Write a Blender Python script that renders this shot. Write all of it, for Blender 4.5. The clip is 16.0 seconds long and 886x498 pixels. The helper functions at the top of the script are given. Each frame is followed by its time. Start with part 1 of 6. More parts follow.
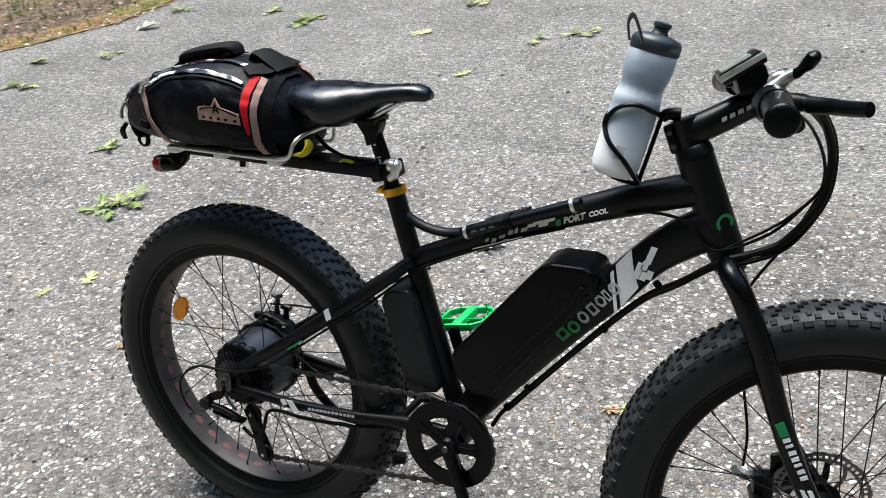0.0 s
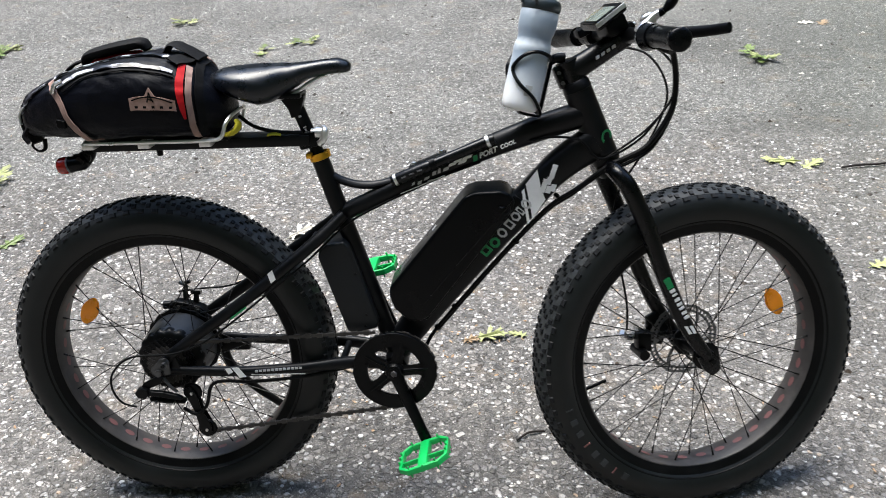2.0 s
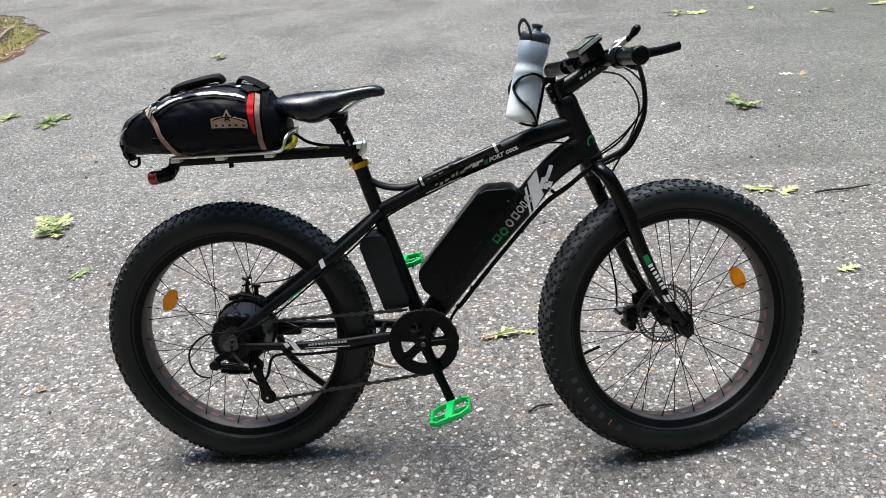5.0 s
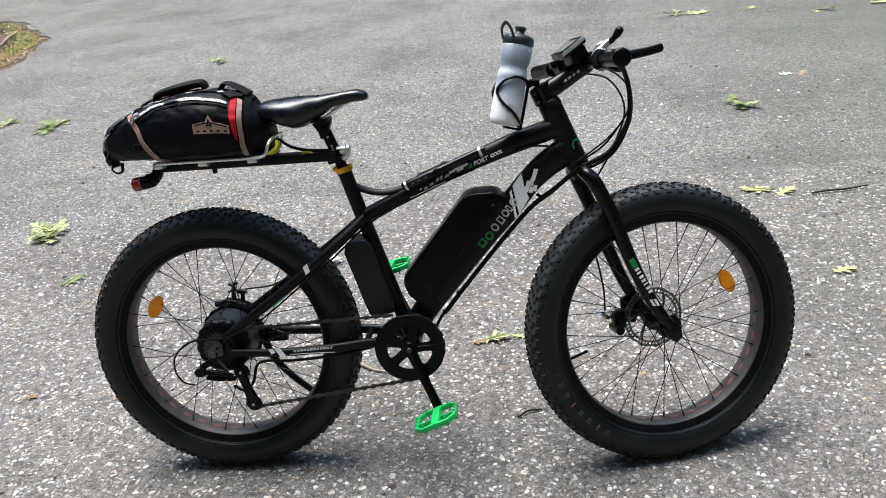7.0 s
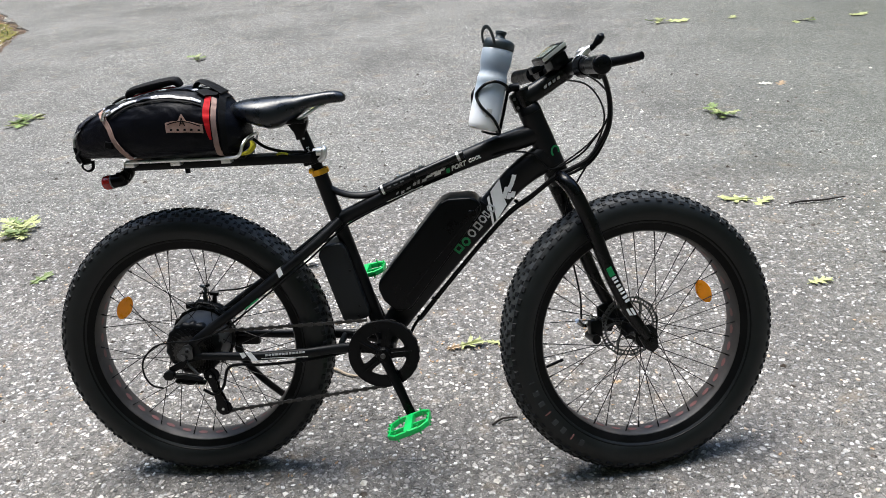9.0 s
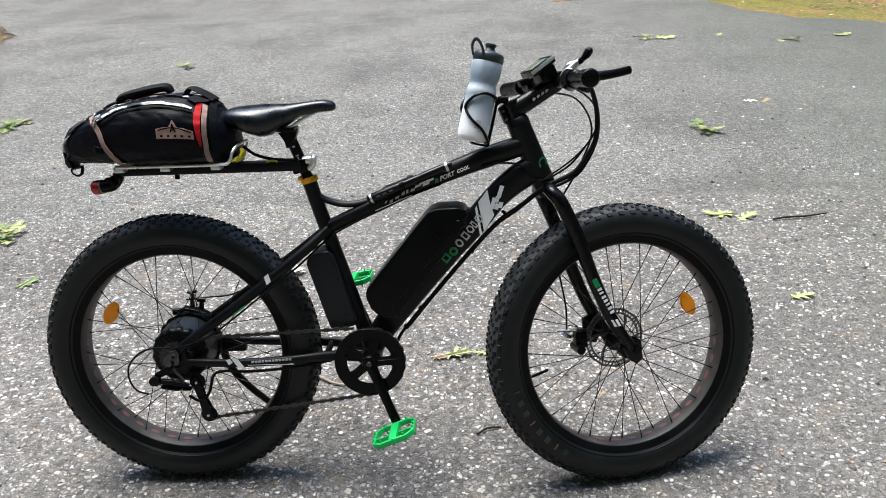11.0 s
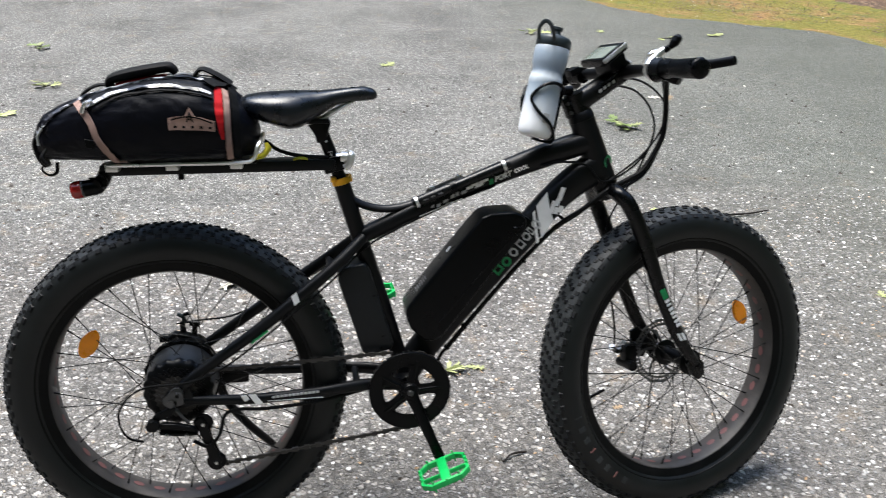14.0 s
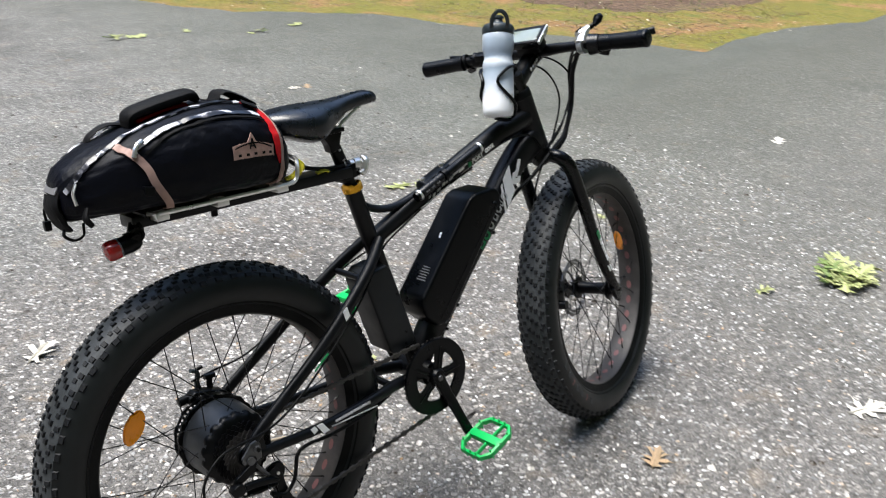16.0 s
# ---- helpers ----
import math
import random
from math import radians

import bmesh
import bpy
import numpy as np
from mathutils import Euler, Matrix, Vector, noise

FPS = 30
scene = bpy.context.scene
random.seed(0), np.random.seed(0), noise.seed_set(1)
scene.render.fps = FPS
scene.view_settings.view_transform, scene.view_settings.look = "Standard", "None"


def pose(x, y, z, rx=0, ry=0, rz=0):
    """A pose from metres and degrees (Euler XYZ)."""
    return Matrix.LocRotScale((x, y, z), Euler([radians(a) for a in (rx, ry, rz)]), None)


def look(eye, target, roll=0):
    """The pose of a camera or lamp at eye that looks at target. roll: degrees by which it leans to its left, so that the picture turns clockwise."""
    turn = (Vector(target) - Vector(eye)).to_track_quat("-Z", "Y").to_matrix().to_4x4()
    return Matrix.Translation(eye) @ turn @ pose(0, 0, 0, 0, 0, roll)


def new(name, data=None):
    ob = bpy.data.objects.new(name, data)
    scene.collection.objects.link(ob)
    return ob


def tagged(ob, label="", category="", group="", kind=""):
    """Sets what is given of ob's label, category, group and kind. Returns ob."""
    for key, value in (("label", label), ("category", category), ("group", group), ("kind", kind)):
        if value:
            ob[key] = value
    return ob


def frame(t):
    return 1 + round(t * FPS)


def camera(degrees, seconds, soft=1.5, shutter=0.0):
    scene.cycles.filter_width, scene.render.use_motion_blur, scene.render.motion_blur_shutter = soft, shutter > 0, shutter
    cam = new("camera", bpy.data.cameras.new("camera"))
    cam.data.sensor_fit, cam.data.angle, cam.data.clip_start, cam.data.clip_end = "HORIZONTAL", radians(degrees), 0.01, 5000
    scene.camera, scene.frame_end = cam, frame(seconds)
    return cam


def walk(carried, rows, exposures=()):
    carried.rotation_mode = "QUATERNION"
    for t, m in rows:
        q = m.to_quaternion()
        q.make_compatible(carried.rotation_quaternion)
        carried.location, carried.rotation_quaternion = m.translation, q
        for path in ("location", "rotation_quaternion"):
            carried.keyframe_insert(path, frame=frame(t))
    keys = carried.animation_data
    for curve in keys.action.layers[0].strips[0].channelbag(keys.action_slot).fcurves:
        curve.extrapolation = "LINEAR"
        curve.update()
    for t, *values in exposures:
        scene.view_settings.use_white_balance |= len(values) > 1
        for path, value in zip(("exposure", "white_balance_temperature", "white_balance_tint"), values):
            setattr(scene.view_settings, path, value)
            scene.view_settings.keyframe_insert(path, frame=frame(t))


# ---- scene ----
cam = camera(53.92, 16.0, soft=0.9, shutter=0.25)
# seconds, place, then yaw, pitch and roll in degrees
PATH = [
    (0.0, 1.1439, -1.1405, 1.4851, 29.383, -29.472, -5.818),
    (0.2, 1.0733, -1.1774, 1.4914, 25.688, -29.390, -4.934),
    (0.5, 0.9775, -1.1502, 1.4777, 22.913, -29.525, -6.017),
    (0.7, 0.8991, -1.1527, 1.4743, 21.156, -29.471, -6.647),
    (1.0, 0.8300, -1.1998, 1.4861, 17.538, -29.932, -5.951),
    (1.2, 0.7880, -1.2612, 1.4766, 14.107, -30.399, -4.619),
    (1.5, 0.7303, -1.3773, 1.4976, 6.911, -30.851, -3.135),
    (1.7, 0.7280, -1.4346, 1.5245, 5.276, -31.288, -2.904),
    (2.0, 0.7606, -1.5662, 1.5160, 5.086, -29.694, -3.410),
    (2.5, 0.8841, -1.7530, 1.4990, 6.017, -28.200, -2.333),
    (3.0, 0.8660, -1.8678, 1.5278, 6.159, -26.435, -2.851),
    (3.5, 0.7474, -1.9649, 1.5183, 5.325, -25.261, -5.548),
    (4.0, 0.7386, -2.0213, 1.5241, 5.303, -24.771, -4.348),
    (6.5, 0.8320, -2.0018, 1.5254, 6.342, -24.785, -6.273),
    (7.0, 0.8266, -1.9952, 1.5199, 6.189, -24.610, -5.606),
    (7.5, 0.8292, -1.9834, 1.5166, 5.221, -24.425, -4.253),
    (8.0, 0.8297, -1.9646, 1.5106, 5.241, -24.528, -4.282),
    (8.5, 0.8270, -1.9556, 1.5106, 5.180, -24.892, -4.138),
    (9.0, 0.8328, -1.9661, 1.5157, 4.694, -24.601, -3.974),
    (11.5, 0.8288, -1.9889, 1.5164, 3.551, -23.709, -2.663),
    (12.0, 0.8570, -1.9954, 1.5228, 3.751, -23.516, -4.431),
    (12.5, 0.8393, -1.9952, 1.5152, 3.922, -23.707, -5.093),
    (13.0, 0.6895, -1.9731, 1.4833, 3.164, -24.216, -1.064),
    (13.5, 0.5333, -1.8679, 1.4575, -4.744, -24.047, 2.618),
    (13.8, 0.4235, -1.7605, 1.4461, -8.707, -24.335, 3.048),
    (14.0, 0.3251, -1.6949, 1.4462, -8.612, -24.440, 1.474),
    (14.2, 0.2101, -1.6613, 1.4584, -9.918, -24.800, 1.895),
    (14.5, 0.0513, -1.6790, 1.4453, -18.348, -23.987, 2.130),
    (14.7, -0.1041, -1.7075, 1.4348, -21.537, -23.477, 0.527),
    (15.0, -0.2960, -1.6721, 1.4785, -27.441, -23.930, 3.079),
    (15.3, -0.4070, -1.5925, 1.4415, -28.239, -21.284, 1.748),
    (15.5, -0.4666, -1.4526, 1.4428, -31.349, -22.157, -0.040),
    (15.7, -0.5306, -1.3930, 1.4337, -35.658, -22.466, 0.661),
    (16.0, -0.6585, -1.3389, 1.4328, -42.473, -23.731, 2.323),
]


def aim(x, y, z, yaw, pitch, roll):
    """A pose from yaw (to the left of +y), pitch (up) and lean."""
    return pose(x, y, z, 0, 0, yaw) @ pose(0, 0, 0, 90 + pitch, 0, 0) @ pose(0, 0, 0, 0, 0, roll)


walk(cam, [(t, aim(*row)) for t, *row in PATH], [(0.0, 1.96, 6450, 7)])

# ---- world and sun: a bright overcast sky ----
world = bpy.data.worlds.new("world")
scene.world = world
world.use_nodes = True
wn = world.node_tree
sky = wn.nodes.new("ShaderNodeTexSky")
sky.sky_type, sky.sun_disc = "NISHITA", False
sky.sun_elevation, sky.sun_rotation = radians(73), radians(315)
sky.air_density, sky.dust_density, sky.ozone_density = 1.0, 1.2, 1.2
wn.links.new(sky.outputs[0], wn.nodes["Background"].inputs[0])
wn.nodes["Background"].inputs[1].default_value = 0.11
sun_data = bpy.data.lights.new("sun", "SUN")
sun_data.energy, sun_data.angle, sun_data.color = 2.2, radians(42), (1.0, 0.95, 0.89)
sun = new("sun", sun_data)
sun.matrix_world = look((-1.4, 1.4, 6.5), (0, 0, 0))

# ---- materials ----


def nodes_of(name):
    m = bpy.data.materials.new(name)
    m.use_nodes = True
    t = m.node_tree
    return m, t, t.nodes["Principled BSDF"]


def add(t, kind, **values):
    n = t.nodes.new(kind)
    for key, value in values.items():
        n.inputs[key].default_value = value
    return n


def ramp(t, source, stops):
    n = t.nodes.new("ShaderNodeValToRGB")
    e = n.color_ramp.elements
    while len(e) < len(stops):
        e.new(0.5)
    for el, (at, c) in zip(e, stops):
        el.position = at
        el.color = (*c, 1) if len(c) == 3 else c
    t.links.new(source, n.inputs[0])
    return n


def g(v):
    return (v, v, v)


def mix(t, fac, a, b, how="MIX"):
    n = t.nodes.new("ShaderNodeMix")
    n.data_type, n.blend_type = "RGBA", how
    for socket, v in ((n.inputs[0], fac), (n.inputs[6], a), (n.inputs[7], b)):
        if isinstance(v, (int, float)):
            socket.default_value = v
        elif isinstance(v, tuple):
            socket.default_value = (*v, 1)
        else:
            t.links.new(v, socket)
    return n.outputs[2]


def bumped(t, bsdf, height, strength, distance):
    b = add(t, "ShaderNodeBump", Strength=strength, Distance=distance)
    t.links.new(height, b.inputs["Height"])
    t.links.new(b.outputs[0], bsdf.inputs["Normal"])


def material(name, color, rough=0.5, metal=0.0, vary=0.25, grain=60.0, bump=0.15, dirt=None, coat=0.0, dirt_amount=0.5, gloss=0.4):
    """A painted, moulded or bare surface: colour that varies at two scales, uneven gloss, fine relief, and dust where given."""
    m, t, b = nodes_of(name)
    tc = t.nodes.new("ShaderNodeTexCoord")
    fine = add(t, "ShaderNodeTexNoise", Scale=grain * 6, Detail=4.0)
    broad = add(t, "ShaderNodeTexNoise", Scale=grain * 0.25, Detail=6.0, Roughness=0.65)
    for n in (fine, broad):
        t.links.new(tc.outputs["Object"], n.inputs["Vector"])
    dark = tuple(c * (1 - vary) for c in color)
    lite = tuple(min(1, c * (1 + vary)) for c in color)
    col = ramp(t, broad.outputs[0], [(0.3, dark), (0.7, lite)]).outputs[0]
    if dirt:
        spots = ramp(t, broad.outputs[0], [(0.5, g(0)), (0.72, g(dirt_amount))])
        col = mix(t, spots.outputs[0], col, dirt)
    t.links.new(col, b.inputs["Base Color"])
    r = add(t, "ShaderNodeMapRange")
    for k, v in ((1, 0.3), (2, 0.7), (3, max(0.05, rough - 0.1)), (4, min(1, rough + 0.12))):
        r.inputs[k].default_value = v
    t.links.new(broad.outputs[0], r.inputs[0])
    t.links.new(r.outputs[0], b.inputs["Roughness"])
    b.inputs["Metallic"].default_value = metal
    b.inputs["Specular IOR Level"].default_value = gloss
    b.inputs["Coat Weight"].default_value = coat
    if bump:
        bumped(t, b, fine.outputs[0], bump, 0.002)
    return m


PAINT = material("matt_black_paint", (0.0007, 0.0011, 0.0021), 0.4, vary=0.2, bump=0.04, dirt=(0.008, 0.009, 0.011), dirt_amount=0.1, gloss=0.24)
FORK_PAINT = material("satin_black_paint", (0.0009, 0.0011, 0.0016), 0.27, vary=0.2, bump=0.03, gloss=0.26)
ALLOY_BLACK = material("black_anodised_metal", (0.0025, 0.0028, 0.0034), 0.34, 0.2, bump=0.08, gloss=0.2)
STEEL = material("bare_steel", (0.62, 0.62, 0.62), 0.28, 1.0, vary=0.1, bump=0.05)
SILVER = material("silver_alloy", (0.72, 0.72, 0.71), 0.32, 0.9, vary=0.1, bump=0.05)
GOLD = material("gold_anodised_alloy", (0.75, 0.38, 0.03), 0.3, 0.8, vary=0.12, bump=0.05)
RUBBER = material("black_rubber", (0.0025, 0.0027, 0.003), 0.45, bump=0.2, dirt=(0.01, 0.01, 0.01), dirt_amount=0.3, gloss=0.12)
TREAD_RUBBER = material("worn_tread_rubber", (0.0065, 0.0072, 0.0085), 0.52, bump=0.2, dirt=(0.02, 0.02, 0.02), dirt_amount=0.3, gloss=0.2)
SIDEWALL = material("dusty_sidewall_rubber", (0.0055, 0.0068, 0.0072), 0.42, grain=25, bump=0.06, dirt=(0.013, 0.015, 0.015), dirt_amount=0.4, gloss=0.3)
GRIP = material("glossy_grip_rubber", (0.0012, 0.0015, 0.0022), 0.3, bump=0.3, grain=60, gloss=0.16)
RIM_BLACK = material("black_rim_alloy", (0.05, 0.046, 0.044), 0.5, 0.2, bump=0.05, dirt=(0.1, 0.088, 0.08), dirt_amount=0.5)
DISC_STEEL = material("dark_disc_steel", (0.17, 0.17, 0.175), 0.35, 0.9, vary=0.2, bump=0.05)
SPOKE_BLACK = material("black_spoke_steel", (0.010, 0.010, 0.010), 0.35, 0.4, bump=0)
CHAIN_METAL = material("oily_chain_steel", (0.05, 0.047, 0.045), 0.42, 0.6, bump=0.2, grain=150)
PLASTIC = material("black_plastic", (0.0005, 0.0008, 0.0014), 0.32, bump=0.06, gloss=0.15)
DUSTY_PLASTIC = material("dusty_black_plastic", (0.006, 0.0075, 0.0092), 0.42, bump=0.06, gloss=0.28)
GLOSS_PLASTIC = material("glossy_black_plastic", (0.0022, 0.0026, 0.0034), 0.24, bump=0.05, gloss=0.26)
SADDLE_VINYL = material("black_saddle_vinyl", (0.0024, 0.004, 0.0075), 0.31, bump=0.06, grain=160, gloss=0.52)
GREEN = material("green_pedal_nylon", (0.008, 0.42, 0.09), 0.38, vary=0.12, bump=0.1)
GREEN_PRINT = material("green_print", (0.01, 0.24, 0.075), 0.4, vary=0.15, bump=0)
WHITE_PRINT = material("white_print", (0.84, 0.84, 0.84), 0.4, vary=0.12, bump=0)
PALE_PRINT = material("pale_grey_print", (0.5, 0.5, 0.505), 0.45, vary=0.15, bump=0)
GREY_PRINT = material("grey_print", (0.12, 0.12, 0.125), 0.45, vary=0.15, bump=0)
ORANGE = material("orange_reflector", (0.92, 0.29, 0.004), 0.3, vary=0.12, bump=0.3, grain=120, coat=0.1)
# dusty tread rubber, lightened beyond the knobs to carry the sky's reflection
TREAD_BASE = material("grey_tread_rubber", (0.024, 0.027, 0.029), 0.5, grain=30, bump=0.2, dirt=(0.05, 0.053, 0.055), dirt_amount=0.5, gloss=0.28)
ALLOY_GREY = material("worn_grey_alloy", (0.09, 0.09, 0.092), 0.4, 0.7, vary=0.3, bump=0.2)
MOTOR_GREY = material("grey_motor_casing", (0.05, 0.054, 0.06), 0.42, 0.7, vary=0.25, bump=0.1)
RED_LENS = material("red_lamp_lens", (0.3, 0.012, 0.01), 0.2, vary=0.15, bump=0.2, coat=0.5)
RED_TAPE = material("red_rim_tape", (0.17, 0.076, 0.072), 0.6, vary=0.2, bump=0.1)
YELLOW = material("yellow_webbing", (0.45, 0.4, 0.02), 0.7, vary=0.2, bump=0.3)
SCREEN = material("grey_lcd_screen", (0.19, 0.22, 0.2), 0.12, vary=0.08, bump=0, coat=0.6)


def fabric(name, color, rough=0.75, weave=900.0, crumple=14.0, depth=0.012):
    m, t, b = nodes_of(name)
    tc = t.nodes.new("ShaderNodeTexCoord")
    broad = add(t, "ShaderNodeTexNoise", Scale=crumple, Detail=5.0, Roughness=0.55, Distortion=0.6)
    fine = add(t, "ShaderNodeTexNoise", Scale=weave, Detail=2.0)
    for n in (broad, fine):
        t.links.new(tc.outputs["Object"], n.inputs["Vector"])
    col = ramp(t, broad.outputs[0], [(0.25, tuple(c * 0.7 for c in color)), (0.75, tuple(c * 1.35 for c in color))])
    t.links.new(col.outputs[0], b.inputs["Base Color"])
    b.inputs["Roughness"].default_value = rough
    b.inputs["Specular IOR Level"].default_value = 0.13
    h = add(t, "ShaderNodeMath")
    h.operation = "MULTIPLY_ADD"
    t.links.new(fine.outputs[0], h.inputs[0])
    h.inputs[1].default_value = 0.06
    t.links.new(broad.outputs[0], h.inputs[2])
    bumped(t, b, h.outputs[0], 0.5, depth)
    return m


NYLON = fabric("navy_black_nylon", (0.0006, 0.0011, 0.0036), 0.48)
def zip_tape():
    """Coated zip tape whose glints are painted into its colour as broken pale streaks."""
    m, t, b = nodes_of("zip_tape_with_glints")
    tc = t.nodes.new("ShaderNodeTexCoord")
    n = add(t, "ShaderNodeTexNoise", Scale=24.0, Detail=3.0, Roughness=0.5, Distortion=0.6)
    t.links.new(tc.outputs["Object"], n.inputs["Vector"])
    col = ramp(t, n.outputs[0], [(0.47, (0.006, 0.007, 0.011)), (0.51, (0.03, 0.03, 0.04)), (0.54, (0.52, 0.53, 0.58))])
    t.links.new(col.outputs[0], b.inputs["Base Color"])
    b.inputs["Roughness"].default_value = 0.3
    bumped(t, b, n.outputs[0], 0.6, 0.004)
    return m


NYLON_STRAP = fabric("black_webbing", (0.0022, 0.0023, 0.0028), 0.7, 500, 40, 0.004)
PINK_STRAP = fabric("faded_pink_webbing", (0.32, 0.215, 0.185), 0.6, 500, 30, 0.004)
RED_NYLON = fabric("red_nylon", (0.42, 0.01, 0.014), 0.6, 600, 20, 0.006)
ZIP_GREY = zip_tape()
BADGE = fabric("dusty_pink_badge", (0.4, 0.26, 0.22), 0.6, 500, 60, 0.001)


def bottle_plastic():
    """Translucent plastic, milky where the bottle is filled, greyer and clearer above, with a highlight painted at the
    waist.
    """
    m, t, b = nodes_of("translucent_bottle_plastic")
    tc = t.nodes.new("ShaderNodeTexCoord")
    n = add(t, "ShaderNodeTexNoise", Scale=30.0, Detail=5.0)
    t.links.new(tc.outputs["Object"], n.inputs["Vector"])
    xyz = t.nodes.new("ShaderNodeSeparateXYZ")
    t.links.new(tc.outputs["Object"], xyz.inputs[0])
    level = add(t, "ShaderNodeMath")
    level.operation = "MULTIPLY_ADD"
    t.links.new(n.outputs[0], level.inputs[0])
    level.inputs[1].default_value = 0.02
    t.links.new(xyz.outputs[2], level.inputs[2])
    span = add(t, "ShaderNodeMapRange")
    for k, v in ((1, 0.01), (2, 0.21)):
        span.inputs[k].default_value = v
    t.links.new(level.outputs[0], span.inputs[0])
    # the pale stop at 0.63 paints the highlight ring at the waist
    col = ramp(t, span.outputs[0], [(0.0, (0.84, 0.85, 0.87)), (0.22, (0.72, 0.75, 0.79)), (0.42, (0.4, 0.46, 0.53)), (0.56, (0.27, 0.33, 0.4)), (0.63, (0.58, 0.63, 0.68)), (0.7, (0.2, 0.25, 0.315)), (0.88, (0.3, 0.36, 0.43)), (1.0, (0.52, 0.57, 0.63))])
    t.links.new(col.outputs[0], b.inputs["Base Color"])
    b.inputs["Roughness"].default_value = 0.3
    b.inputs["Subsurface Weight"].default_value = 0.12
    b.inputs["Subsurface Radius"].default_value = (0.02, 0.022, 0.025)
    b.inputs["Subsurface Scale"].default_value = 0.5
    bumped(t, b, n.outputs[0], 0.15, 0.002)
    return m


BOTTLE = bottle_plastic()
CAP = material("grey_black_cap_plastic", (0.018, 0.026, 0.031), 0.4, bump=0.1)


def asphalt():
    """Worn asphalt: grey binder with light stone chips, coarse and open where the bicycle stands, finer beyond."""
    m, t, b = nodes_of("worn_asphalt")
    tc = t.nodes.new("ShaderNodeTexCoord")
    P = tc.outputs["Object"]
    warp = add(t, "ShaderNodeTexNoise", Scale=60.0, Detail=2.0)
    t.links.new(P, warp.inputs["Vector"])
    moved = t.nodes.new("ShaderNodeMix")
    moved.data_type, moved.blend_type = "RGBA", "LINEAR_LIGHT"
    moved.inputs[0].default_value = 0.006
    t.links.new(P, moved.inputs[6])
    t.links.new(warp.outputs["Color"], moved.inputs[7])
    Q = moved.outputs[2]

    def stones(scale, gap, share, shares):
        """Angular chips: the cells of a Voronoi net, less their joints; a share of the cells is left to the binder."""
        v = add(t, "ShaderNodeTexVoronoi", Scale=scale, Randomness=1.0)
        e = add(t, "ShaderNodeTexVoronoi", Scale=scale, Randomness=1.0)
        e.feature = "DISTANCE_TO_EDGE"
        for n in (v, e):
            t.links.new(Q, n.inputs["Vector"])
        cut = ramp(t, e.outputs["Distance"], [(gap, g(0)), (gap + 0.1, g(1))]).outputs[0]
        sep = t.nodes.new("ShaderNodeSeparateColor")
        t.links.new(v.outputs["Color"], sep.inputs[0])
        tone = ramp(t, sep.outputs[0], shares).outputs[0]
        here = ramp(t, sep.outputs[1], [(share - 0.03, g(0)), (share + 0.03, g(1))]).outputs[0]
        return mix(t, 1.0, cut, here, "MULTIPLY"), tone

    coarse, coarse_tone = stones(62, 0.07, 0.34, [(0.0, g(0.1)), (0.3, (0.19, 0.187, 0.184)), (0.62, (0.31, 0.304, 0.298)), (0.86, (0.43, 0.422, 0.414)), (1.0, (0.74, 0.73, 0.716))])
    fine, fine_tone = stones(190, 0.06, 0.4, [(0.0, g(0.1)), (0.45, (0.22, 0.216, 0.212)), (0.8, (0.34, 0.333, 0.326)), (1.0, (0.5, 0.49, 0.478))])
    grit = add(t, "ShaderNodeTexNoise", Scale=420.0, Detail=3.0, Roughness=0.7)
    blot = add(t, "ShaderNodeTexNoise", Scale=1.1, Detail=7.0, Roughness=0.62, Distortion=0.4)
    mid = add(t, "ShaderNodeTexNoise", Scale=7.0, Detail=5.0, Roughness=0.6)
    for n in (grit, blot, mid):
        t.links.new(P, n.inputs["Vector"])
    binder = ramp(t, grit.outputs[0], [(0.34, (0.045, 0.044, 0.0425)), (0.66, (0.23, 0.226, 0.221))]).outputs[0]
    # the surface is worn open in a broad strip along x, and closed beyond it
    xyz = t.nodes.new("ShaderNodeSeparateXYZ")
    t.links.new(P, xyz.inputs[0])
    bend = add(t, "ShaderNodeMath")
    bend.operation = "MULTIPLY_ADD"
    t.links.new(xyz.outputs[0], bend.inputs[0])
    bend.inputs[1].default_value = -0.115
    t.links.new(xyz.outputs[1], bend.inputs[2])
    wander = add(t, "ShaderNodeMath")
    wander.operation = "MULTIPLY_ADD"
    t.links.new(blot.outputs[0], wander.inputs[0])
    wander.inputs[1].default_value = 0.7
    t.links.new(bend.outputs[0], wander.inputs[2])
    D = wander.outputs[0]

    def span(source, a, c, low, high):
        r = add(t, "ShaderNodeMapRange")
        for k, v in ((1, a), (2, c), (3, low), (4, high)):
            r.inputs[k].default_value = v
        t.links.new(source, r.inputs[0])
        return r.outputs[0]

    W = span(D, 1.95, 2.4, 1.0, 0.0)
    base = mix(t, fine, binder, fine_tone)
    rough_part = mix(t, coarse, base, coarse_tone)
    speck, speck_tone = stones(125, 0.06, 0.35, [(0.0, g(0.095)), (0.4, (0.2, 0.197, 0.194)), (0.7, (0.37, 0.365, 0.357)), (1.0, (0.68, 0.67, 0.657))])
    faded = mix(t, 0.07, mix(t, speck, base, speck_tone), (0.3, 0.296, 0.29))
    col = mix(t, W, faded, rough_part)
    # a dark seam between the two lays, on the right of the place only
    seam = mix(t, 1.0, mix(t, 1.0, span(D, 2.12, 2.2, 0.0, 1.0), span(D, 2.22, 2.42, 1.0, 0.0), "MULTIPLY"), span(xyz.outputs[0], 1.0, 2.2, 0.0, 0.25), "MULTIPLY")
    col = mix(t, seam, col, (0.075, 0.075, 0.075))
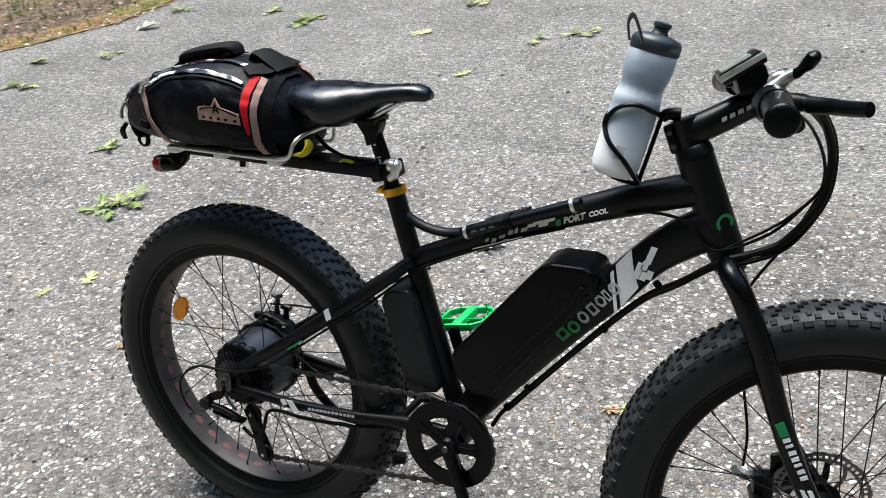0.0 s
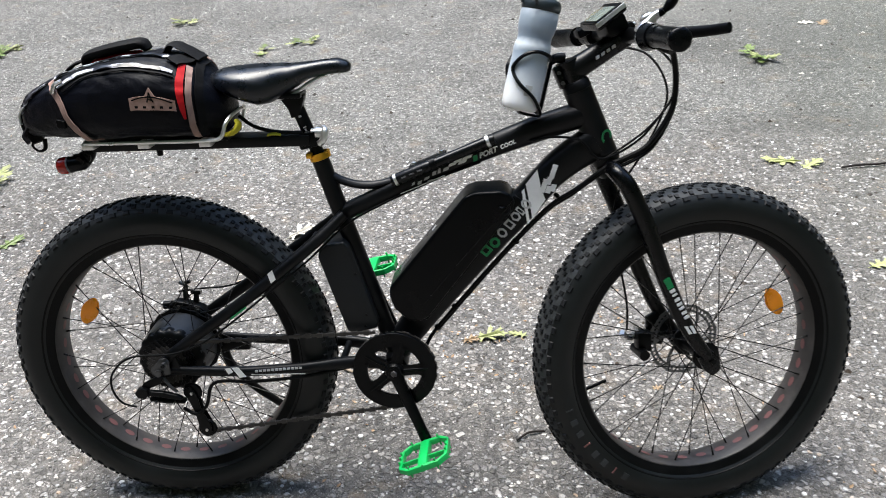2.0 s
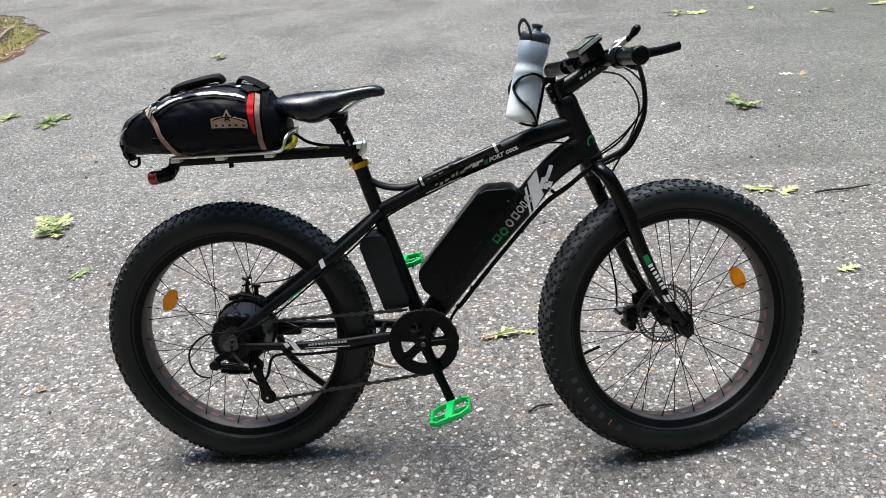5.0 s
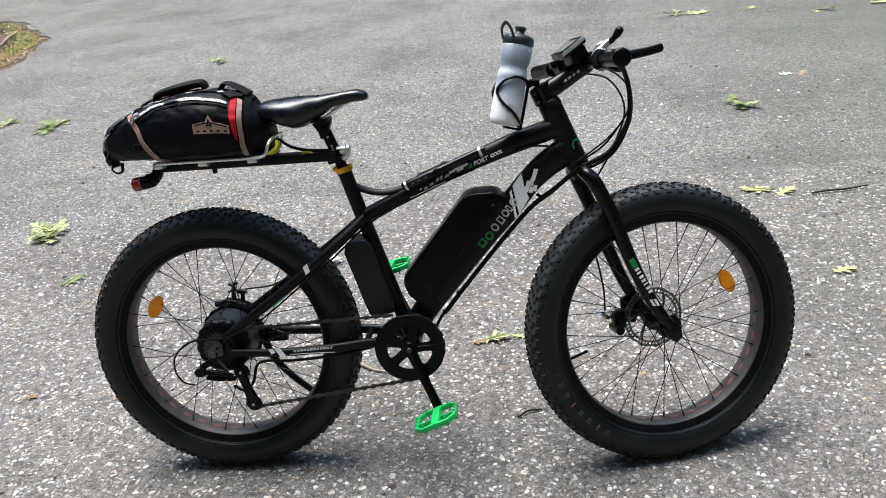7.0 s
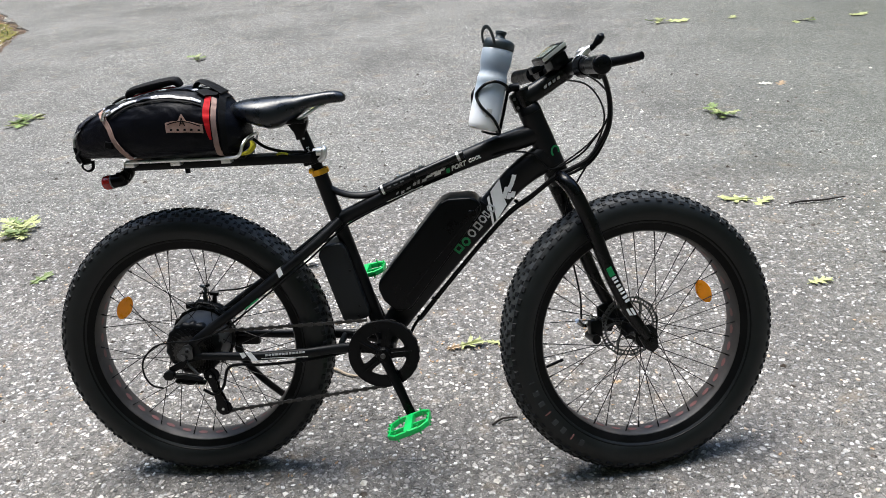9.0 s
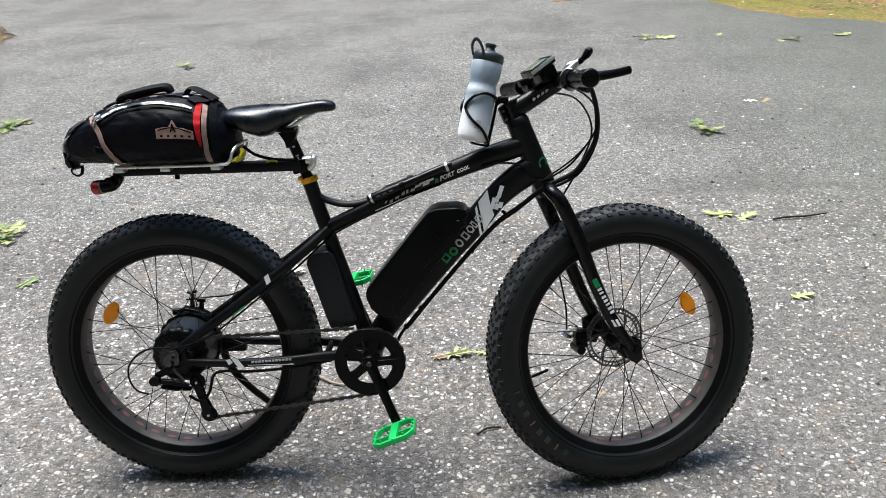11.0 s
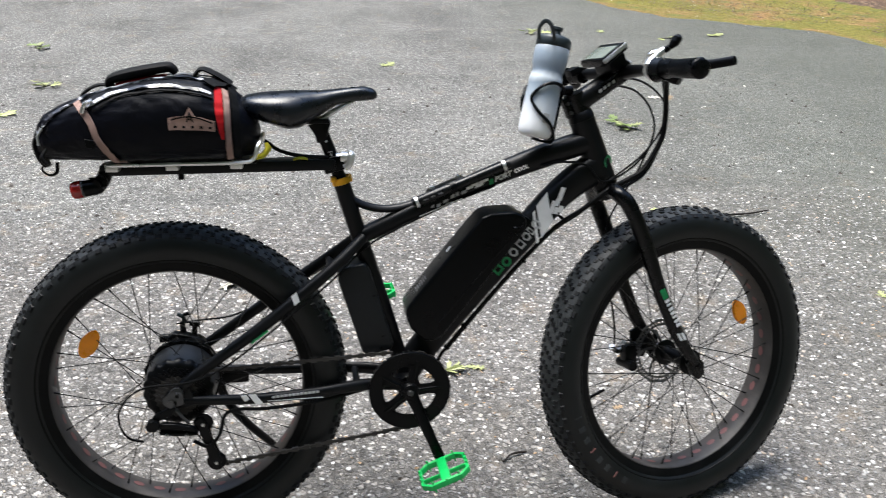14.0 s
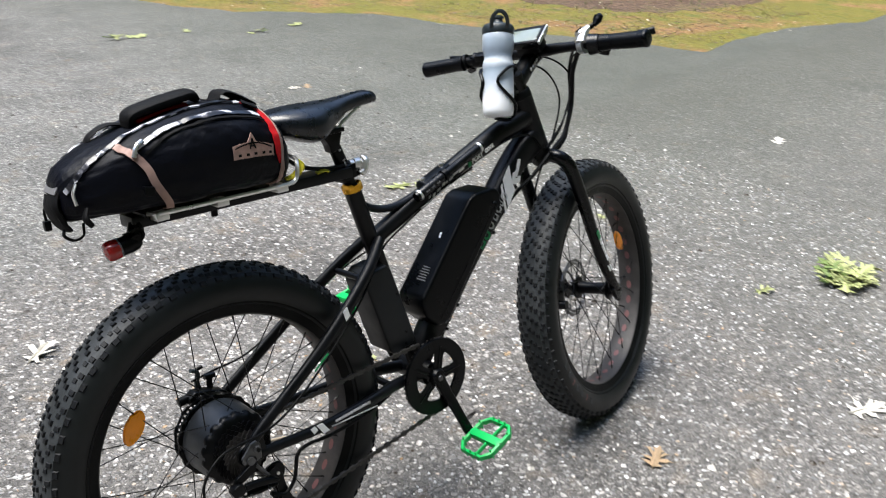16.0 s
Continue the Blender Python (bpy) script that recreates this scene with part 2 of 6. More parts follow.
    stain = ramp(t, blot.outputs[0], [(0.32, g(0.72)), (0.52, g(1.0)), (0.7, g(1.16))]).outputs[0]
    col = mix(t, 1.0, col, stain, "MULTIPLY")
    clump = add(t, "ShaderNodeTexNoise", Scale=38.0, Detail=2.0, Roughness=0.5)
    t.links.new(P, clump.inputs["Vector"])
    col = mix(t, 1.0, col, ramp(t, clump.outputs[0], [(0.3, g(0.68)), (0.5, g(1.0)), (0.7, g(1.3))]).outputs[0], "MULTIPLY")
    patch = ramp(t, mid.outputs[0], [(0.3, g(0.86)), (0.65, g(1.06))]).outputs[0]
    col = mix(t, 1.0, col, patch, "MULTIPLY")
    brown = ramp(t, mid.outputs[0], [(0.57, g(0)), (0.74, g(0.42))]).outputs[0]
    col = mix(t, brown, col, (0.27, 0.2, 0.125))
    # tree shade on the right, put into the colour as a dark grey-green
    tree_shade = mix(t, 1.0, span(D, 0.3, 1.7, 0.0, 1.0), span(xyz.outputs[0], 1.2, 4.4, 0.0, 0.95), "MULTIPLY")
    col = mix(t, tree_shade, col, mix(t, 0.68, col, (0.088, 0.092, 0.078)))
    # grey-green tint that grows to the right and towards the near side
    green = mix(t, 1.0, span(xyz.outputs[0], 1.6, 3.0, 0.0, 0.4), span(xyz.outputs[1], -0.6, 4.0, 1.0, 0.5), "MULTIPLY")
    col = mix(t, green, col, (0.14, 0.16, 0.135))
    # the lay is darker and poorer in chips past the front wheel
    poor = mix(t, 1.0, span(xyz.outputs[0], 0.95, 1.6, 0.0, 0.3), span(xyz.outputs[1], 0.5, 1.2, 1.0, 0.0), "MULTIPLY")
    col = mix(t, poor, col, binder)
    col = mix(t, 1.0, col, mix(t, W, (1.005, 1.0, 0.96), (1.04, 1.0, 0.955)), "MULTIPLY")
    t.links.new(col, b.inputs["Base Color"])
    b.inputs["Roughness"].default_value = 0.82
    b.inputs["Specular IOR Level"].default_value = 0.35
    h1 = mix(t, 0.5, coarse, fine, "ADD")
    h2 = mix(t, 0.25, h1, grit.outputs[0], "ADD")
    bumped(t, b, h2, 1.0, 0.008)
    return m


ASPHALT = asphalt()


def verge_soil():
    m, t, b = nodes_of("mossy_soil")
    tc = t.nodes.new("ShaderNodeTexCoord")
    P = tc.outputs["Object"]
    a = add(t, "ShaderNodeTexNoise", Scale=1.6, Detail=8.0, Roughness=0.6)
    c = add(t, "ShaderNodeTexNoise", Scale=28.0, Detail=6.0, Roughness=0.7)
    d = add(t, "ShaderNodeTexVoronoi", Scale=38.0)
    for n in (a, c, d):
        t.links.new(P, n.inputs["Vector"])
    soil = ramp(t, c.outputs[0], [(0.3, (0.02, 0.011, 0.007)), (0.55, (0.08, 0.046, 0.027)), (0.75, (0.16, 0.1, 0.062))]).outputs[0]
    moss = ramp(t, c.outputs[0], [(0.3, (0.045, 0.04, 0.012)), (0.6, (0.13, 0.11, 0.035)), (0.8, (0.2, 0.165, 0.07))]).outputs[0]
    where = ramp(t, a.outputs[0], [(0.5, g(0)), (0.64, g(0.7))]).outputs[0]
    col = mix(t, where, soil, moss)
    sep = t.nodes.new("ShaderNodeSeparateColor")
    t.links.new(d.outputs["Color"], sep.inputs[0])
    litter = ramp(t, sep.outputs[0], [(0.78, g(0)), (0.86, g(0.8))]).outputs[0]
    col = mix(t, litter, col, (0.2, 0.13, 0.08))
    t.links.new(col, b.inputs["Base Color"])
    b.inputs["Roughness"].default_value = 0.9
    bumped(t, b, c.outputs[0], 0.9, 0.02)
    return m


SOIL = verge_soil()


def moss_bank():
    """Yellow-green moss over sandy soil, worn to bare orange-brown in patches."""
    m, t, b = nodes_of("moss_bank")
    tc = t.nodes.new("ShaderNodeTexCoord")
    P = tc.outputs["Object"]
    a = add(t, "ShaderNodeTexNoise", Scale=0.9, Detail=9.0, Roughness=0.7, Distortion=0.8)
    c = add(t, "ShaderNodeTexNoise", Scale=24.0, Detail=7.0, Roughness=0.72)
    e = add(t, "ShaderNodeTexNoise", Scale=3.1, Detail=7.0, Roughness=0.6)
    for n in (a, c, e):
        t.links.new(P, n.inputs["Vector"])
    sand = ramp(t, c.outputs[0], [(0.28, (0.075, 0.04, 0.015)), (0.5, (0.21, 0.115, 0.042)), (0.74, (0.4, 0.26, 0.12))]).outputs[0]
    moss = ramp(t, c.outputs[0], [(0.28, (0.045, 0.041, 0.004)), (0.55, (0.15, 0.14, 0.016)), (0.78, (0.245, 0.225, 0.04))]).outputs[0]
    green = ramp(t, c.outputs[0], [(0.28, (0.03, 0.045, 0.008)), (0.6, (0.11, 0.13, 0.022)), (0.8, (0.18, 0.19, 0.05))]).outputs[0]
    col = mix(t, ramp(t, a.outputs[0], [(0.4, g(0)), (0.52, g(0.92))]).outputs[0], sand, moss)
    col = mix(t, ramp(t, e.outputs[0], [(0.54, g(0)), (0.66, g(0.8))]).outputs[0], col, green)
    t.links.new(col, b.inputs["Base Color"])
    b.inputs["Roughness"].default_value = 0.92
    bumped(t, b, c.outputs[0], 1.0, 0.025)
    return m


MOSS_BANK = moss_bank()


def leaf_material(name, low, high):
    m, t, b = nodes_of(name)
    tc = t.nodes.new("ShaderNodeTexCoord")
    n = add(t, "ShaderNodeTexNoise", Scale=60.0, Detail=5.0)
    t.links.new(tc.outputs["Object"], n.inputs["Vector"])
    info = t.nodes.new("ShaderNodeObjectInfo")
    col = ramp(t, n.outputs[0], [(0.3, low), (0.7, high)]).outputs[0]
    shift = ramp(t, info.outputs["Random"], [(0.0, g(0.75)), (1.0, g(1.15))]).outputs[0]
    col = mix(t, 1.0, col, shift, "MULTIPLY")
    t.links.new(col, b.inputs["Base Color"])
    b.inputs["Roughness"].default_value = 0.5
    b.inputs["Subsurface Weight"].default_value = 0.0
    bumped(t, b, n.outputs[0], 0.4, 0.003)
    return m


LEAF_GREEN = leaf_material("fresh_oak_leaf", (0.09, 0.14, 0.03), (0.2, 0.27, 0.08))
LEAF_PALE = leaf_material("pale_underside_oak_leaf", (0.24, 0.27, 0.09), (0.46, 0.485, 0.23))
LEAF_DRY = leaf_material("dry_brown_leaf", (0.26, 0.17, 0.09), (0.5, 0.37, 0.23))
LEAF_WHITE = leaf_material("bleached_leaf", (0.5, 0.47, 0.4), (0.7, 0.67, 0.6))
BARK = material("dark_twig_bark", (0.014, 0.011, 0.009), 0.85, vary=0.4, bump=0.6)
TWIG_GREY = material("dry_grey_root", (0.24, 0.2, 0.15), 0.85, vary=0.3, bump=0.6)

# ---- mesh helpers ----


def part(name, bm, mat, parent=None, label="", m=None, angle=40):
    """Links a bmesh as one mesh object, under a thing or a part where one is given."""
    me = bpy.data.meshes.new(name)
    bmesh.ops.recalc_face_normals(bm, faces=bm.faces)
    bm.to_mesh(me)
    bm.free()
    me.materials.append(mat)
    me.shade_smooth()
    me.set_sharp_from_angle(angle=radians(angle))
    ob = new(name, me)
    if parent:
        ob.parent = parent
    if m is not None:
        ob.matrix_basis = m
    if label:
        ob["label"] = label
    return ob


def clone(ob, m, parent=None):
    """Another object on the same mesh."""
    other = new(ob.name.split(".")[0], ob.data)
    other.parent = parent or ob.parent
    other.matrix_basis = m
    if "label" in ob:
        other["label"] = ob["label"]
    return other


def smooth_line(pts, steps):
    pts = [Vector(p) for p in pts]
    if len(pts) < 3 or steps < 2:
        return pts
    out = []
    for i in range(len(pts) - 1):
        a, b = pts[i], pts[i + 1]
        before = pts[i - 1] if i else a * 2 - b
        after = pts[i + 2] if i + 2 < len(pts) else b * 2 - a
        for k in range(steps):
            u = k / steps
            out.append(0.5 * ((2 * a) + (b - before) * u + (2 * before - 5 * a + 4 * b - after) * u * u + (3 * a - before - 3 * b + after) * u ** 3))
    return out + [pts[-1]]


def tube(pts, r, n=14, steps=5, wide=None, power=2.0, bm=None, caps=True):
    """A swept bar. r: radius or one for each point; wide: the same across y where the section is no circle."""
    bm = bm or bmesh.new()
    line = smooth_line(pts, steps)

    def spread(v):
        if not isinstance(v, (list, tuple)):
            return [v] * len(line)
        return [float(x) for x in np.interp(np.linspace(0, len(v) - 1, len(line)), range(len(v)), v)]

    rr = spread(r)
    ww = spread(wide) if wide is not None else rr
    rings, side = [], None
    for i, p in enumerate(line):
        tan = (line[min(i + 1, len(line) - 1)] - line[max(i - 1, 0)]).normalized()
        if side is None:
            ref = Vector((0, 1, 0)) if abs(tan.y) < 0.8 else Vector((1, 0, 0))
            side = (ref - tan * ref.dot(tan)).normalized()
        else:
            side = (side - tan * side.dot(tan)).normalized()
        up = tan.cross(side)
        ring = []
        for k in range(n):
            a = 2 * math.pi * k / n
            c, s = math.cos(a), math.sin(a)
            c = math.copysign(abs(c) ** (2 / power), c)
            s = math.copysign(abs(s) ** (2 / power), s)
            ring.append(bm.verts.new(p + side * (ww[i] * c) + up * (rr[i] * s)))
        rings.append(ring)
    for a, b in zip(rings, rings[1:]):
        for k in range(n):
            bm.faces.new((a[k], a[(k + 1) % n], b[(k + 1) % n], b[k]))
    if caps:
        bm.faces.new(rings[0][::-1])
        bm.faces.new(rings[-1])
    return bm


def rod(a, b, r, n=12, bm=None):
    return tube([a, b], r, n, 1, bm=bm)


def lathe(profile, n=48, bm=None, closed=False, m=None):
    """Turns a profile of (radius, y) about the y axis."""
    bm = bm or bmesh.new()
    rings = []
    for k in range(n):
        a = 2 * math.pi * k / n
        c, s = math.cos(a), math.sin(a)
        ring = [bm.verts.new((r * c, y, r * s)) for r, y in profile]
        rings.append(ring)
    count = len(profile)
    for k in range(n):
        a, b = rings[k], rings[(k + 1) % n]
        for i in range(count if closed else count - 1):
            j = (i + 1) % count
            bm.faces.new((a[i], a[j], b[j], b[i]))
    if not closed:
        for i, flip in ((0, False), (count - 1, True)):
            if profile[i][0] > 1e-5:
                loop = [ring[i] for ring in rings]
                bm.faces.new(loop[::-1] if flip else loop)
    if m is not None:
        bmesh.ops.transform(bm, matrix=m, verts=bm.verts)
    return bm


def box(cx, cy, cz, sx, sy, sz, bevel=0.002, m=None, bm=None, segments=2):
    """A block with rounded edges, by its middle and its sizes."""
    one = bmesh.new()
    bmesh.ops.create_cube(one, size=1.0)
    bmesh.ops.scale(one, vec=(sx, sy, sz), verts=one.verts)
    if bevel:
        bmesh.ops.bevel(one, geom=list(one.edges), offset=bevel, segments=segments, profile=0.6, affect="EDGES")
    bmesh.ops.translate(one, vec=(cx, cy, cz), verts=one.verts)
    if m is not None:
        bmesh.ops.transform(one, matrix=m, verts=one.verts)
    return merged(one, bm)


def merged(one, bm):
    if bm is None:
        return one
    seen = {v: bm.verts.new(v.co) for v in one.verts}
    for f in one.faces:
        bm.faces.new([seen[v] for v in f.verts])
    one.free()
    return bm


def prism(outline, y0, y1, bevel=0.004, segments=3, bm=None):
    """An outline in x and z, given a thickness from y0 to y1, with rounded edges."""
    one = bmesh.new()
    vs = [one.verts.new((x, y0, z)) for x, z in outline]
    f = one.faces.new(vs)
    r = bmesh.ops.extrude_face_region(one, geom=[f])
    bmesh.ops.translate(one, vec=(0, y1 - y0, 0), verts=[v for v in r["geom"] if isinstance(v, bmesh.types.BMVert)])
    bmesh.ops.recalc_face_normals(one, faces=one.faces)
    if bevel:
        bmesh.ops.bevel(one, geom=list(one.edges), offset=bevel, segments=segments, profile=0.6, affect="EDGES", clamp_overlap=True)
    return merged(one, bm)


def loft(rings, bm=None, caps=True):
    bm = bm or bmesh.new()
    made = [[bm.verts.new(p) for p in ring] for ring in rings]
    n = len(made[0])
    for a, b in zip(made, made[1:]):
        for k in range(n):
            bm.faces.new((a[k], a[(k + 1) % n], b[(k + 1) % n], b[k]))
    if caps:
        bm.faces.new(made[0][::-1])
        bm.faces.new(made[-1])
    return bm


def moved(bm, m):
    bmesh.ops.transform(bm, matrix=m, verts=bm.verts)
    return bm


# ---- ground and driveway ----
EDGE = [(-4.6, -12), (-4.5, 0.5), (-4.35, 2.5), (-4.06, 2.97), (-3.92, 3.34), (-3.86, 3.9), (-3.96, 5.2), (-4.05, 6.3), (-4.36, 7.4), (-5.1, 8.5), (-7, 10.2), (-12, 13),
        (-12, 22), (-3, 22), (0.0, 10.9), (1.5, 10.6), (2.3, 9.7), (3.1, 8.8), (3.35, 7.8), (3.8, 6.85), (4.4, 6.45), (5.0, 6.0), (5.3, 5.1), (5.75, 4.2), (6.15, 3.5), (6.33, 2.93), (7.2, 3.12), (8.25, 3.2), (9.6, 3.0), (16, 3.9), (30, 5), (30, -12)]


def rough_edge(points, step, wobble):
    out = []
    for (ax, ay), (bx, by) in zip(points, points[1:] + points[:1]):
        d = math.hypot(bx - ax, by - ay)
        k = max(1, int(d / step)) if d < 4 else 3
        for i in range(k):
            x, y = ax + (bx - ax) * i / k, ay + (by - ay) * i / k
            w = wobble * (noise.noise(Vector((x * 2.3, y * 2.3, 0.5))) + 0.6 * noise.noise(Vector((x * 9, y * 9, 3.5))))
            out.append((x + w, y + w * 0.7))
    return out


def sheet(name, outline, top, thick, mat):
    bm = bmesh.new()
    up = [bm.verts.new((x, y, top)) for x, y in outline]
    low = [bm.verts.new((x, y, top - thick)) for x, y in outline]
    bm.faces.new(up)
    for i in range(len(up)):
        j = (i + 1) % len(up)
        bm.faces.new((up[i], low[i], low[j], up[j]))
    return part(name, bm, mat)


ground = bmesh.new()
half = 600
for corner in ((-half, -half), (half, -half), (half, half), (-half, half)):
    ground.verts.new((*corner, -0.016))
ground.faces.new(ground.verts[:])
tagged(part("ground", ground, SOIL), "bare soil with yellow moss and leaf litter beside the driveway", "ground", kind="structure")
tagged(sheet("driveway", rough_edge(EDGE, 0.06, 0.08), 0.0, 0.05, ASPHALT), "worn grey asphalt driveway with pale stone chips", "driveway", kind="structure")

outer = [(0.5, 12.6), (2.25, 12.2), (3.3, 11.3), (4.28, 10.4), (5.2, 9.6), (6.05, 8.7), (6.6, 7.4), (6.95, 6.3), (7.4, 5.3), (7.9, 4.75), (8.5, 4.4), (9.6, 4.5), (12, 4.7), (16, 5.2)]
tagged(sheet("moss_bank", rough_edge([(x - 0.3, y - 0.3) for x, y in EDGE[14:30]] + outer[::-1], 0.1, 0.3), -0.009, 0.02, MOSS_BANK), "bank of yellow-green moss and sandy soil along the driveway", "moss", kind="structure")
tagged(sheet("moss_patch", rough_edge([(1.6, 8.42), (2.12, 8.6), (2.85, 8.88), (2.7, 9.3), (2.25, 9.1), (1.62, 8.78)], 0.06, 0.12), 0.005, 0.012, MOSS_BANK), "thin patch of yellow-green moss on asphalt", "moss", kind="structure")
edge_soil = [(x - 0.1, y - 0.02) for x, y in EDGE[1:11]]
tagged(sheet("sand_strip", rough_edge(edge_soil + [(x - 0.42, y + 0.1) for x, y in EDGE[1:11]][::-1], 0.08, 0.06), -0.009, 0.02, MOSS_BANK), "strip of sandy orange-brown soil beside the driveway", "soil", kind="structure")

# unseen dark ring, added all round to block sky light: tall behind, so that the sky is open ahead and overhead
sky_blocker, count = bmesh.new(), 48
lower = [sky_blocker.verts.new((27 * math.cos(6.28319 * k / count), 27 * math.sin(6.28319 * k / count), -0.5)) for k in range(count)]
upper = [sky_blocker.verts.new((27 * math.cos(6.28319 * k / count), 27 * math.sin(6.28319 * k / count), 17 + 36 * max(0.0, -math.sin(6.28319 * k / count)) + 5 * noise.noise(Vector((k * 0.9, 0, 0))))) for k in range(count)]
for k in range(count):
    j = (k + 1) % count
    sky_blocker.faces.new((lower[k], lower[j], upper[j], upper[k]))
tagged(part("backdrop", sky_blocker, material("dark_sky_blocker", (0.025, 0.04, 0.014), 0.8, vary=0.6, grain=2.0, bump=0)), "unseen dark ring added to block the sky, for woodland round the driveway", "woodland", kind="structure")

# ---- bicycle ----
bike = new("bicycle")
bike.matrix_basis = pose(0.0043, -0.0591, -0.0012, -9.405, 0, 0.62)
tagged(bike, "matt black electric fat-tyre bicycle leaning on its kickstand on asphalt", "bicycle")

HEAD = Vector((0.925, 0, 0.863))
STEER = Matrix.Translation(HEAD) @ pose(0, 0, 0, 0, -22, 0) @ pose(0, 0, 0, 0, 0, 15.4)  # x ahead, y left, z up the steerer

# frame: each tube a mesh
frame_part = part("frame", tube([(0.905, 0, 0.885), (0.808, 0, 0.855), (0.715, 0, 0.822), (0.631, 0, 0.789), (0.544, 0, 0.75), (0.476, 0, 0.72), (0.402, 0, 0.688)],
                  [0.026, 0.026, 0.023, 0.021, 0.02, 0.019, 0.018], 16, wide=[0.028, 0.024, 0.021, 0.019, 0.018, 0.018, 0.018], power=2.5), PAINT, bike, "matt black alloy frame with a bowed top tube")


def frame_tube(name, bm, mat=PAINT):
    return part(name, bm, mat, frame_part)


frame_tube("head_tube", rod(HEAD + Vector((-0.031, 0, 0.076)), HEAD + Vector((0.031, 0, -0.076)), 0.0285, 24))
frame_tube("down_tube", tube([(0.935, 0, 0.829), (0.8835, 0, 0.797), (0.836, 0, 0.7565), (0.78, 0, 0.693), (0.69, 0, 0.60), (0.545, 0, 0.43), (0.503, 0, 0.365)], [0.035, 0.033, 0.0305, 0.032, 0.035, 0.033, 0.028], 20, wide=[0.0295, 0.0288, 0.0284, 0.0278, 0.027, 0.026, 0.026], power=3.2))
frame_tube("seat_tube", tube([(0.3655, 0, 0.815), (0.40, 0, 0.694), (0.449, 0, 0.53), (0.497, 0, 0.362)], 0.0185, 18))
frame_tube("gusset", tube([(0.384, 0, 0.775), (0.41, 0, 0.76), (0.445, 0, 0.75), (0.485, 0, 0.75), (0.535, 0, 0.762)], 0.0085, 10, wide=0.011))
frame_tube("bottom_bracket_shell", moved(lathe([(0.026, -0.05), (0.027, -0.048), (0.027, 0.048), (0.026, 0.05)], 28), Matrix.Translation((0.501, 0, 0.346))))
for s in (-1, 1):
    frame_tube("seat_stay", tube([(0.41, s * 0.02, 0.692), (0.35, s * 0.05, 0.642), (0.261, s * 0.073, 0.575), (0.171, s * 0.083, 0.509), (0.03, s * 0.089, 0.412), (0.004, s * 0.09, 0.382)],
               [0.012, 0.013, 0.0135, 0.013, 0.0115, 0.009], 12, wide=[0.014, 0.012, 0.011, 0.01, 0.009, 0.006]))
    frame_tube("chain_stay", tube([(0.005, s * 0.09, 0.368), (0.08, s * 0.086, 0.362), (0.18, s * 0.08, 0.357), (0.303, s * 0.068, 0.358), (0.40, s * 0.05, 0.36), (0.49, s * 0.035, 0.35)],
               [0.009, 0.011, 0.0115, 0.0125, 0.014, 0.015], 12, wide=[0.006, 0.009, 0.0095, 0.01, 0.011, 0.012]))
    frame_tube("dropout", prism([(-0.016, 0.362), (-0.012, 0.352), (0.012, 0.352), (0.04, 0.358), (0.03, 0.4), (0.008, 0.404), (-0.012, 0.388)], s * 0.09 - 0.0035, s * 0.09 + 0.0035, 0.0015))
frame_tube("seat_stay_bridge", rod((0.335, -0.052, 0.628), (0.335, 0.052, 0.628), 0.007))
frame_tube("chain_stay_bridge", rod((0.385, -0.05, 0.36), (0.385, 0.05, 0.36), 0.008))


def plate(name, outline, y, mat, parent, thick=0.0012, label=""):
    """A flat print on the frame's near flank."""
    return part(name, prism(outline, y - thick, y, 0), mat, parent, label)


def slanted(at, along, length, height, lean=0.0):
    """Four corners in x and z of a bar that starts at a point and runs along a direction."""
    ax, az = at
    dx, dz = along
    n = math.hypot(dx, dz)
    dx, dz = dx / n, dz / n
    px, pz = -dz, dx
    return [(ax, az), (ax + dx * length, az + dz * length), (ax + dx * (length + lean) + px * height, az + dz * (length + lean) + pz * height), (ax + dx * lean + px * height, az + dz * lean + pz * height)]


def lettering(words, size, m, mat, parent, shear=0.15):
    """Raised words as one mesh, in the built-in font, reading along x and facing -y before the pose m."""
    cu = bpy.data.curves.new("print", "FONT")
    cu.body, cu.size, cu.shear, cu.extrude, cu.resolution_u = words, size, shear, 0.0006, 3
    cu.offset = 0.035 * size
    made = new("print", cu)
    mesh = bpy.data.meshes.new_from_object(made.evaluated_get(bpy.context.evaluated_depsgraph_get()))
    bpy.data.objects.remove(made)
    mesh.materials.clear()
    mesh.materials.append(mat)
    mesh.transform(pose(0, 0, 0, 90, 0, 0))
    ob = new("lettering", mesh)
    ob.parent, ob.matrix_basis = parent, m
    return ob


flank = -0.0285
# a white flash with a chequered end, then plain hollow blocks where the maker's name stands
CHECKS = [(0.8455, 0.7831), (0.8405, 0.7684), (0.8265, 0.7536), (0.8345, 0.7565), (0.8335, 0.7385), (0.8428, 0.7418), (0.8225, 0.7405)]
white = bmesh.new()
prism([(0.8145, 0.7805), (0.7908, 0.7495), (0.8038, 0.6758), (0.8305, 0.7163), (0.8215, 0.741)], flank - 0.0012, flank, 0, bm=white)
for cx, cz in CHECKS:
    prism(slanted((cx - 0.0038, cz - 0.0075), (0.3, 0.95), 0.0155, -0.0102, 0.001), flank - 0.0012, flank, 0, bm=white)
part("white_flash_print", white, WHITE_PRINT, frame_part, "white flash with a chequered end")
plate("flash_edge_print", [(0.7875, 0.741), (0.7825, 0.734), (0.7935, 0.6632), (0.7985, 0.6695)], flank, WHITE_PRINT, frame_part)


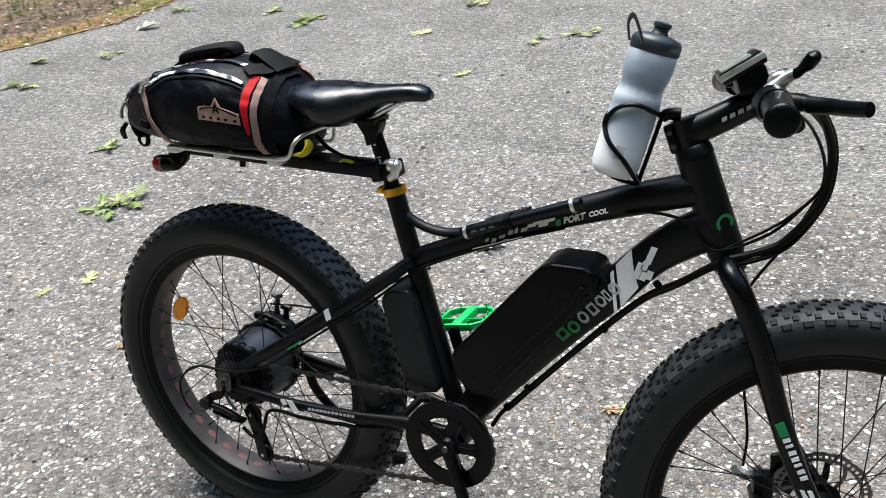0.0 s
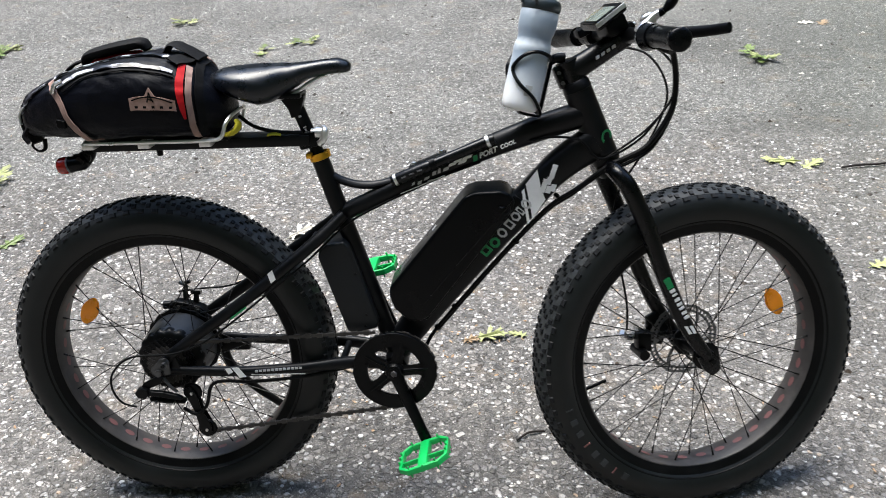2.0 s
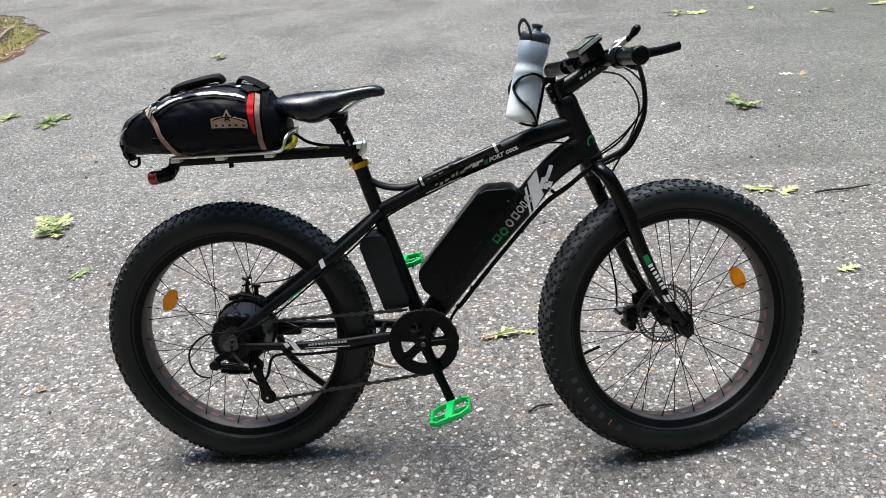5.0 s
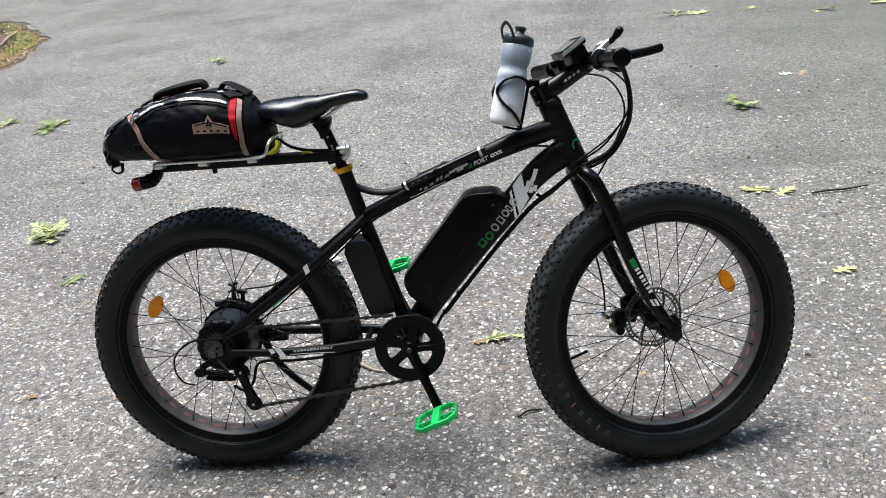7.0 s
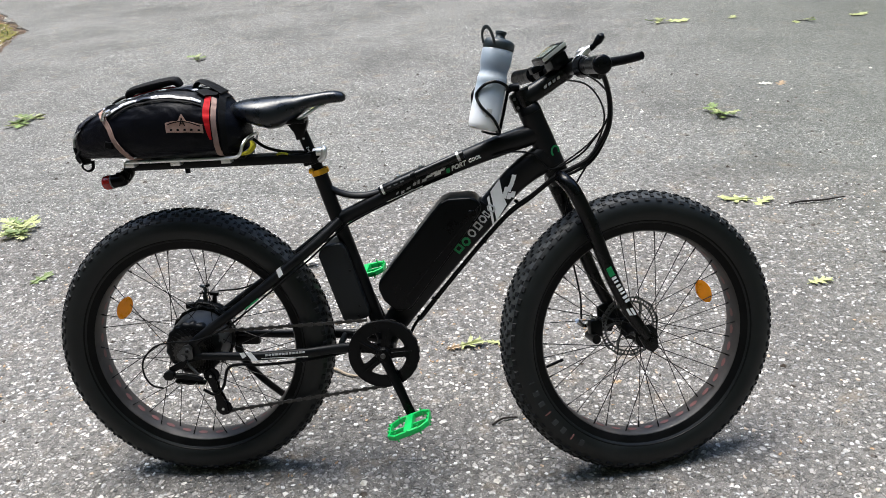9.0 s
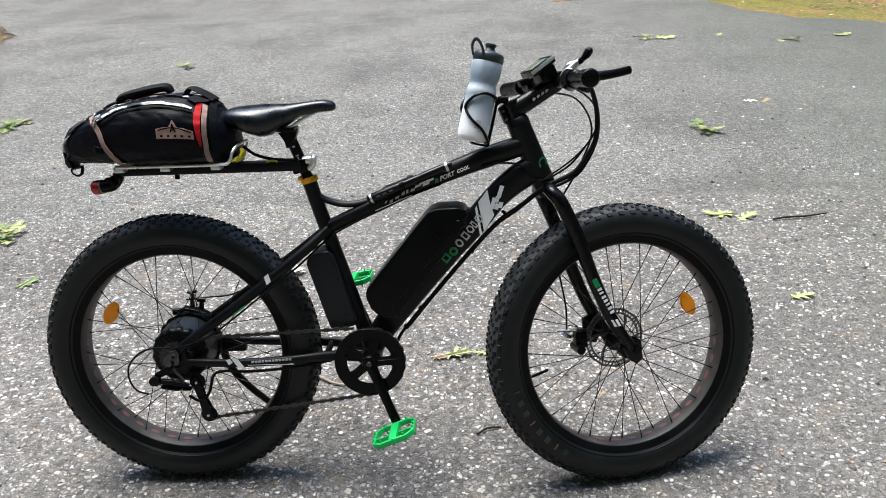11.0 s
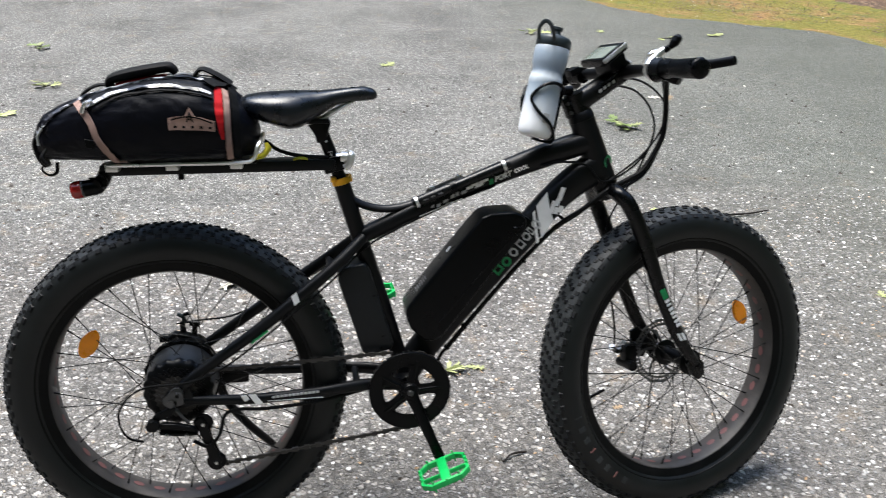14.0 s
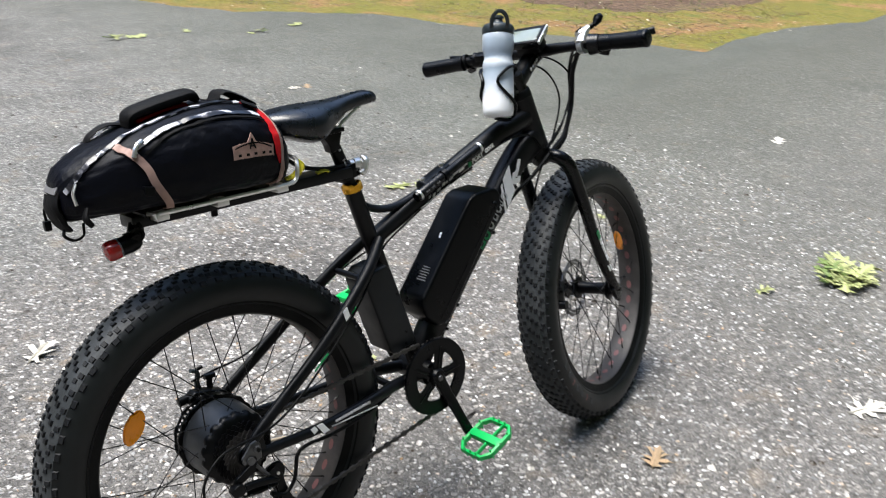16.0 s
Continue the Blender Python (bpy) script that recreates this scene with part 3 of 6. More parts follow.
def hollow(cx, cz, long, tall, stroke, sides, turn):
    """A plain hollow ring of a few sides, lying along the down tube."""
    bm = bmesh.new()
    rings = []
    for y, k in ((flank - 0.0024, 1.0), (flank - 0.0024, 1 - stroke), (flank - 0.001, 1 - stroke), (flank - 0.001, 1.0)):
        ring = []
        for i in range(sides):
            a = radians(turn) + 2 * math.pi * i / sides
            u, v = k * long / 2 * math.cos(a), k * tall / 2 * math.sin(a)
            ring.append(bm.verts.new((cx + 0.655 * u - 0.762 * v, y, cz + 0.762 * u + 0.655 * v)))
        rings.append(ring)
    for a, b in zip(rings, rings[1:] + rings[:1]):
        for i in range(sides):
            j = (i + 1) % sides
            bm.faces.new((a[i], a[j], b[j], b[i]))
    return bm


for i, (cx, cz, long, sides, turn) in enumerate([(0.7062, 0.6084, 0.022, 4, 45), (0.7255, 0.6253, 0.022, 8, 22.5), (0.741, 0.6466, 0.018, 8, 22.5), (0.7565, 0.6648, 0.016, 4, 45), (0.7694, 0.6816, 0.018, 6, 0), (0.779, 0.6935, 0.009, 4, 45), (0.7911, 0.708, 0.018, 8, 22.5)]):
    grow = 1.35 if sides == 4 else 1.06
    part("name_print", hollow(cx, cz, long * grow, 0.0225 * grow, 0.5 if i < 2 else 0.42, sides, turn), GREEN_PRINT if i < 2 else PALE_PRINT, frame_part)
TOP = (0.94, 0.345)
lettering("PORT", 0.0152, pose(0.6985, -0.0236, 0.8052, 0, -21, 0), WHITE_PRINT, frame_part, 0.35)
lettering("COOL", 0.0115, pose(0.7415, -0.0246, 0.8232, 0, -21, 0), WHITE_PRINT, frame_part, 0.2)
plate("name_print", slanted((0.686, 0.799), TOP, 0.009, 0.011, 0.003), -0.0236, GREEN_PRINT, frame_part)
for x, z, long, tall in ((0.557, 0.7515, 0.006, 0.005), (0.569, 0.7525, 0.009, 0.006), (0.583, 0.7615, 0.011, 0.005), (0.588, 0.7555, 0.012, 0.004), (0.6, 0.771, 0.009, 0.007), (0.612, 0.7755, 0.006, 0.009), (0.623, 0.7795, 0.012, 0.006), (0.634, 0.7885, 0.017, 0.0055), (0.644, 0.7945, 0.018, 0.005), (0.654, 0.7925, 0.018, 0.0055), (0.662, 0.801, 0.021, 0.005)):
    plate("chequer_print", slanted((x, z), TOP, long, tall, 0.004), -0.0228, PALE_PRINT if x < 0.63 else WHITE_PRINT, frame_part)
plate("line_print", slanted((0.533, 0.7335), (0.93, 0.37), 0.1, 0.0018), -0.0222, WHITE_PRINT, frame_part)
plate("stay_print", slanted((0.257, 0.566), (0.8, 0.6), 0.014, 0.02, 0.008), -0.0865, WHITE_PRINT, frame_part)
plate("stay_print", [(0.151, 0.374), (0.166, 0.374), (0.181, 0.352), (0.166, 0.35)], -0.0955, WHITE_PRINT, frame_part)
plate("stay_print", [(0.136, 0.372), (0.147, 0.374), (0.153, 0.364), (0.143, 0.358)], -0.0962, WHITE_PRINT, frame_part)
for i in range(12):
    plate("address_print", slanted((0.2 + 0.0085 * i, 0.3605), (1, 0.005), 0.0065, 0.005, 0.001), -0.0915 + 0.0012 * i, PALE_PRINT, frame_part)
plate("line_print", slanted((0.19, 0.3535), (1, 0.005), 0.12, 0.0016), -0.0905, PALE_PRINT, frame_part)
plate("stay_print", slanted((0.165, 0.488), (0.8, 0.58), 0.045, 0.004, 0.0), -0.0945, GREEN_PRINT, frame_part)
ring = bmesh.new()
bmesh.ops.create_circle(ring, segments=20, radius=0.0145, cap_ends=False)
inner = bmesh.ops.extrude_edge_only(ring, edges=list(ring.edges))
bmesh.ops.scale(ring, vec=(0.62, 0.62, 1), verts=[v for v in inner["geom"] if isinstance(v, bmesh.types.BMVert)])
bmesh.ops.transform(ring, matrix=Matrix.Translation((0.9525, -0.0225, 0.843)) @ pose(0, 0, 0, 90, 0, 40), verts=ring.verts)
part("head_badge", ring, GREEN_PRINT, frame_part, "green ring badge")


def scalloped(bm, beyond, count, depth):
    """Waves the outer edge of a turned flange."""
    for v in bm.verts:
        r = math.hypot(v.co.x, v.co.z)
        if r > beyond:
            k = 1 + depth * math.sin(count * math.atan2(v.co.z, v.co.x)) / r
            v.co.x, v.co.z = v.co.x * k, v.co.z * k
    return bm


def wheel(name, centre, hub_kind):
    """A fat-tyre wheel about its own y axis."""
    rim = part("wheel", lathe([(0.2845, -0.0345), (0.2865, -0.0335), (0.2865, -0.0305), (0.279, -0.0285), (0.277, 0.0285), (0.2865, 0.0305), (0.2865, 0.0335), (0.2845, 0.0345), (0.268, 0.033), (0.2655, 0.0295), (0.2645, 0.0), (0.2655, -0.0295), (0.268, -0.033)], 72, closed=True), RIM_BLACK, bike, name, centre)
    half = [(0.281, 0.0325), (0.2865, 0.0375), (0.2915, 0.042), (0.299, 0.0465), (0.308, 0.0496), (0.317, 0.0512), (0.326, 0.0503), (0.335, 0.0479), (0.3435, 0.0438), (0.351, 0.038), (0.357, 0.030), (0.361, 0.016)]
    part("tyre", lathe([(r, -y) for r, y in half] + [(0.3622, 0.0)] + half[::-1], 96, closed=True), SIDEWALL, rim, "black fat tyre with a dusty sidewall", angle=60)
    for s in (-1, 1):
        part("rim_flange", lathe([(0.2695, s * 0.0337), (0.2715, s * 0.0355), (0.2845, s * 0.0375), (0.2878, s * 0.039), (0.2885, s * 0.033), (0.2695, s * 0.032)], 72, closed=True), RUBBER, rim, "black rim flange")
    part("bead_line", lathe([(0.2915, -0.0415), (0.2935, -0.0445), (0.2955, -0.0445)], 96, closed=True), RUBBER, rim)
    tread = bmesh.new()
    pitch = 70
    rows = [(s * y, r, wide, long, -s * tip, off, tall) for s in (-1, 1) for y, r, wide, long, tip, off, tall in ((0.0412, 0.3478, 0.0075, 0.012, 52, 0.0, 0.0036), (0.0325, 0.3565, 0.0085, 0.008, 34, 0.5, 0.0037), (0.0275, 0.3592, 0.0065, 0.007, 28, 0.86, 0.0036), (0.0165, 0.3618, 0.0075, 0.0085, 8, 0.35, 0.0046), (0.0055, 0.3633, 0.0065, 0.0085, 2, 0.85 if s > 0 else 0.1, 0.0048))]
    for y, r, wide, long, tip, off, tall in rows:
        for k in range(pitch):
            a = 2 * math.pi * (k + off) / pitch
            base = pose(0, 0, 0, 0, -math.degrees(a), 0) @ Matrix.Translation((r - 0.002, y, 0)) @ pose(0, 0, 0, 0, 0, -tip)
            tl, tw = long * 0.56, wide * 0.57
            lo = [tread.verts.new(base @ Vector((0, sy * tw * 1.2, sz * tl * 1.15))) for sy, sz in ((-1, -1), (1, -1), (1, 1), (-1, 1))]
            hi = [tread.verts.new(base @ Vector((tall, sy * tw * 0.9, sz * tl * 0.85))) for sy, sz in ((-1, -1), (1, -1), (1, 1), (-1, 1))]
            tread.faces.new(hi)
            for i in range(4):
                j = (i + 1) % 4
                tread.faces.new((lo[i], lo[j], hi[j], hi[i]))
    part("tread_band", lathe([(0.3508, -0.0392), (0.3578, -0.0302), (0.3617, -0.016), (0.363, 0.0), (0.3617, 0.016), (0.3578, 0.0302), (0.3508, 0.0392), (0.348, 0.03), (0.348, -0.03)], 96, closed=True), TREAD_BASE, rim, "dusty grey tread surface, lightened for sky sheen", angle=60)
    tagged(part("tread", tread, TREAD_RUBBER, rim, "rows of square rubber knobs", angle=25), kind="stuff")
    motor = hub_kind == "motor"
    if motor:
        hub = part("motor_hub", lathe([(0.072, -0.046), (0.0755, -0.03), (0.078, 0.034), (0.077, 0.046)], 56), MOTOR_GREY, rim, "grey drum motor hub")
        part("hub_cover", scalloped(lathe([(0.012, -0.058), (0.045, -0.057), (0.064, -0.053), (0.0725, -0.047), (0.0745, -0.041), (0.0745, -0.037), (0.069, -0.036)], 90), 0.07, 18, 0.0018), ALLOY_BLACK, hub, "black scalloped hub cover")
        part("hub_cover", scalloped(lathe([(0.078, 0.035), (0.0855, 0.036), (0.0855, 0.042), (0.078, 0.05), (0.03, 0.06), (0.012, 0.085)], 72), 0.08, 18, 0.0016), ALLOY_BLACK, hub, "black scalloped hub cover")
        part("freewheel_body", lathe([(0.012, -0.088), (0.022, -0.087), (0.026, -0.082), (0.026, -0.056)], 28), ALLOY_BLACK, hub)
        for i in range(7):
            r = 0.060 - 0.005 * i
            cog = bmesh.new()
            teeth = 30 - 2 * i
            ring_a = []
            for y in (-0.061 - 0.0036 * i, -0.0631 - 0.0036 * i):
                ring_a.append([cog.verts.new(((r + (0.0024 if k % 2 else -0.0024)) * math.cos(math.pi * k / teeth), y, (r + (0.0024 if k % 2 else -0.0024)) * math.sin(math.pi * k / teeth))) for k in range(2 * teeth)])
            for k in range(2 * teeth):
                j = (k + 1) % (2 * teeth)
                cog.faces.new((ring_a[0][k], ring_a[0][j], ring_a[1][j], ring_a[1][k]))
            cog.faces.new(ring_a[0])
            cog.faces.new(ring_a[1][::-1])
            part("sprocket", cog, ALLOY_BLACK if i < 3 else CHAIN_METAL, hub)
        part("axle_nut", lathe([(0.0045, -0.110), (0.005, -0.102), (0.0085, -0.102), (0.0085, -0.09)], 6), ALLOY_BLACK, rim, "black axle nut")
        part("axle_nut", lathe([(0.012, 0.094), (0.012, 0.104), (0.0065, 0.104), (0.006, 0.112)], 6), STEEL, rim)
    else:
        part("hub", lathe([(0.009, -0.068), (0.016, -0.066), (0.018, -0.058), (0.03, -0.055), (0.03, -0.051), (0.019, -0.047), (0.0165, -0.03), (0.0165, 0.02), (0.019, 0.036), (0.031, 0.039), (0.031, 0.043), (0.02, 0.046), (0.018, 0.06), (0.009, 0.068)], 32), ALLOY_BLACK, rim, "black alloy hub")
    # brake disc with a cut ring, on the far side
    disc = bmesh.new()
    ro, ri, n = 0.0815, 0.066, 48
    yd = 0.066 if motor else 0.056
    for k in range(n):
        a0, a1 = 2 * math.pi * k / n, 2 * math.pi * (k + 0.62) / n
        quads = [(ro + 0.0015 * math.sin(k * 1.6), ro - 0.006), (ri + 0.004, ri - 0.001)]
        for r1, r0 in quads:
            wide = 2 * math.pi * (k + 1) / n
            vs = [disc.verts.new((r * math.cos(a), y, r * math.sin(a))) for y in (yd - 0.001, yd + 0.001) for r, a in ((r0, a0), (r1, a0), (r1, wide), (r0, wide))]
            disc.faces.new(vs[:4])
            disc.faces.new(vs[4:][::-1])
            disc.faces.new((vs[1], vs[5], vs[6], vs[2]))
            disc.faces.new((vs[0], vs[3], vs[7], vs[4]))
        vs = [disc.verts.new((r * math.cos(a), yd, r * math.sin(a))) for r, a in ((ri, a0), (ro - 0.004, a0 + 0.02), (ro - 0.004, a1), (ri, a1 - 0.02))]
        disc.faces.new(vs)
    for k in range(6):
        a = math.pi * k / 3
        tube([(0.02 * math.cos(a - 0.5), yd, 0.02 * math.sin(a - 0.5)), (0.05 * math.cos(a - 0.2), yd, 0.05 * math.sin(a - 0.2)), (ri * math.cos(a), yd, ri * math.sin(a))], 0.004, 6, 3, wide=0.001, bm=disc)
    lathe([(0.018, yd - 0.002), (0.024, yd - 0.002), (0.024, yd + 0.002), (0.018, yd + 0.002)], 24, bm=disc, closed=True)
    part("brake_disc", disc, DISC_STEEL, rim, "perforated steel brake disc")
    # spokes: one mesh, laced in crossing pairs
    hub_r, sweep, left_y, right_y = (0.079, 34, 0.036, -0.034) if motor else (0.0295, 62, 0.041, -0.053)
    count = 36
    first = None
    for k in range(count):
        side_y = left_y if k % 2 else right_y
        turn = sweep if (k // 2) % 2 else -sweep
        a = 2 * math.pi * k / count
        h = a + radians(turn)
        p0 = Vector((hub_r * math.cos(h), side_y, hub_r * math.sin(h)))
        p1 = Vector((0.2655 * math.cos(a), 0.012 if k % 2 else -0.012, 0.2655 * math.sin(a)))
        length = (p1 - p0).length
        m = Matrix.Translation(p0) @ (p1 - p0).to_track_quat("Z", "Y").to_matrix().to_4x4() @ Matrix.Diagonal((1, 1, length, 1))
        if first is None:
            first = part("spoke", tube([(0, 0, 0), (0, 0, 0.94), (0, 0, 0.945), (0, 0, 1)], [0.00115, 0.00115, 0.0021, 0.0021], 6, 1), SPOKE_BLACK, rim, m=m)
        else:
            clone(first, m)
    # rim tape shows red through oval holes in the rim bed
    first = None
    for k in range(count):
        a = 2 * math.pi * (k + 0.5) / count
        m = pose(0, 0, 0, 0, -math.degrees(a), 0) @ Matrix.Translation((0.2642, 0, 0)) @ pose(0, 0, 0, 0, -90, 0)
        if first is None:
            oval = bmesh.new()
            bmesh.ops.create_circle(oval, segments=16, radius=1, cap_ends=True)
            bmesh.ops.scale(oval, vec=(0.012, 0.0075, 1), verts=oval.verts)
            bmesh.ops.translate(oval, vec=(0, 0, 0.0008), verts=oval.verts)
            first = part("rim_tape_hole", oval, RED_TAPE, rim, "red rim tape in an oval hole", m=m)
        else:
            clone(first, m)
    return rim


def reflector(rim, r, degrees, y, tilt):
    m = pose(0, 0, 0, 0, -degrees, 0) @ Matrix.Translation((r, y, 0)) @ pose(0, 0, 0, 0, 0, tilt)
    bm = bmesh.new()
    bmesh.ops.create_circle(bm, segments=28, radius=1, cap_ends=True)
    bmesh.ops.scale(bm, vec=(0.019, 0.034, 1), verts=bm.verts)
    for v in bm.verts:
        v.co.x *= 1 - 0.12 * abs(v.co.y) / 0.034
    up = bmesh.ops.extrude_face_region(bm, geom=list(bm.faces))
    bmesh.ops.translate(bm, vec=(0, 0, 0.008), verts=[v for v in up["geom"] if isinstance(v, bmesh.types.BMVert)])
    bmesh.ops.bevel(bm, geom=[e for e in bm.edges if abs(e.verts[0].co.z - e.verts[1].co.z) < 1e-6], offset=0.002, segments=2, affect="EDGES")
    bmesh.ops.transform(bm, matrix=pose(0, 0, 0, 90, 0, 0), verts=bm.verts)
    part("reflector", bm, ORANGE, rim, "oval orange spoke reflector", m)


rear = wheel("rear wheel with black spokes round a motor hub", pose(0, 0, 0.37), "motor")
reflector(rear, 0.211, 149, -0.012, 0)
front = wheel("front wheel with black spokes, steered aside", STEER @ pose(0.026, -0.003, -0.555, 0, 22, 0), "plain")
reflector(front, 0.199, 27.5, -0.012, 0)
part("valve", rod((-0.262, 0, -0.07), (-0.205, 0, -0.052), 0.004, 8), RUBBER, front, "black rubber valve")
for k in range(8):
    part("tyre_print", moved(box(0.317, -0.0505, 0, 0.0155, 0.0024, 0.0125 if k % 3 else 0.003, 0), pose(0, 0, 0, 0, -196 - 5.6 * k, 0)), RED_TAPE if k % 3 == 0 and k else TREAD_BASE, front)
part("rim_label", box(0.263, 0, 0.105, 0.002, 0.035, 0.016, 0, m=pose(0, 0, 0, 0, -8, 0)), WHITE_PRINT, front, "small pale sticker")


def steered(bm):
    return moved(bm, STEER)


def S(x, y, z):
    return STEER @ Vector((x, y, z))


# fork, headset, stem
fork = part("fork", steered(lathe([(0.018, 0.0), (0.024, 0.001), (0.026, 0.008), (0.027, 0.026), (0.024, 0.03)], 24, m=Matrix.Translation((0, 0, -0.112)) @ pose(0, 0, 0, 90, 0, 0))), FORK_PAINT, bike, "satin black rigid fork")
for s in (-1, 1):
    part("fork_blade", steered(tube([(0.0, 0, -0.094), (-0.004, s * 0.03, -0.093), (-0.004, s * 0.056, -0.103), (0.002, s * 0.07, -0.135), (0.005, s * 0.074, -0.225), (0.0, s * 0.076, -0.342), (0.004, s * 0.078, -0.458), (0.022, s * 0.079, -0.548)],
         [0.017, 0.018, 0.0185, 0.0175, 0.0165, 0.0155, 0.0145, 0.0125], 16, wide=[0.016, 0.0165, 0.0172, 0.018, 0.018, 0.0172, 0.0158, 0.0135])), FORK_PAINT, fork)
    part("dropout", steered(prism([(0.0, -0.535), (0.034, -0.535), (0.044, -0.56), (0.036, -0.585), (0.016, -0.59), (0.004, -0.57)], s * 0.079 - 0.006, s * 0.079 + 0.006, 0.003)), FORK_PAINT, fork)
part("skewer", steered(rod((0.027, -0.091, -0.556), (0.027, 0.1, -0.556), 0.006, 10)), ALLOY_BLACK, fork)
part("skewer_lever", steered(tube([(0.03, 0.095, -0.556), (0.044, 0.101, -0.552), (0.056, 0.1, -0.525)], [0.009, 0.007, 0.005], 10)), ALLOY_BLACK, fork, "black quick-release lever")
blade_print = bmesh.new()
for i in range(7):
    prism(slanted((-0.006 + 0.0012 * i, -0.362 - 0.0112 * i), (0.06, -1), 0.0068 - 0.002 * (i % 3 == 1), 0.0115), -0.0925, -0.0915, 0, bm=blade_print)
part("name_print", steered(blade_print), WHITE_PRINT, fork)
part("name_print", steered(prism(slanted((-0.0095, -0.335), (0.06, -1), 0.024, 0.014), -0.0928, -0.0917, 0)), GREEN_PRINT, fork)
part("flash_print", steered(prism(slanted((-0.004, -0.45), (0.1, -1), 0.02, 0.016, 0.008), -0.0922, -0.0912, 0)), WHITE_PRINT, fork)
part("headset_cup", steered(lathe([(0.027, -0.012), (0.0292, -0.01), (0.0275, 0.004), (0.0235, 0.009)], 28, m=Matrix.Translation((0, 0, 0.088)) @ pose(0, 0, 0, 90, 0, 0))), ALLOY_BLACK, fork)
part("headset_cup", steered(lathe([(0.027, 0), (0.0292, 0.001), (0.0292, 0.009), (0.027, 0.01)], 28, m=Matrix.Translation((0, 0, -0.07)) @ pose(0, 0, 0, 90, 0, 0))), ALLOY_BLACK, fork)
stem = part("stem", steered(tube([(0.0, 0, 0.116), (0.04, 0, 0.119), (0.09, 0, 0.126), (0.125, 0, 0.132)], [0.023, 0.022, 0.0215, 0.023], 18, wide=[0.023, 0.021, 0.02, 0.027], power=2.6)), FORK_PAINT, bike, "satin black stem with a short pale print")
part("steerer_clamp", steered(rod((0, 0, 0.09), (0, 0, 0.138), 0.0225, 24)), FORK_PAINT, stem)
part("pinch_boss", steered(box(-0.024, 0, 0.114, 0.018, 0.02, 0.046, 0.006)), FORK_PAINT, stem)
for z in (0.103, 0.125):
    part("bolt", steered(rod((-0.026, -0.014, z), (-0.026, -0.009, z), 0.004, 8)), ALLOY_GREY, stem)
part("top_cap", steered(lathe([(0.002, 0.0), (0.018, 0.0), (0.0185, -0.006), (0.015, -0.009), (0.002, -0.009)], 24, m=Matrix.Translation((0, 0, 0.139)) @ pose(0, 0, 0, 90, 0, 0))), ALLOY_BLACK, stem)
part("face_plate", steered(box(0.138, 0, 0.134, 0.018, 0.05, 0.042, 0.006)), FORK_PAINT, stem)
for s in (-1, 1):
    for z in (0.121, 0.147):
        part("bolt", steered(rod((0.145, s * 0.018, z), (0.150, s * 0.018, z), 0.004, 8)), STEEL, stem)
for i in range(4):
    part("name_print", steered(prism(slanted((0.05 + 0.0125 * i, 0.117 + 0.0016 * i), (1, 0.13), 0.008, 0.006, 0.002), -0.0216, -0.0206, 0)), PALE_PRINT, stem)

# handlebar, grips, levers
bar = part("handlebar", steered(tube([(0.098, -0.315, 0.140), (0.108, -0.2, 0.140), (0.122, -0.09, 0.136), (0.125, -0.035, 0.134), (0.125, 0.035, 0.134), (0.122, 0.09, 0.136), (0.108, 0.2, 0.140), (0.09, 0.315, 0.140)], [0.011, 0.011, 0.0125, 0.0155, 0.0155, 0.0125, 0.011, 0.011], 16)), ALLOY_BLACK, bike, "black alloy handlebar")
for s in (-1, 1):
    end = 0.098 if s < 0 else 0.09
    pts = [(end + 0.012 * (1 - k / 5), s * (0.195 + 0.024 * k), 0.140) for k in (0, 1, 2, 3, 4, 4.8, 5.0)]
    part("grip", steered(tube(pts, [0.0205, 0.0185, 0.019, 0.0195, 0.0198, 0.0208, 0.016], 18, 4)), GRIP, bar, "black rubber grip")
    part("grip_ring", steered(rod((0.11, s * 0.188, 0.14), (0.109, s * 0.196, 0.14), 0.019, 18)), ALLOY_BLACK, bar)
    part("brake_clamp", steered(tube([(0.104, s * 0.172, 0.138), (0.125, s * 0.168, 0.136), (0.145, s * 0.175, 0.13), (0.15, s * 0.19, 0.126)], [0.016, 0.014, 0.011, 0.008], 12)), ALLOY_BLACK, bar)
    part("lever_pivot", steered(tube([(0.115, s * 0.178, 0.126), (0.124, s * 0.19, 0.114), (0.126, s * 0.2, 0.106)], [0.012, 0.013, 0.009], 12)), PLASTIC, bar)
    part("brake_lever", steered(tube([(0.147, s * 0.185, 0.128), (0.165, s * 0.21, 0.122), (0.178, s * 0.25, 0.119), (0.192, s * 0.295, 0.118)], [0.011, 0.0105, 0.0095, 0.009], 12, wide=[0.008, 0.007, 0.0065, 0.0065])), ALLOY_BLACK, bar, "black brake lever")
part("gear_shifter", steered(tube([(0.108, -0.165, 0.14), (0.109, -0.19, 0.14)], [0.026, 0.022], 20, 1)), GLOSS_PLASTIC, bar, "glossy black shifter drum")
part("shifter_dial", steered(lathe([(0.008, -0.002), (0.011, 0.0), (0.0145, 0.003), (0.0145, 0.009), (0.011, 0.013)], 24, m=Matrix.Translation((0.128, -0.14, 0.16)) @ pose(0, 0, 0, 70, 0, 0))), SILVER, bar, "round silver shifter dial")
part("shifter_window", steered(lathe([(0.001, 0.0125), (0.0085, 0.0128), (0.0095, 0.014), (0.0075, 0.015), (0.001, 0.0155)], 24, m=Matrix.Translation((0.128, -0.14, 0.16)) @ pose(0, 0, 0, 70, 0, 0))), GLOSS_PLASTIC, bar, "dark shifter window")
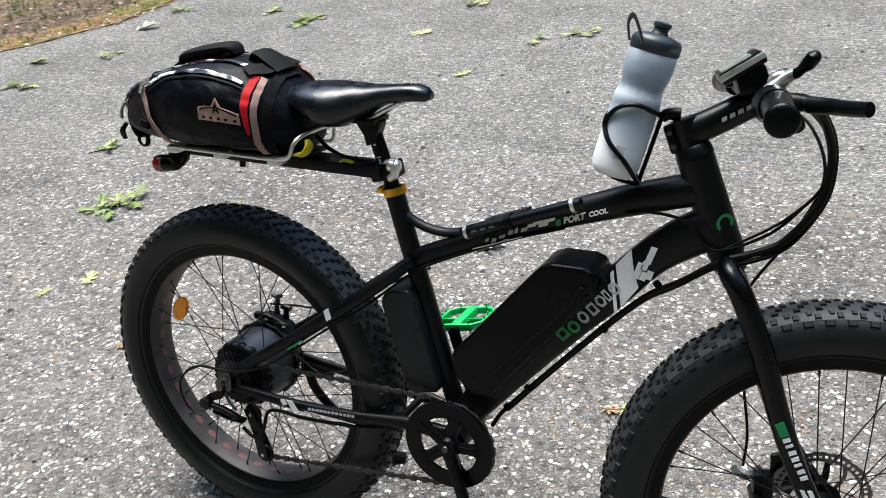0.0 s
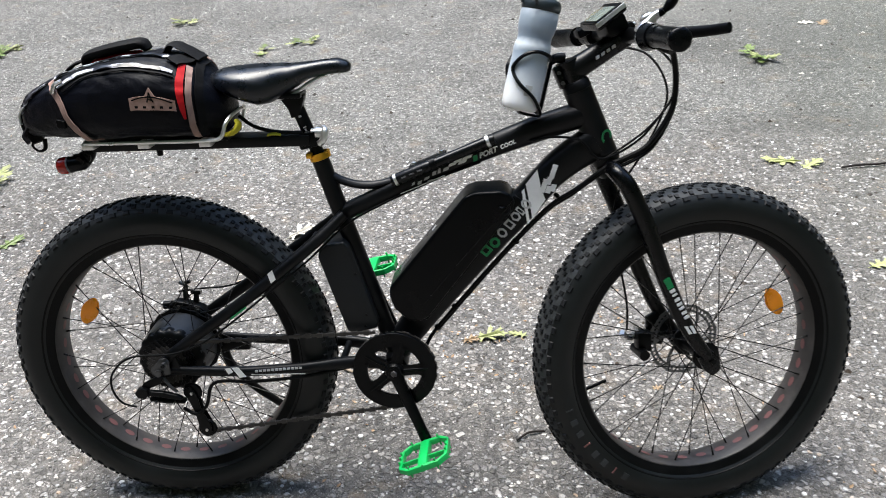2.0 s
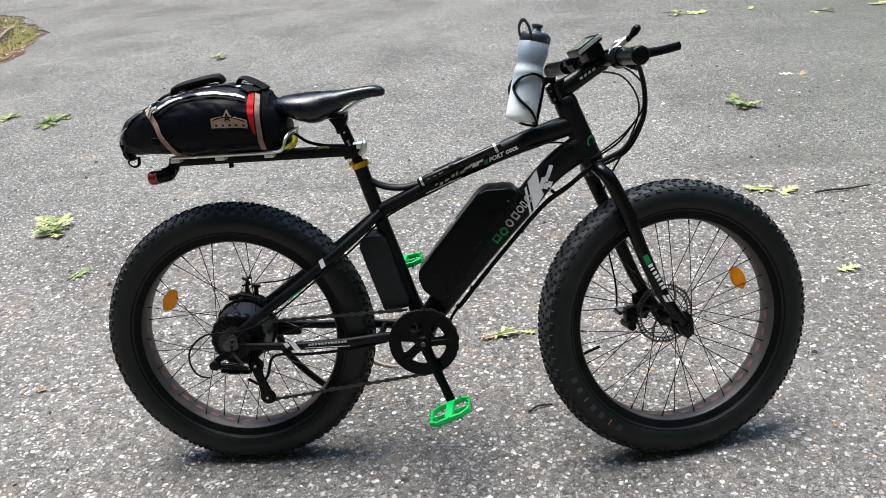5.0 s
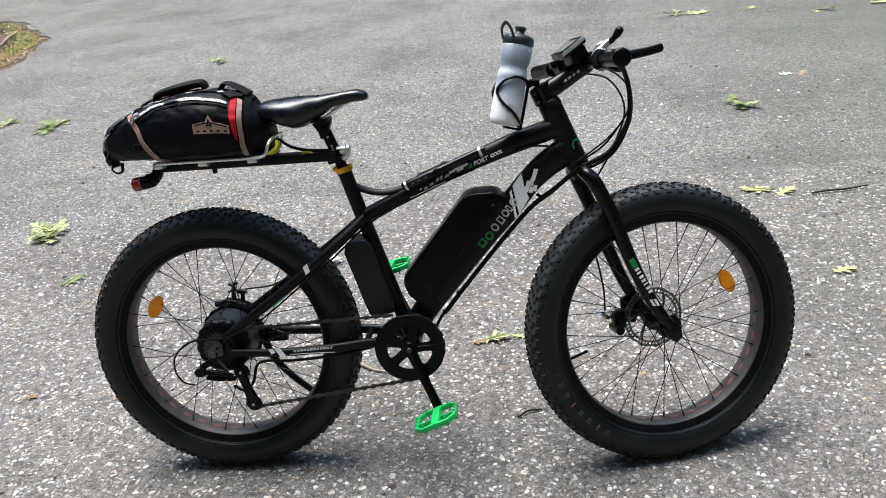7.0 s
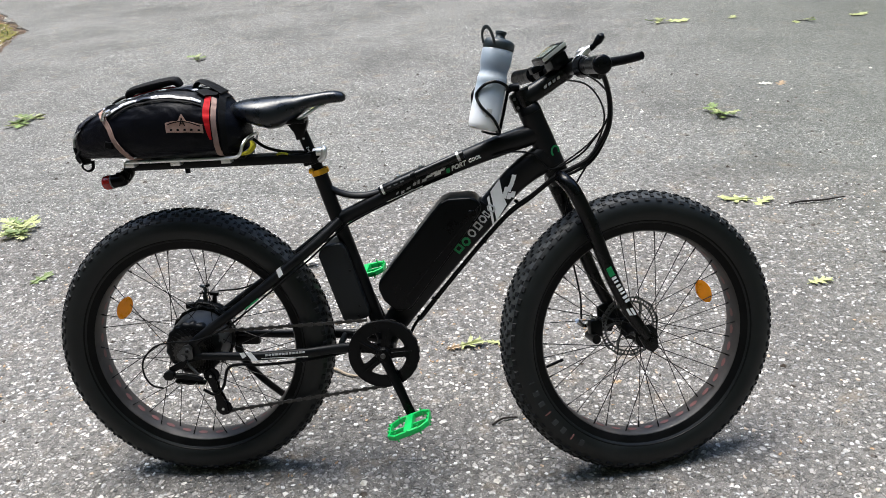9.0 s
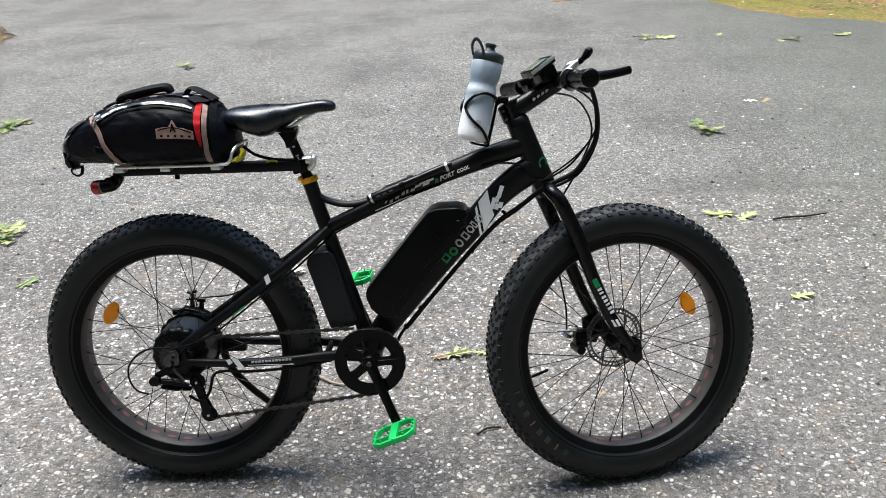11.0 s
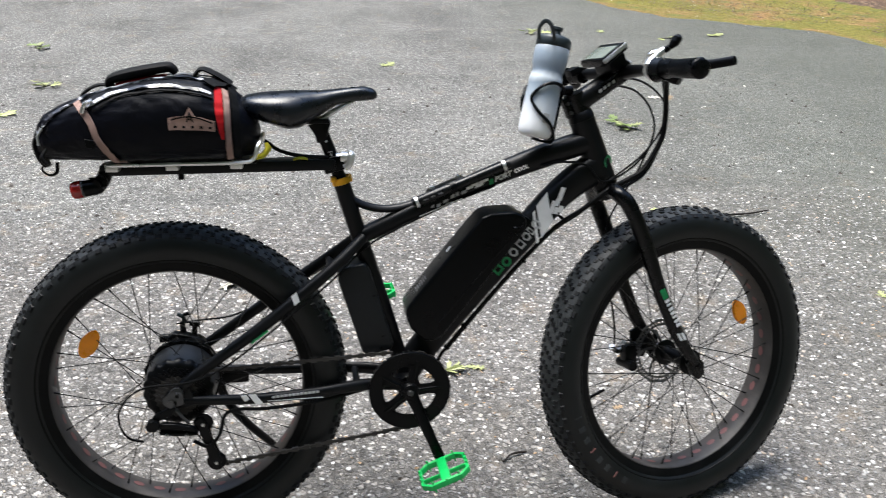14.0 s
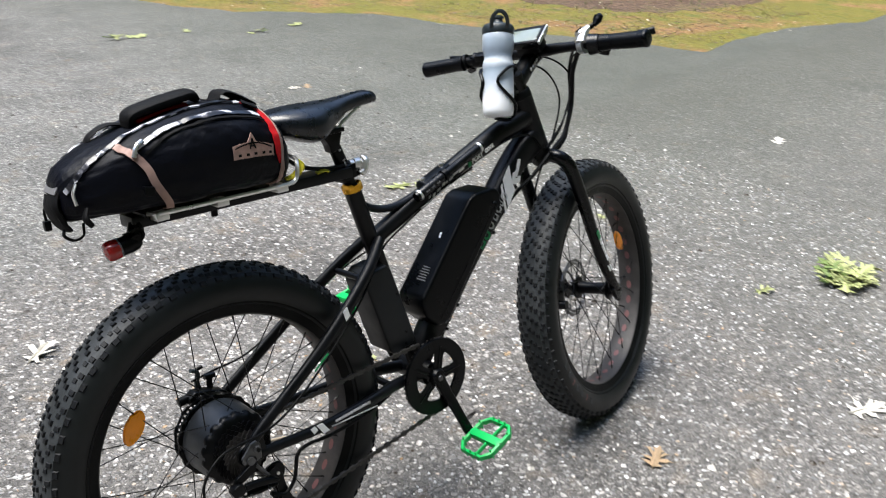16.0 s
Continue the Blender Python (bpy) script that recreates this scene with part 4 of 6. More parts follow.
part("shifter_clamp", steered(rod((0.113, -0.136, 0.137), (0.111, -0.15, 0.138), 0.019, 20)), SILVER, bar, "silver clamp ring")
part("shifter_arm", steered(tube([(0.105, -0.143, 0.148), (0.118, -0.143, 0.156), (0.135, -0.146, 0.164), (0.148, -0.154, 0.169)], [0.012, 0.0115, 0.0095, 0.006], 12, wide=[0.014, 0.013, 0.011, 0.007], power=2.8)), SILVER, bar, "silver shifter arm")
part("thumb_lever", steered(tube([(0.14, -0.145, 0.165), (0.15, -0.158, 0.168), (0.158, -0.166, 0.172)], [0.007, 0.007, 0.005], 10)), PLASTIC, bar)
part("thumb_pad", steered(tube([(0.149, -0.168, 0.17), (0.162, -0.172, 0.176), (0.171, -0.175, 0.183), (0.175, -0.176, 0.188)], [0.005, 0.0095, 0.0095, 0.004], 12, wide=[0.005, 0.012, 0.012, 0.004])), PLASTIC, bar, "black thumb pad")
part("throttle_ring", steered(tube([(0.113, 0.125, 0.138), (0.11, 0.165, 0.14)], [0.019, 0.02], 18, 1)), PLASTIC, bar, "black throttle ring")
part("keypad", steered(box(0.092, 0.13, 0.155, 0.028, 0.03, 0.018, 0.005)), PLASTIC, bar, "black keypad with small buttons")
display = part("display", steered(box(0.097, -0.01, 0.184, 0.068, 0.094, 0.016, 0.005, m=pose(0.097, -0.01, 0.184, 0, -12, 0) @ pose(-0.097, 0.01, -0.184))), GLOSS_PLASTIC, bar, "black display unit on the handlebar")
part("display_rim", steered(box(0.097, -0.01, 0.1925, 0.064, 0.09, 0.003, 0.001, m=pose(0.097, -0.01, 0.184, 0, -12, 0) @ pose(-0.097, 0.01, -0.184))), PLASTIC, bar)
part("display_screen", steered(box(0.093, -0.01, 0.1945, 0.046, 0.076, 0.002, 0.0005, m=pose(0.097, -0.01, 0.184, 0, -12, 0) @ pose(-0.097, 0.01, -0.184))), SCREEN, bar, "grey liquid-crystal screen")
part("display_edge", steered(box(0.097, -0.0575, 0.188, 0.068, 0.004, 0.009, 0.001, m=pose(0.097, -0.01, 0.184, 0, -12, 0) @ pose(-0.097, 0.01, -0.184))), SILVER, bar, "pale edge of the display")
part("display_mount", steered(box(0.106, -0.01, 0.163, 0.046, 0.066, 0.036, 0.008)), PLASTIC, bar)

# cables
def cable(name, pts, r):
    part(name, tube(pts, r, 8, 6), RUBBER, bike)


cable("wrapped_cable", [S(0.13, -0.15, 0.13), S(0.168, -0.1, 0.1), S(0.178, -0.062, 0.045), S(0.165, -0.05, -0.005), S(0.14, -0.045, -0.042), S(0.08, -0.04, -0.08), S(0.03, -0.036, -0.085), (0.955, -0.036, 0.785), (0.897, -0.03, 0.74), (0.83, -0.012, 0.688), (0.7215, 0.0, 0.568), (0.5945, 0.0, 0.4185), (0.565, -0.005, 0.372)], [0.0062] * 7 + [0.0055, 0.005, 0.0045, 0.0042, 0.0042, 0.0042])
cable("brake_cable", [S(0.13, -0.12, 0.13), S(0.174, -0.08, 0.10), S(0.186, -0.048, 0.045), S(0.171, -0.04, -0.01), S(0.143, -0.036, -0.05), S(0.085, -0.04, -0.088), S(0.03, -0.038, -0.095), (0.948, -0.038, 0.775), (0.887, -0.02, 0.725), (0.8255, -0.006, 0.6765), (0.7145, 0.004, 0.553), (0.5945, 0.004, 0.411)], 0.0038)
cable("throttle_cable", [S(0.135, -0.15, 0.125), S(0.174, -0.075, 0.085), S(0.178, -0.052, 0.025), S(0.15, -0.046, -0.018), S(0.085, -0.04, -0.05), (0.952, -0.03, 0.80)], 0.0023)
cable("gear_cable", [S(0.13, 0.1, 0.12), S(0.165, 0.0, 0.1), S(0.182, -0.045, 0.045), S(0.166, -0.045, -0.005), S(0.12, -0.04, -0.038), S(0.06, -0.036, -0.064), (0.94, -0.034, 0.80), (0.90, -0.031, 0.838), (0.845, -0.027, 0.846), (0.80, -0.024, 0.838)], 0.0025)
cable("front_brake_cable", [S(0.13, 0.1, 0.11), S(0.168, 0.02, 0.07), S(0.165, -0.01, -0.01), S(0.10, 0.0, -0.085), S(0.0, 0.04, -0.18), S(-0.03, 0.072, -0.3), S(-0.055, 0.075, -0.42), S(-0.08, 0.07, -0.48)], 0.0025)
cable("gear_cable", [(0.70, -0.02, 0.797), (0.60, -0.019, 0.76), (0.48, -0.02, 0.706), (0.41, -0.024, 0.667), (0.33, -0.06, 0.602), (0.25, -0.085, 0.545), (0.17, -0.095, 0.485), (0.1, -0.1, 0.438), (0.03, -0.106, 0.414), (-0.06, -0.112, 0.41), (-0.105, -0.115, 0.375), (-0.113, -0.115, 0.335), (-0.098, -0.112, 0.3), (-0.068, -0.11, 0.288)], 0.0024)
cable("motor_cable", [(0.40, -0.04, 0.344), (0.30, -0.072, 0.338), (0.19, -0.088, 0.336), (0.13, -0.092, 0.34), (0.1, -0.095, 0.33), (0.085, -0.098, 0.285), (0.06, -0.098, 0.262), (0.03, -0.095, 0.275)], 0.004)
cable("rear_brake_cable", [(0.42, 0.03, 0.66), (0.34, 0.07, 0.61), (0.24, 0.09, 0.55), (0.12, 0.1, 0.49), (0.04, 0.1, 0.48), (-0.015, 0.088, 0.478)], 0.0024)
for x, z in ((0.8555, 0.716), (0.77, 0.6185), (0.635, 0.4685), (0.595, 0.4195)):
    part("cable_tie", moved(lathe([(0.0062, -0.0035), (0.008, -0.003), (0.008, 0.003), (0.0062, 0.0035)], 12, closed=True), pose(x, -0.003, z, 0, -49, 0) @ pose(0, 0, 0, 0, 0, 90)), PLASTIC, bike)

# brake callipers
part("front_calliper", steered(box(-0.058, 0.062, -0.515, 0.034, 0.03, 0.048, 0.007, m=pose(-0.062, 0.062, -0.515, 0, 20, 0) @ pose(0.062, -0.062, 0.515))), ALLOY_BLACK, bike, "black disc brake calliper")
part("calliper_arm", steered(tube([(-0.095, 0.06, -0.475), (-0.08, 0.07, -0.5), (-0.05, 0.072, -0.49)], 0.007, 8)), STEEL, bike)
part("adjuster", steered(rod((-0.075, 0.028, -0.535), (-0.075, 0.085, -0.535), 0.012, 14)), ALLOY_BLACK, bike)
part("calliper_mount", steered(prism([(-0.05, -0.53), (-0.02, -0.55), (0.01, -0.52), (0.0, -0.47), (-0.03, -0.47)], 0.064, 0.074, 0.003)), FORK_PAINT, bike)
cal = part("rear_calliper", prism([(-0.034, 0.452), (-0.02, 0.462), (0.01, 0.456), (0.04, 0.446), (0.056, 0.432), (0.045, 0.42), (0.01, 0.43), (-0.02, 0.434), (-0.036, 0.438)], 0.066, 0.094, 0.004), ALLOY_BLACK, bike, "black disc brake calliper")
part("pad_adjuster", rod((-0.052, 0.082, 0.446), (-0.032, 0.082, 0.448), 0.0095, 10), PLASTIC, cal)
part("calliper_lever", tube([(0.0, 0.092, 0.448), (-0.002, 0.094, 0.47), (0.002, 0.094, 0.49), (-0.012, 0.094, 0.499)], [0.008, 0.006, 0.005, 0.004], 8, wide=[0.005, 0.005, 0.005, 0.006]), CAP, cal, "grey calliper lever")
part("cable_stop", rod((0.002, 0.094, 0.497), (0.014, 0.094, 0.5), 0.0045, 8), PLASTIC, cal)
part("calliper_post", tube([(0.022, 0.09, 0.436), (0.024, 0.092, 0.46), (0.026, 0.092, 0.478)], [0.009, 0.0065, 0.006], 8), ALLOY_BLACK, cal)
part("calliper_post", rod((0.014, 0.092, 0.476), (0.037, 0.092, 0.474), 0.0065, 8), ALLOY_BLACK, cal)
for x, z in ((-0.012, 0.449), (0.034, 0.438)):
    part("mount_bolt", rod((x, 0.06, z), (x, 0.099, z), 0.0045, 8), STEEL, cal)

# saddle, seat post, clamps


def saddle_ring(x, w, top, low, n=32):
    out = []
    for k in range(n):
        a = 2 * math.pi * k / n
        c, s = math.cos(a), math.sin(a)
        c = math.copysign(abs(c) ** 0.8, c)
        z = top - (top - low) * 0.5 + ((top - low) * 0.5 * abs(s) ** 0.9 if s > 0 else (top - low) * 0.5 * -abs(s) ** 0.7)
        squeeze = 0.94 if s > 0 else 0.94 + 0.06 * abs(s)
        groove = 0.005 * math.exp(-(w * c / 0.011) ** 2) if s > 0 and x < 0.4 else 0
        out.append((x, w * c * squeeze, z - groove))
    return out


stations = [(0.163, 0.02, 0.987, 0.973), (0.168, 0.036, 0.995, 0.963), (0.182, 0.052, 1.0, 0.957), (0.205, 0.066, 1.003, 0.947), (0.235, 0.076, 1.005, 0.936), (0.262, 0.077, 1.006, 0.928), (0.285, 0.067, 1.006, 0.931), (0.305, 0.053, 1.007, 0.942), (0.325, 0.042, 1.006, 0.953), (0.36, 0.031, 1.009, 0.974), (0.395, 0.026, 1.013, 0.981), (0.42, 0.0235, 1.013, 0.983), (0.438, 0.019, 1.008, 0.984), (0.446, 0.011, 1.001, 0.988)]
saddle = part("saddle", loft([saddle_ring(*st) for st in stations]), SADDLE_VINYL, bike, "smooth black padded saddle", angle=70)
for s in (-1, 1):
    part("saddle_rail", tube([(0.205, s * 0.03, 0.95), (0.255, s * 0.024, 0.938), (0.32, s * 0.022, 0.944), (0.37, s * 0.018, 0.97), (0.40, s * 0.012, 0.983)], 0.0033, 8), STEEL, saddle)
    part("saddle_rail_end", tube([(0.345, s * 0.02, 0.957), (0.372, s * 0.018, 0.971), (0.392, s * 0.014, 0.981)], 0.0036, 8), STEEL, saddle, "bare steel rail end")
post = part("seat_post", tube([(0.3705, 0, 0.80), (0.345, 0, 0.875), (0.326, 0, 0.928)], 0.0138, 18), ALLOY_BLACK, bike, "black seat post")
part("post_head", prism([(0.294, 0.944), (0.348, 0.944), (0.348, 0.936), (0.342, 0.92), (0.338, 0.902), (0.318, 0.896), (0.314, 0.914), (0.302, 0.932)], -0.014, 0.014, 0.004), ALLOY_BLACK, post)
part("rail_clamp", box(0.32, 0, 0.944, 0.05, 0.056, 0.01, 0.003), ALLOY_BLACK, post)
for d, w, h in ((0.0, 0.0085, 0.0028), (0.0055, 0.0028, 0.005), (0.0115, 0.0085, 0.0024), (0.017, 0.0034, 0.006), (0.0235, 0.0078, 0.0024), (0.047, 0.0055, 0.004)):
    part("post_print", moved(box(0, -0.0141, d, w, 0.0008, h, 0), pose(0.3515, 0, 0.856, 0, -18, 0)), PALE_PRINT, post)
collar = part("seat_clamp", moved(lathe([(0.0193, -0.0075), (0.0225, -0.0065), (0.0225, 0.0065), (0.0193, 0.0075)], 28, closed=True), pose(0.3675, 0, 0.815, 0, -16, 0) @ pose(0, 0, 0, 90, 0, 0)), GOLD, bike, "gold anodised seat clamp")
part("clamp_lug", box(0.349, -0.012, 0.8195, 0.012, 0.026, 0.011, 0.003), GOLD, collar)
block = part("rack_clamp", box(0.353, 0, 0.852, 0.05, 0.046, 0.032, 0.006, m=pose(0.353, 0, 0.852, 0, -14, 0) @ pose(-0.353, 0, -0.852)), PLASTIC, bike, "black clamp of the rack on the seat post")
part("clamp_nut", moved(lathe([(0.004, -0.013), (0.0115, -0.0125), (0.0125, -0.009), (0.0125, 0.004), (0.0095, 0.005), (0.0095, 0.014)], 20), pose(0.372, -0.014, 0.866, 0, 12, 80)), SILVER, block, "silver quick-release nut")
part("clamp_lever", tube([(0.374, -0.028, 0.846), (0.384, -0.03, 0.855), (0.388, -0.028, 0.872), (0.384, -0.02, 0.88)], [0.007, 0.008, 0.008, 0.004], 10), SILVER, block, "silver quick-release lever")

# rack with wire rails
rack = part("rear_rack", box(0.117, 0, 0.8525, 0.475, 0.056, 0.0225, 0.004), PAINT, bike, "black beam rack fixed to the seat post")
part("rack_plate", box(0.045, 0, 0.866, 0.30, 0.10, 0.006, 0.002), PAINT, rack)
for s in (-1, 1):
    part("side_rail", tube([(-0.1, s * 0.05, 0.869), (-0.092, s * 0.07, 0.87), (-0.075, s * 0.078, 0.871), (0.05, s * 0.079, 0.871), (0.16, s * 0.078, 0.871), (0.188, s * 0.074, 0.876), (0.198, s * 0.068, 0.90), (0.205, s * 0.05, 0.912), (0.207, 0.0, 0.915)], 0.004, 8), SILVER, rack, "silver wire side rail")
    for x in (-0.085, 0.03, 0.155):
        part("rail_bracket", box(x, s * 0.064, 0.865, 0.024, 0.03, 0.014, 0.002), SILVER, rack, "silver bracket")
part("rack_peg", rod((0.038, -0.02, 0.842), (0.038, -0.02, 0.83), 0.0065, 10), PLASTIC, rack)
part("light_bracket", tube([(-0.11, -0.015, 0.85), (-0.115, -0.02, 0.835), (-0.122, -0.026, 0.82)], [0.014, 0.015, 0.012], 10), PLASTIC, rack)
part("bracket_knob", rod((-0.125, -0.045, 0.828), (-0.118, -0.005, 0.828), 0.009, 12), PLASTIC, rack)
ALONG = pose(-0.12, -0.03, 0.823, 0, -9, 0) @ pose(0.12, 0, 0) @ pose(0, 0, 0, 0, 0, 90)
lamp = part("tail_light", moved(lathe([(0.004, 0.112), (0.011, 0.114), (0.0155, 0.121), (0.0168, 0.13), (0.0168, 0.152), (0.012, 0.1525)], 28), ALONG), PLASTIC, bike, "black tail light with a red lens")
part("lens", moved(lathe([(0.012, 0.1515), (0.0178, 0.155), (0.0184, 0.162), (0.0178, 0.172), (0.015, 0.1765), (0.007, 0.1785), (0.001, 0.179)], 28), ALONG), RED_LENS, lamp, "red domed lens, unlit")
part("clear_band", moved(lathe([(0.0165, 0.1512), (0.0178, 0.152), (0.0178, 0.1552), (0.0165, 0.156)], 28, closed=True), ALONG), GREY_PRINT, lamp, "grey band behind the lens")
part("lamp_button", moved(box(0, 0, 0, 0.012, 0.008, 0.004, 0.0015), pose(-0.135, -0.03, 0.8385)), RUBBER, lamp)
part("bracket_ring", moved(lathe([(0.0095, -0.005), (0.0135, -0.005), (0.0135, 0.005), (0.0095, 0.005)], 20, closed=True), pose(-0.118, -0.03, 0.833)), PLASTIC, lamp)
part("yellow_strap", tube([(0.182, -0.045, 0.874), (0.205, -0.048, 0.879), (0.218, -0.048, 0.893), (0.214, -0.045, 0.905)], [0.003, 0.006, 0.007, 0.004], 10, wide=[0.007, 0.011, 0.012, 0.007]), YELLOW, rack, "yellow webbing strap")
part("yellow_strap", tube([(0.27, -0.02, 0.866), (0.278, -0.022, 0.8685), (0.288, -0.022, 0.8685), (0.295, -0.02, 0.866)], 0.003, 8, wide=0.009), YELLOW, rack, "yellow webbing strap")
part("bungee", tube([(0.21, -0.01, 0.905), (0.24, -0.015, 0.884), (0.285, -0.02, 0.872), (0.34, -0.018, 0.868)], 0.004, 8), RUBBER, rack)

# cranks, pedals, chain
crankset = part("chainring", lathe([(0.059, -0.0675), (0.0595, -0.0685), (0.0905, -0.0685), (0.0915, -0.0675), (0.0915, -0.0625), (0.0905, -0.0615), (0.0595, -0.0615), (0.059, -0.0625)], 64, closed=True), PLASTIC, bike, "black chainring with five spokes", Matrix.Translation((0.501, 0, 0.346)))
teeth = bmesh.new()
for k in range(44):
    a = 2 * math.pi * k / 44
    box(0.0865, 0, 0, 0.01, 0.002, 0.006, 0, m=pose(0, -0.0585, 0, 0, -math.degrees(a), 0), bm=teeth)
part("teeth", teeth, CHAIN_METAL, crankset)
for k in range(5):
    a = radians(-68 + 72 * k)
    part("chainring_spoke", tube([(0.012 * math.cos(a), -0.066, 0.012 * math.sin(a)), (0.045 * math.cos(a), -0.066, 0.045 * math.sin(a)), (0.072 * math.cos(a), -0.065, 0.072 * math.sin(a))], 0.0045, 10, 3, wide=None), PLASTIC, crankset)
    web = bmesh.new()
    vs = []
    for r, w in ((0.016, 0.013), (0.04, 0.0115), (0.052, 0.0125), (0.064, 0.021)):
        for s in (-1, 1):
            vs.append(web.verts.new((r * math.cos(a) - s * w * math.sin(a), -0.0645, r * math.sin(a) + s * w * math.cos(a))))
    for i in range(3):
        web.faces.new((vs[2 * i], vs[2 * i + 1], vs[2 * i + 3], vs[2 * i + 2]))
    ext = bmesh.ops.extrude_face_region(web, geom=list(web.faces))
    bmesh.ops.translate(web, vec=(0, -0.004, 0), verts=[v for v in ext["geom"] if isinstance(v, bmesh.types.BMVert)])
    part("chainring_web", web, PLASTIC, crankset)
part("spider_hub", lathe([(0.008, -0.079), (0.017, -0.078), (0.02, -0.073), (0.022, -0.06), (0.018, -0.05)], 28), ALLOY_BLACK, crankset)
part("crank_bolt", lathe([(0.003, -0.0835), (0.006, -0.0835), (0.007, -0.082), (0.007, -0.076)], 16), ALLOY_GREY, crankset, "steel crank bolt")

ARM = Vector((0.0645, 0, -0.158))
for s, y in ((1, -1), (-1, 1)):
    e = ARM * s
    part("crank_arm", tube([tuple(e * -0.07 + Vector((0, y * 0.0705, 0))), tuple(e * 0.25 + Vector((0, y * 0.076, 0))), tuple(e * 0.7 + Vector((0, y * 0.087, 0))), tuple(e + Vector((0, y * 0.093, 0)))], [0.0165, 0.0135, 0.012, 0.0125], 14, wide=[0.010, 0.0085, 0.0075, 0.0075], power=2.8), PLASTIC, crankset)


def pedal(x, y, z, tilt, side):
    """A flat green nylon platform with a window either side of its axle, and small pins."""
    m = pose(x, y, z, 0, tilt, 0)
    body = part("pedal", box(0, 0, 0, 0.022, 0.092, 0.019, 0.005), GREEN, bike, "bright green nylon platform pedal", m)
    for s in (-1, 1):
        for e in (-1, 1):
            part("pedal_rail", tube([(0.0, s * 0.0455, 0), (e * 0.034, s * 0.0455, 0), (e * 0.052, s * 0.03, 0), (e * 0.0525, 0.0, 0)], [0.008, 0.0075, 0.0075, 0.0075], 8, 1, wide=[0.005, 0.0045, 0.0042, 0.0042], power=3.4), GREEN, body)
        part("pedal_rib", tube([(s * 0.012, -0.012, 0), (s * 0.052, -0.012, 0)], 0.0055, 6, 1, wide=0.0025, power=3), GREEN, body)
    first = None
    for px, py in ((0.03, 0.045), (-0.03, 0.045), (0.03, -0.045), (-0.03, -0.045), (0.053, 0.018), (0.053, -0.018), (-0.053, 0.018), (-0.053, -0.018), (0.053, 0.0), (-0.053, 0.0)):
        pin_m = Matrix.Translation((px, py, 0))
        if first is None:
            first = part("pedal_pin", rod((0, 0, -0.0135), (0, 0, 0.0135), 0.0022, 6), GREEN, body, m=pin_m)
        else:
            clone(first, pin_m)
    part("pedal_axle", rod((0, side * 0.046, 0), (0, side * -0.062, 0), 0.006, 10), ALLOY_BLACK, body)
    part("axle_cap", rod((0, side * 0.0455, 0), (0, side * 0.0495, 0), 0.0075, 12), PLASTIC, body)


pedal(0.5655, -0.152, 0.188, -21, -1)
pedal(0.4365, 0.152, 0.504, -12, 1)

runs = [((0.045, 0.4235), (0.47, 0.4365)), ((0.0736, 0.2014), (0.515, 0.2563))]
for n, ((x0, z0), (x1, z1)) in enumerate(runs):
    links = bmesh.new()
    d = math.hypot(x1 - x0, z1 - z0)
    tip = math.degrees(math.atan2(z1 - z0, x1 - x0))
    for k in range(int(d / 0.0127)):
        u = (k + 0.5) * 0.0127 / d
        y = -0.0715 + 0.013 * u
        wide = 0.0066 if k % 2 else 0.0042
        box(0, 0, 0, 0.0125 if k % 2 else 0.0135, wide, 0.0092 if k % 2 else 0.0056, 0, m=pose(x0 + (x1 - x0) * u, y, z0 + (z1 - z0) * u, 0, -tip, 0), bm=links)
    tagged(part("chain", links, CHAIN_METAL, bike, "dark oily chain run"), kind="stuff")
links = bmesh.new()
for k in range(22):
    a = radians(80 - 8.4 * k)
    box(0.0885, 0, 0, 0.0092 if k % 2 else 0.0056, 0.0066 if k % 2 else 0.0042, 0.0145, 0, m=pose(0.501, -0.0585, 0.346) @ pose(0, 0, 0, 0, -math.degrees(a), 0), bm=links)
tagged(part("chain", links, CHAIN_METAL, bike, "dark oily chain on the chainring"), kind="stuff")

# rear derailleur
der = part("derailleur", prism([(-0.024, 0.378), (-0.012, 0.39), (-0.002, 0.401), (0.01, 0.403), (0.018, 0.395), (0.018, 0.366), (0.002, 0.36), (-0.014, 0.359), (-0.023, 0.366)], -0.106, -0.100, 0.0015), ALLOY_GREY, bike, "rear derailleur on a worn grey hanger")
part("axle_bolt", rod((0.0075, -0.114, 0.389), (0.0075, -0.104, 0.389), 0.007, 6), ALLOY_GREY, der)
part("axle_end", rod((0.0075, -0.117, 0.389), (0.0075, -0.113, 0.389), 0.0042, 10), ALLOY_BLACK, der)
part("hanger_bolt", rod((-0.008, -0.112, 0.369), (-0.008, -0.1, 0.369), 0.008, 14), ALLOY_GREY, der, "worn grey hanger bolt")
part("derailleur_arm", prism([(-0.012, 0.362), (0.004, 0.362), (-0.006, 0.344), (-0.036, 0.332), (-0.05, 0.336), (-0.044, 0.346)], -0.112, -0.103, 0.002), PLASTIC, der)
part("derailleur_body", prism([(-0.062, 0.326), (-0.056, 0.336), (-0.044, 0.339), (-0.034, 0.334), (-0.032, 0.322), (-0.04, 0.313), (-0.057, 0.315)], -0.122, -0.104, 0.002), ALLOY_BLACK, der, "dark derailleur body")
part("derailleur_link", prism([(-0.03, 0.331), (0.0, 0.328), (0.03, 0.32), (0.042, 0.313), (0.036, 0.307), (0.0, 0.315), (-0.034, 0.319)], -0.12, -0.108, 0.003), PLASTIC, der)
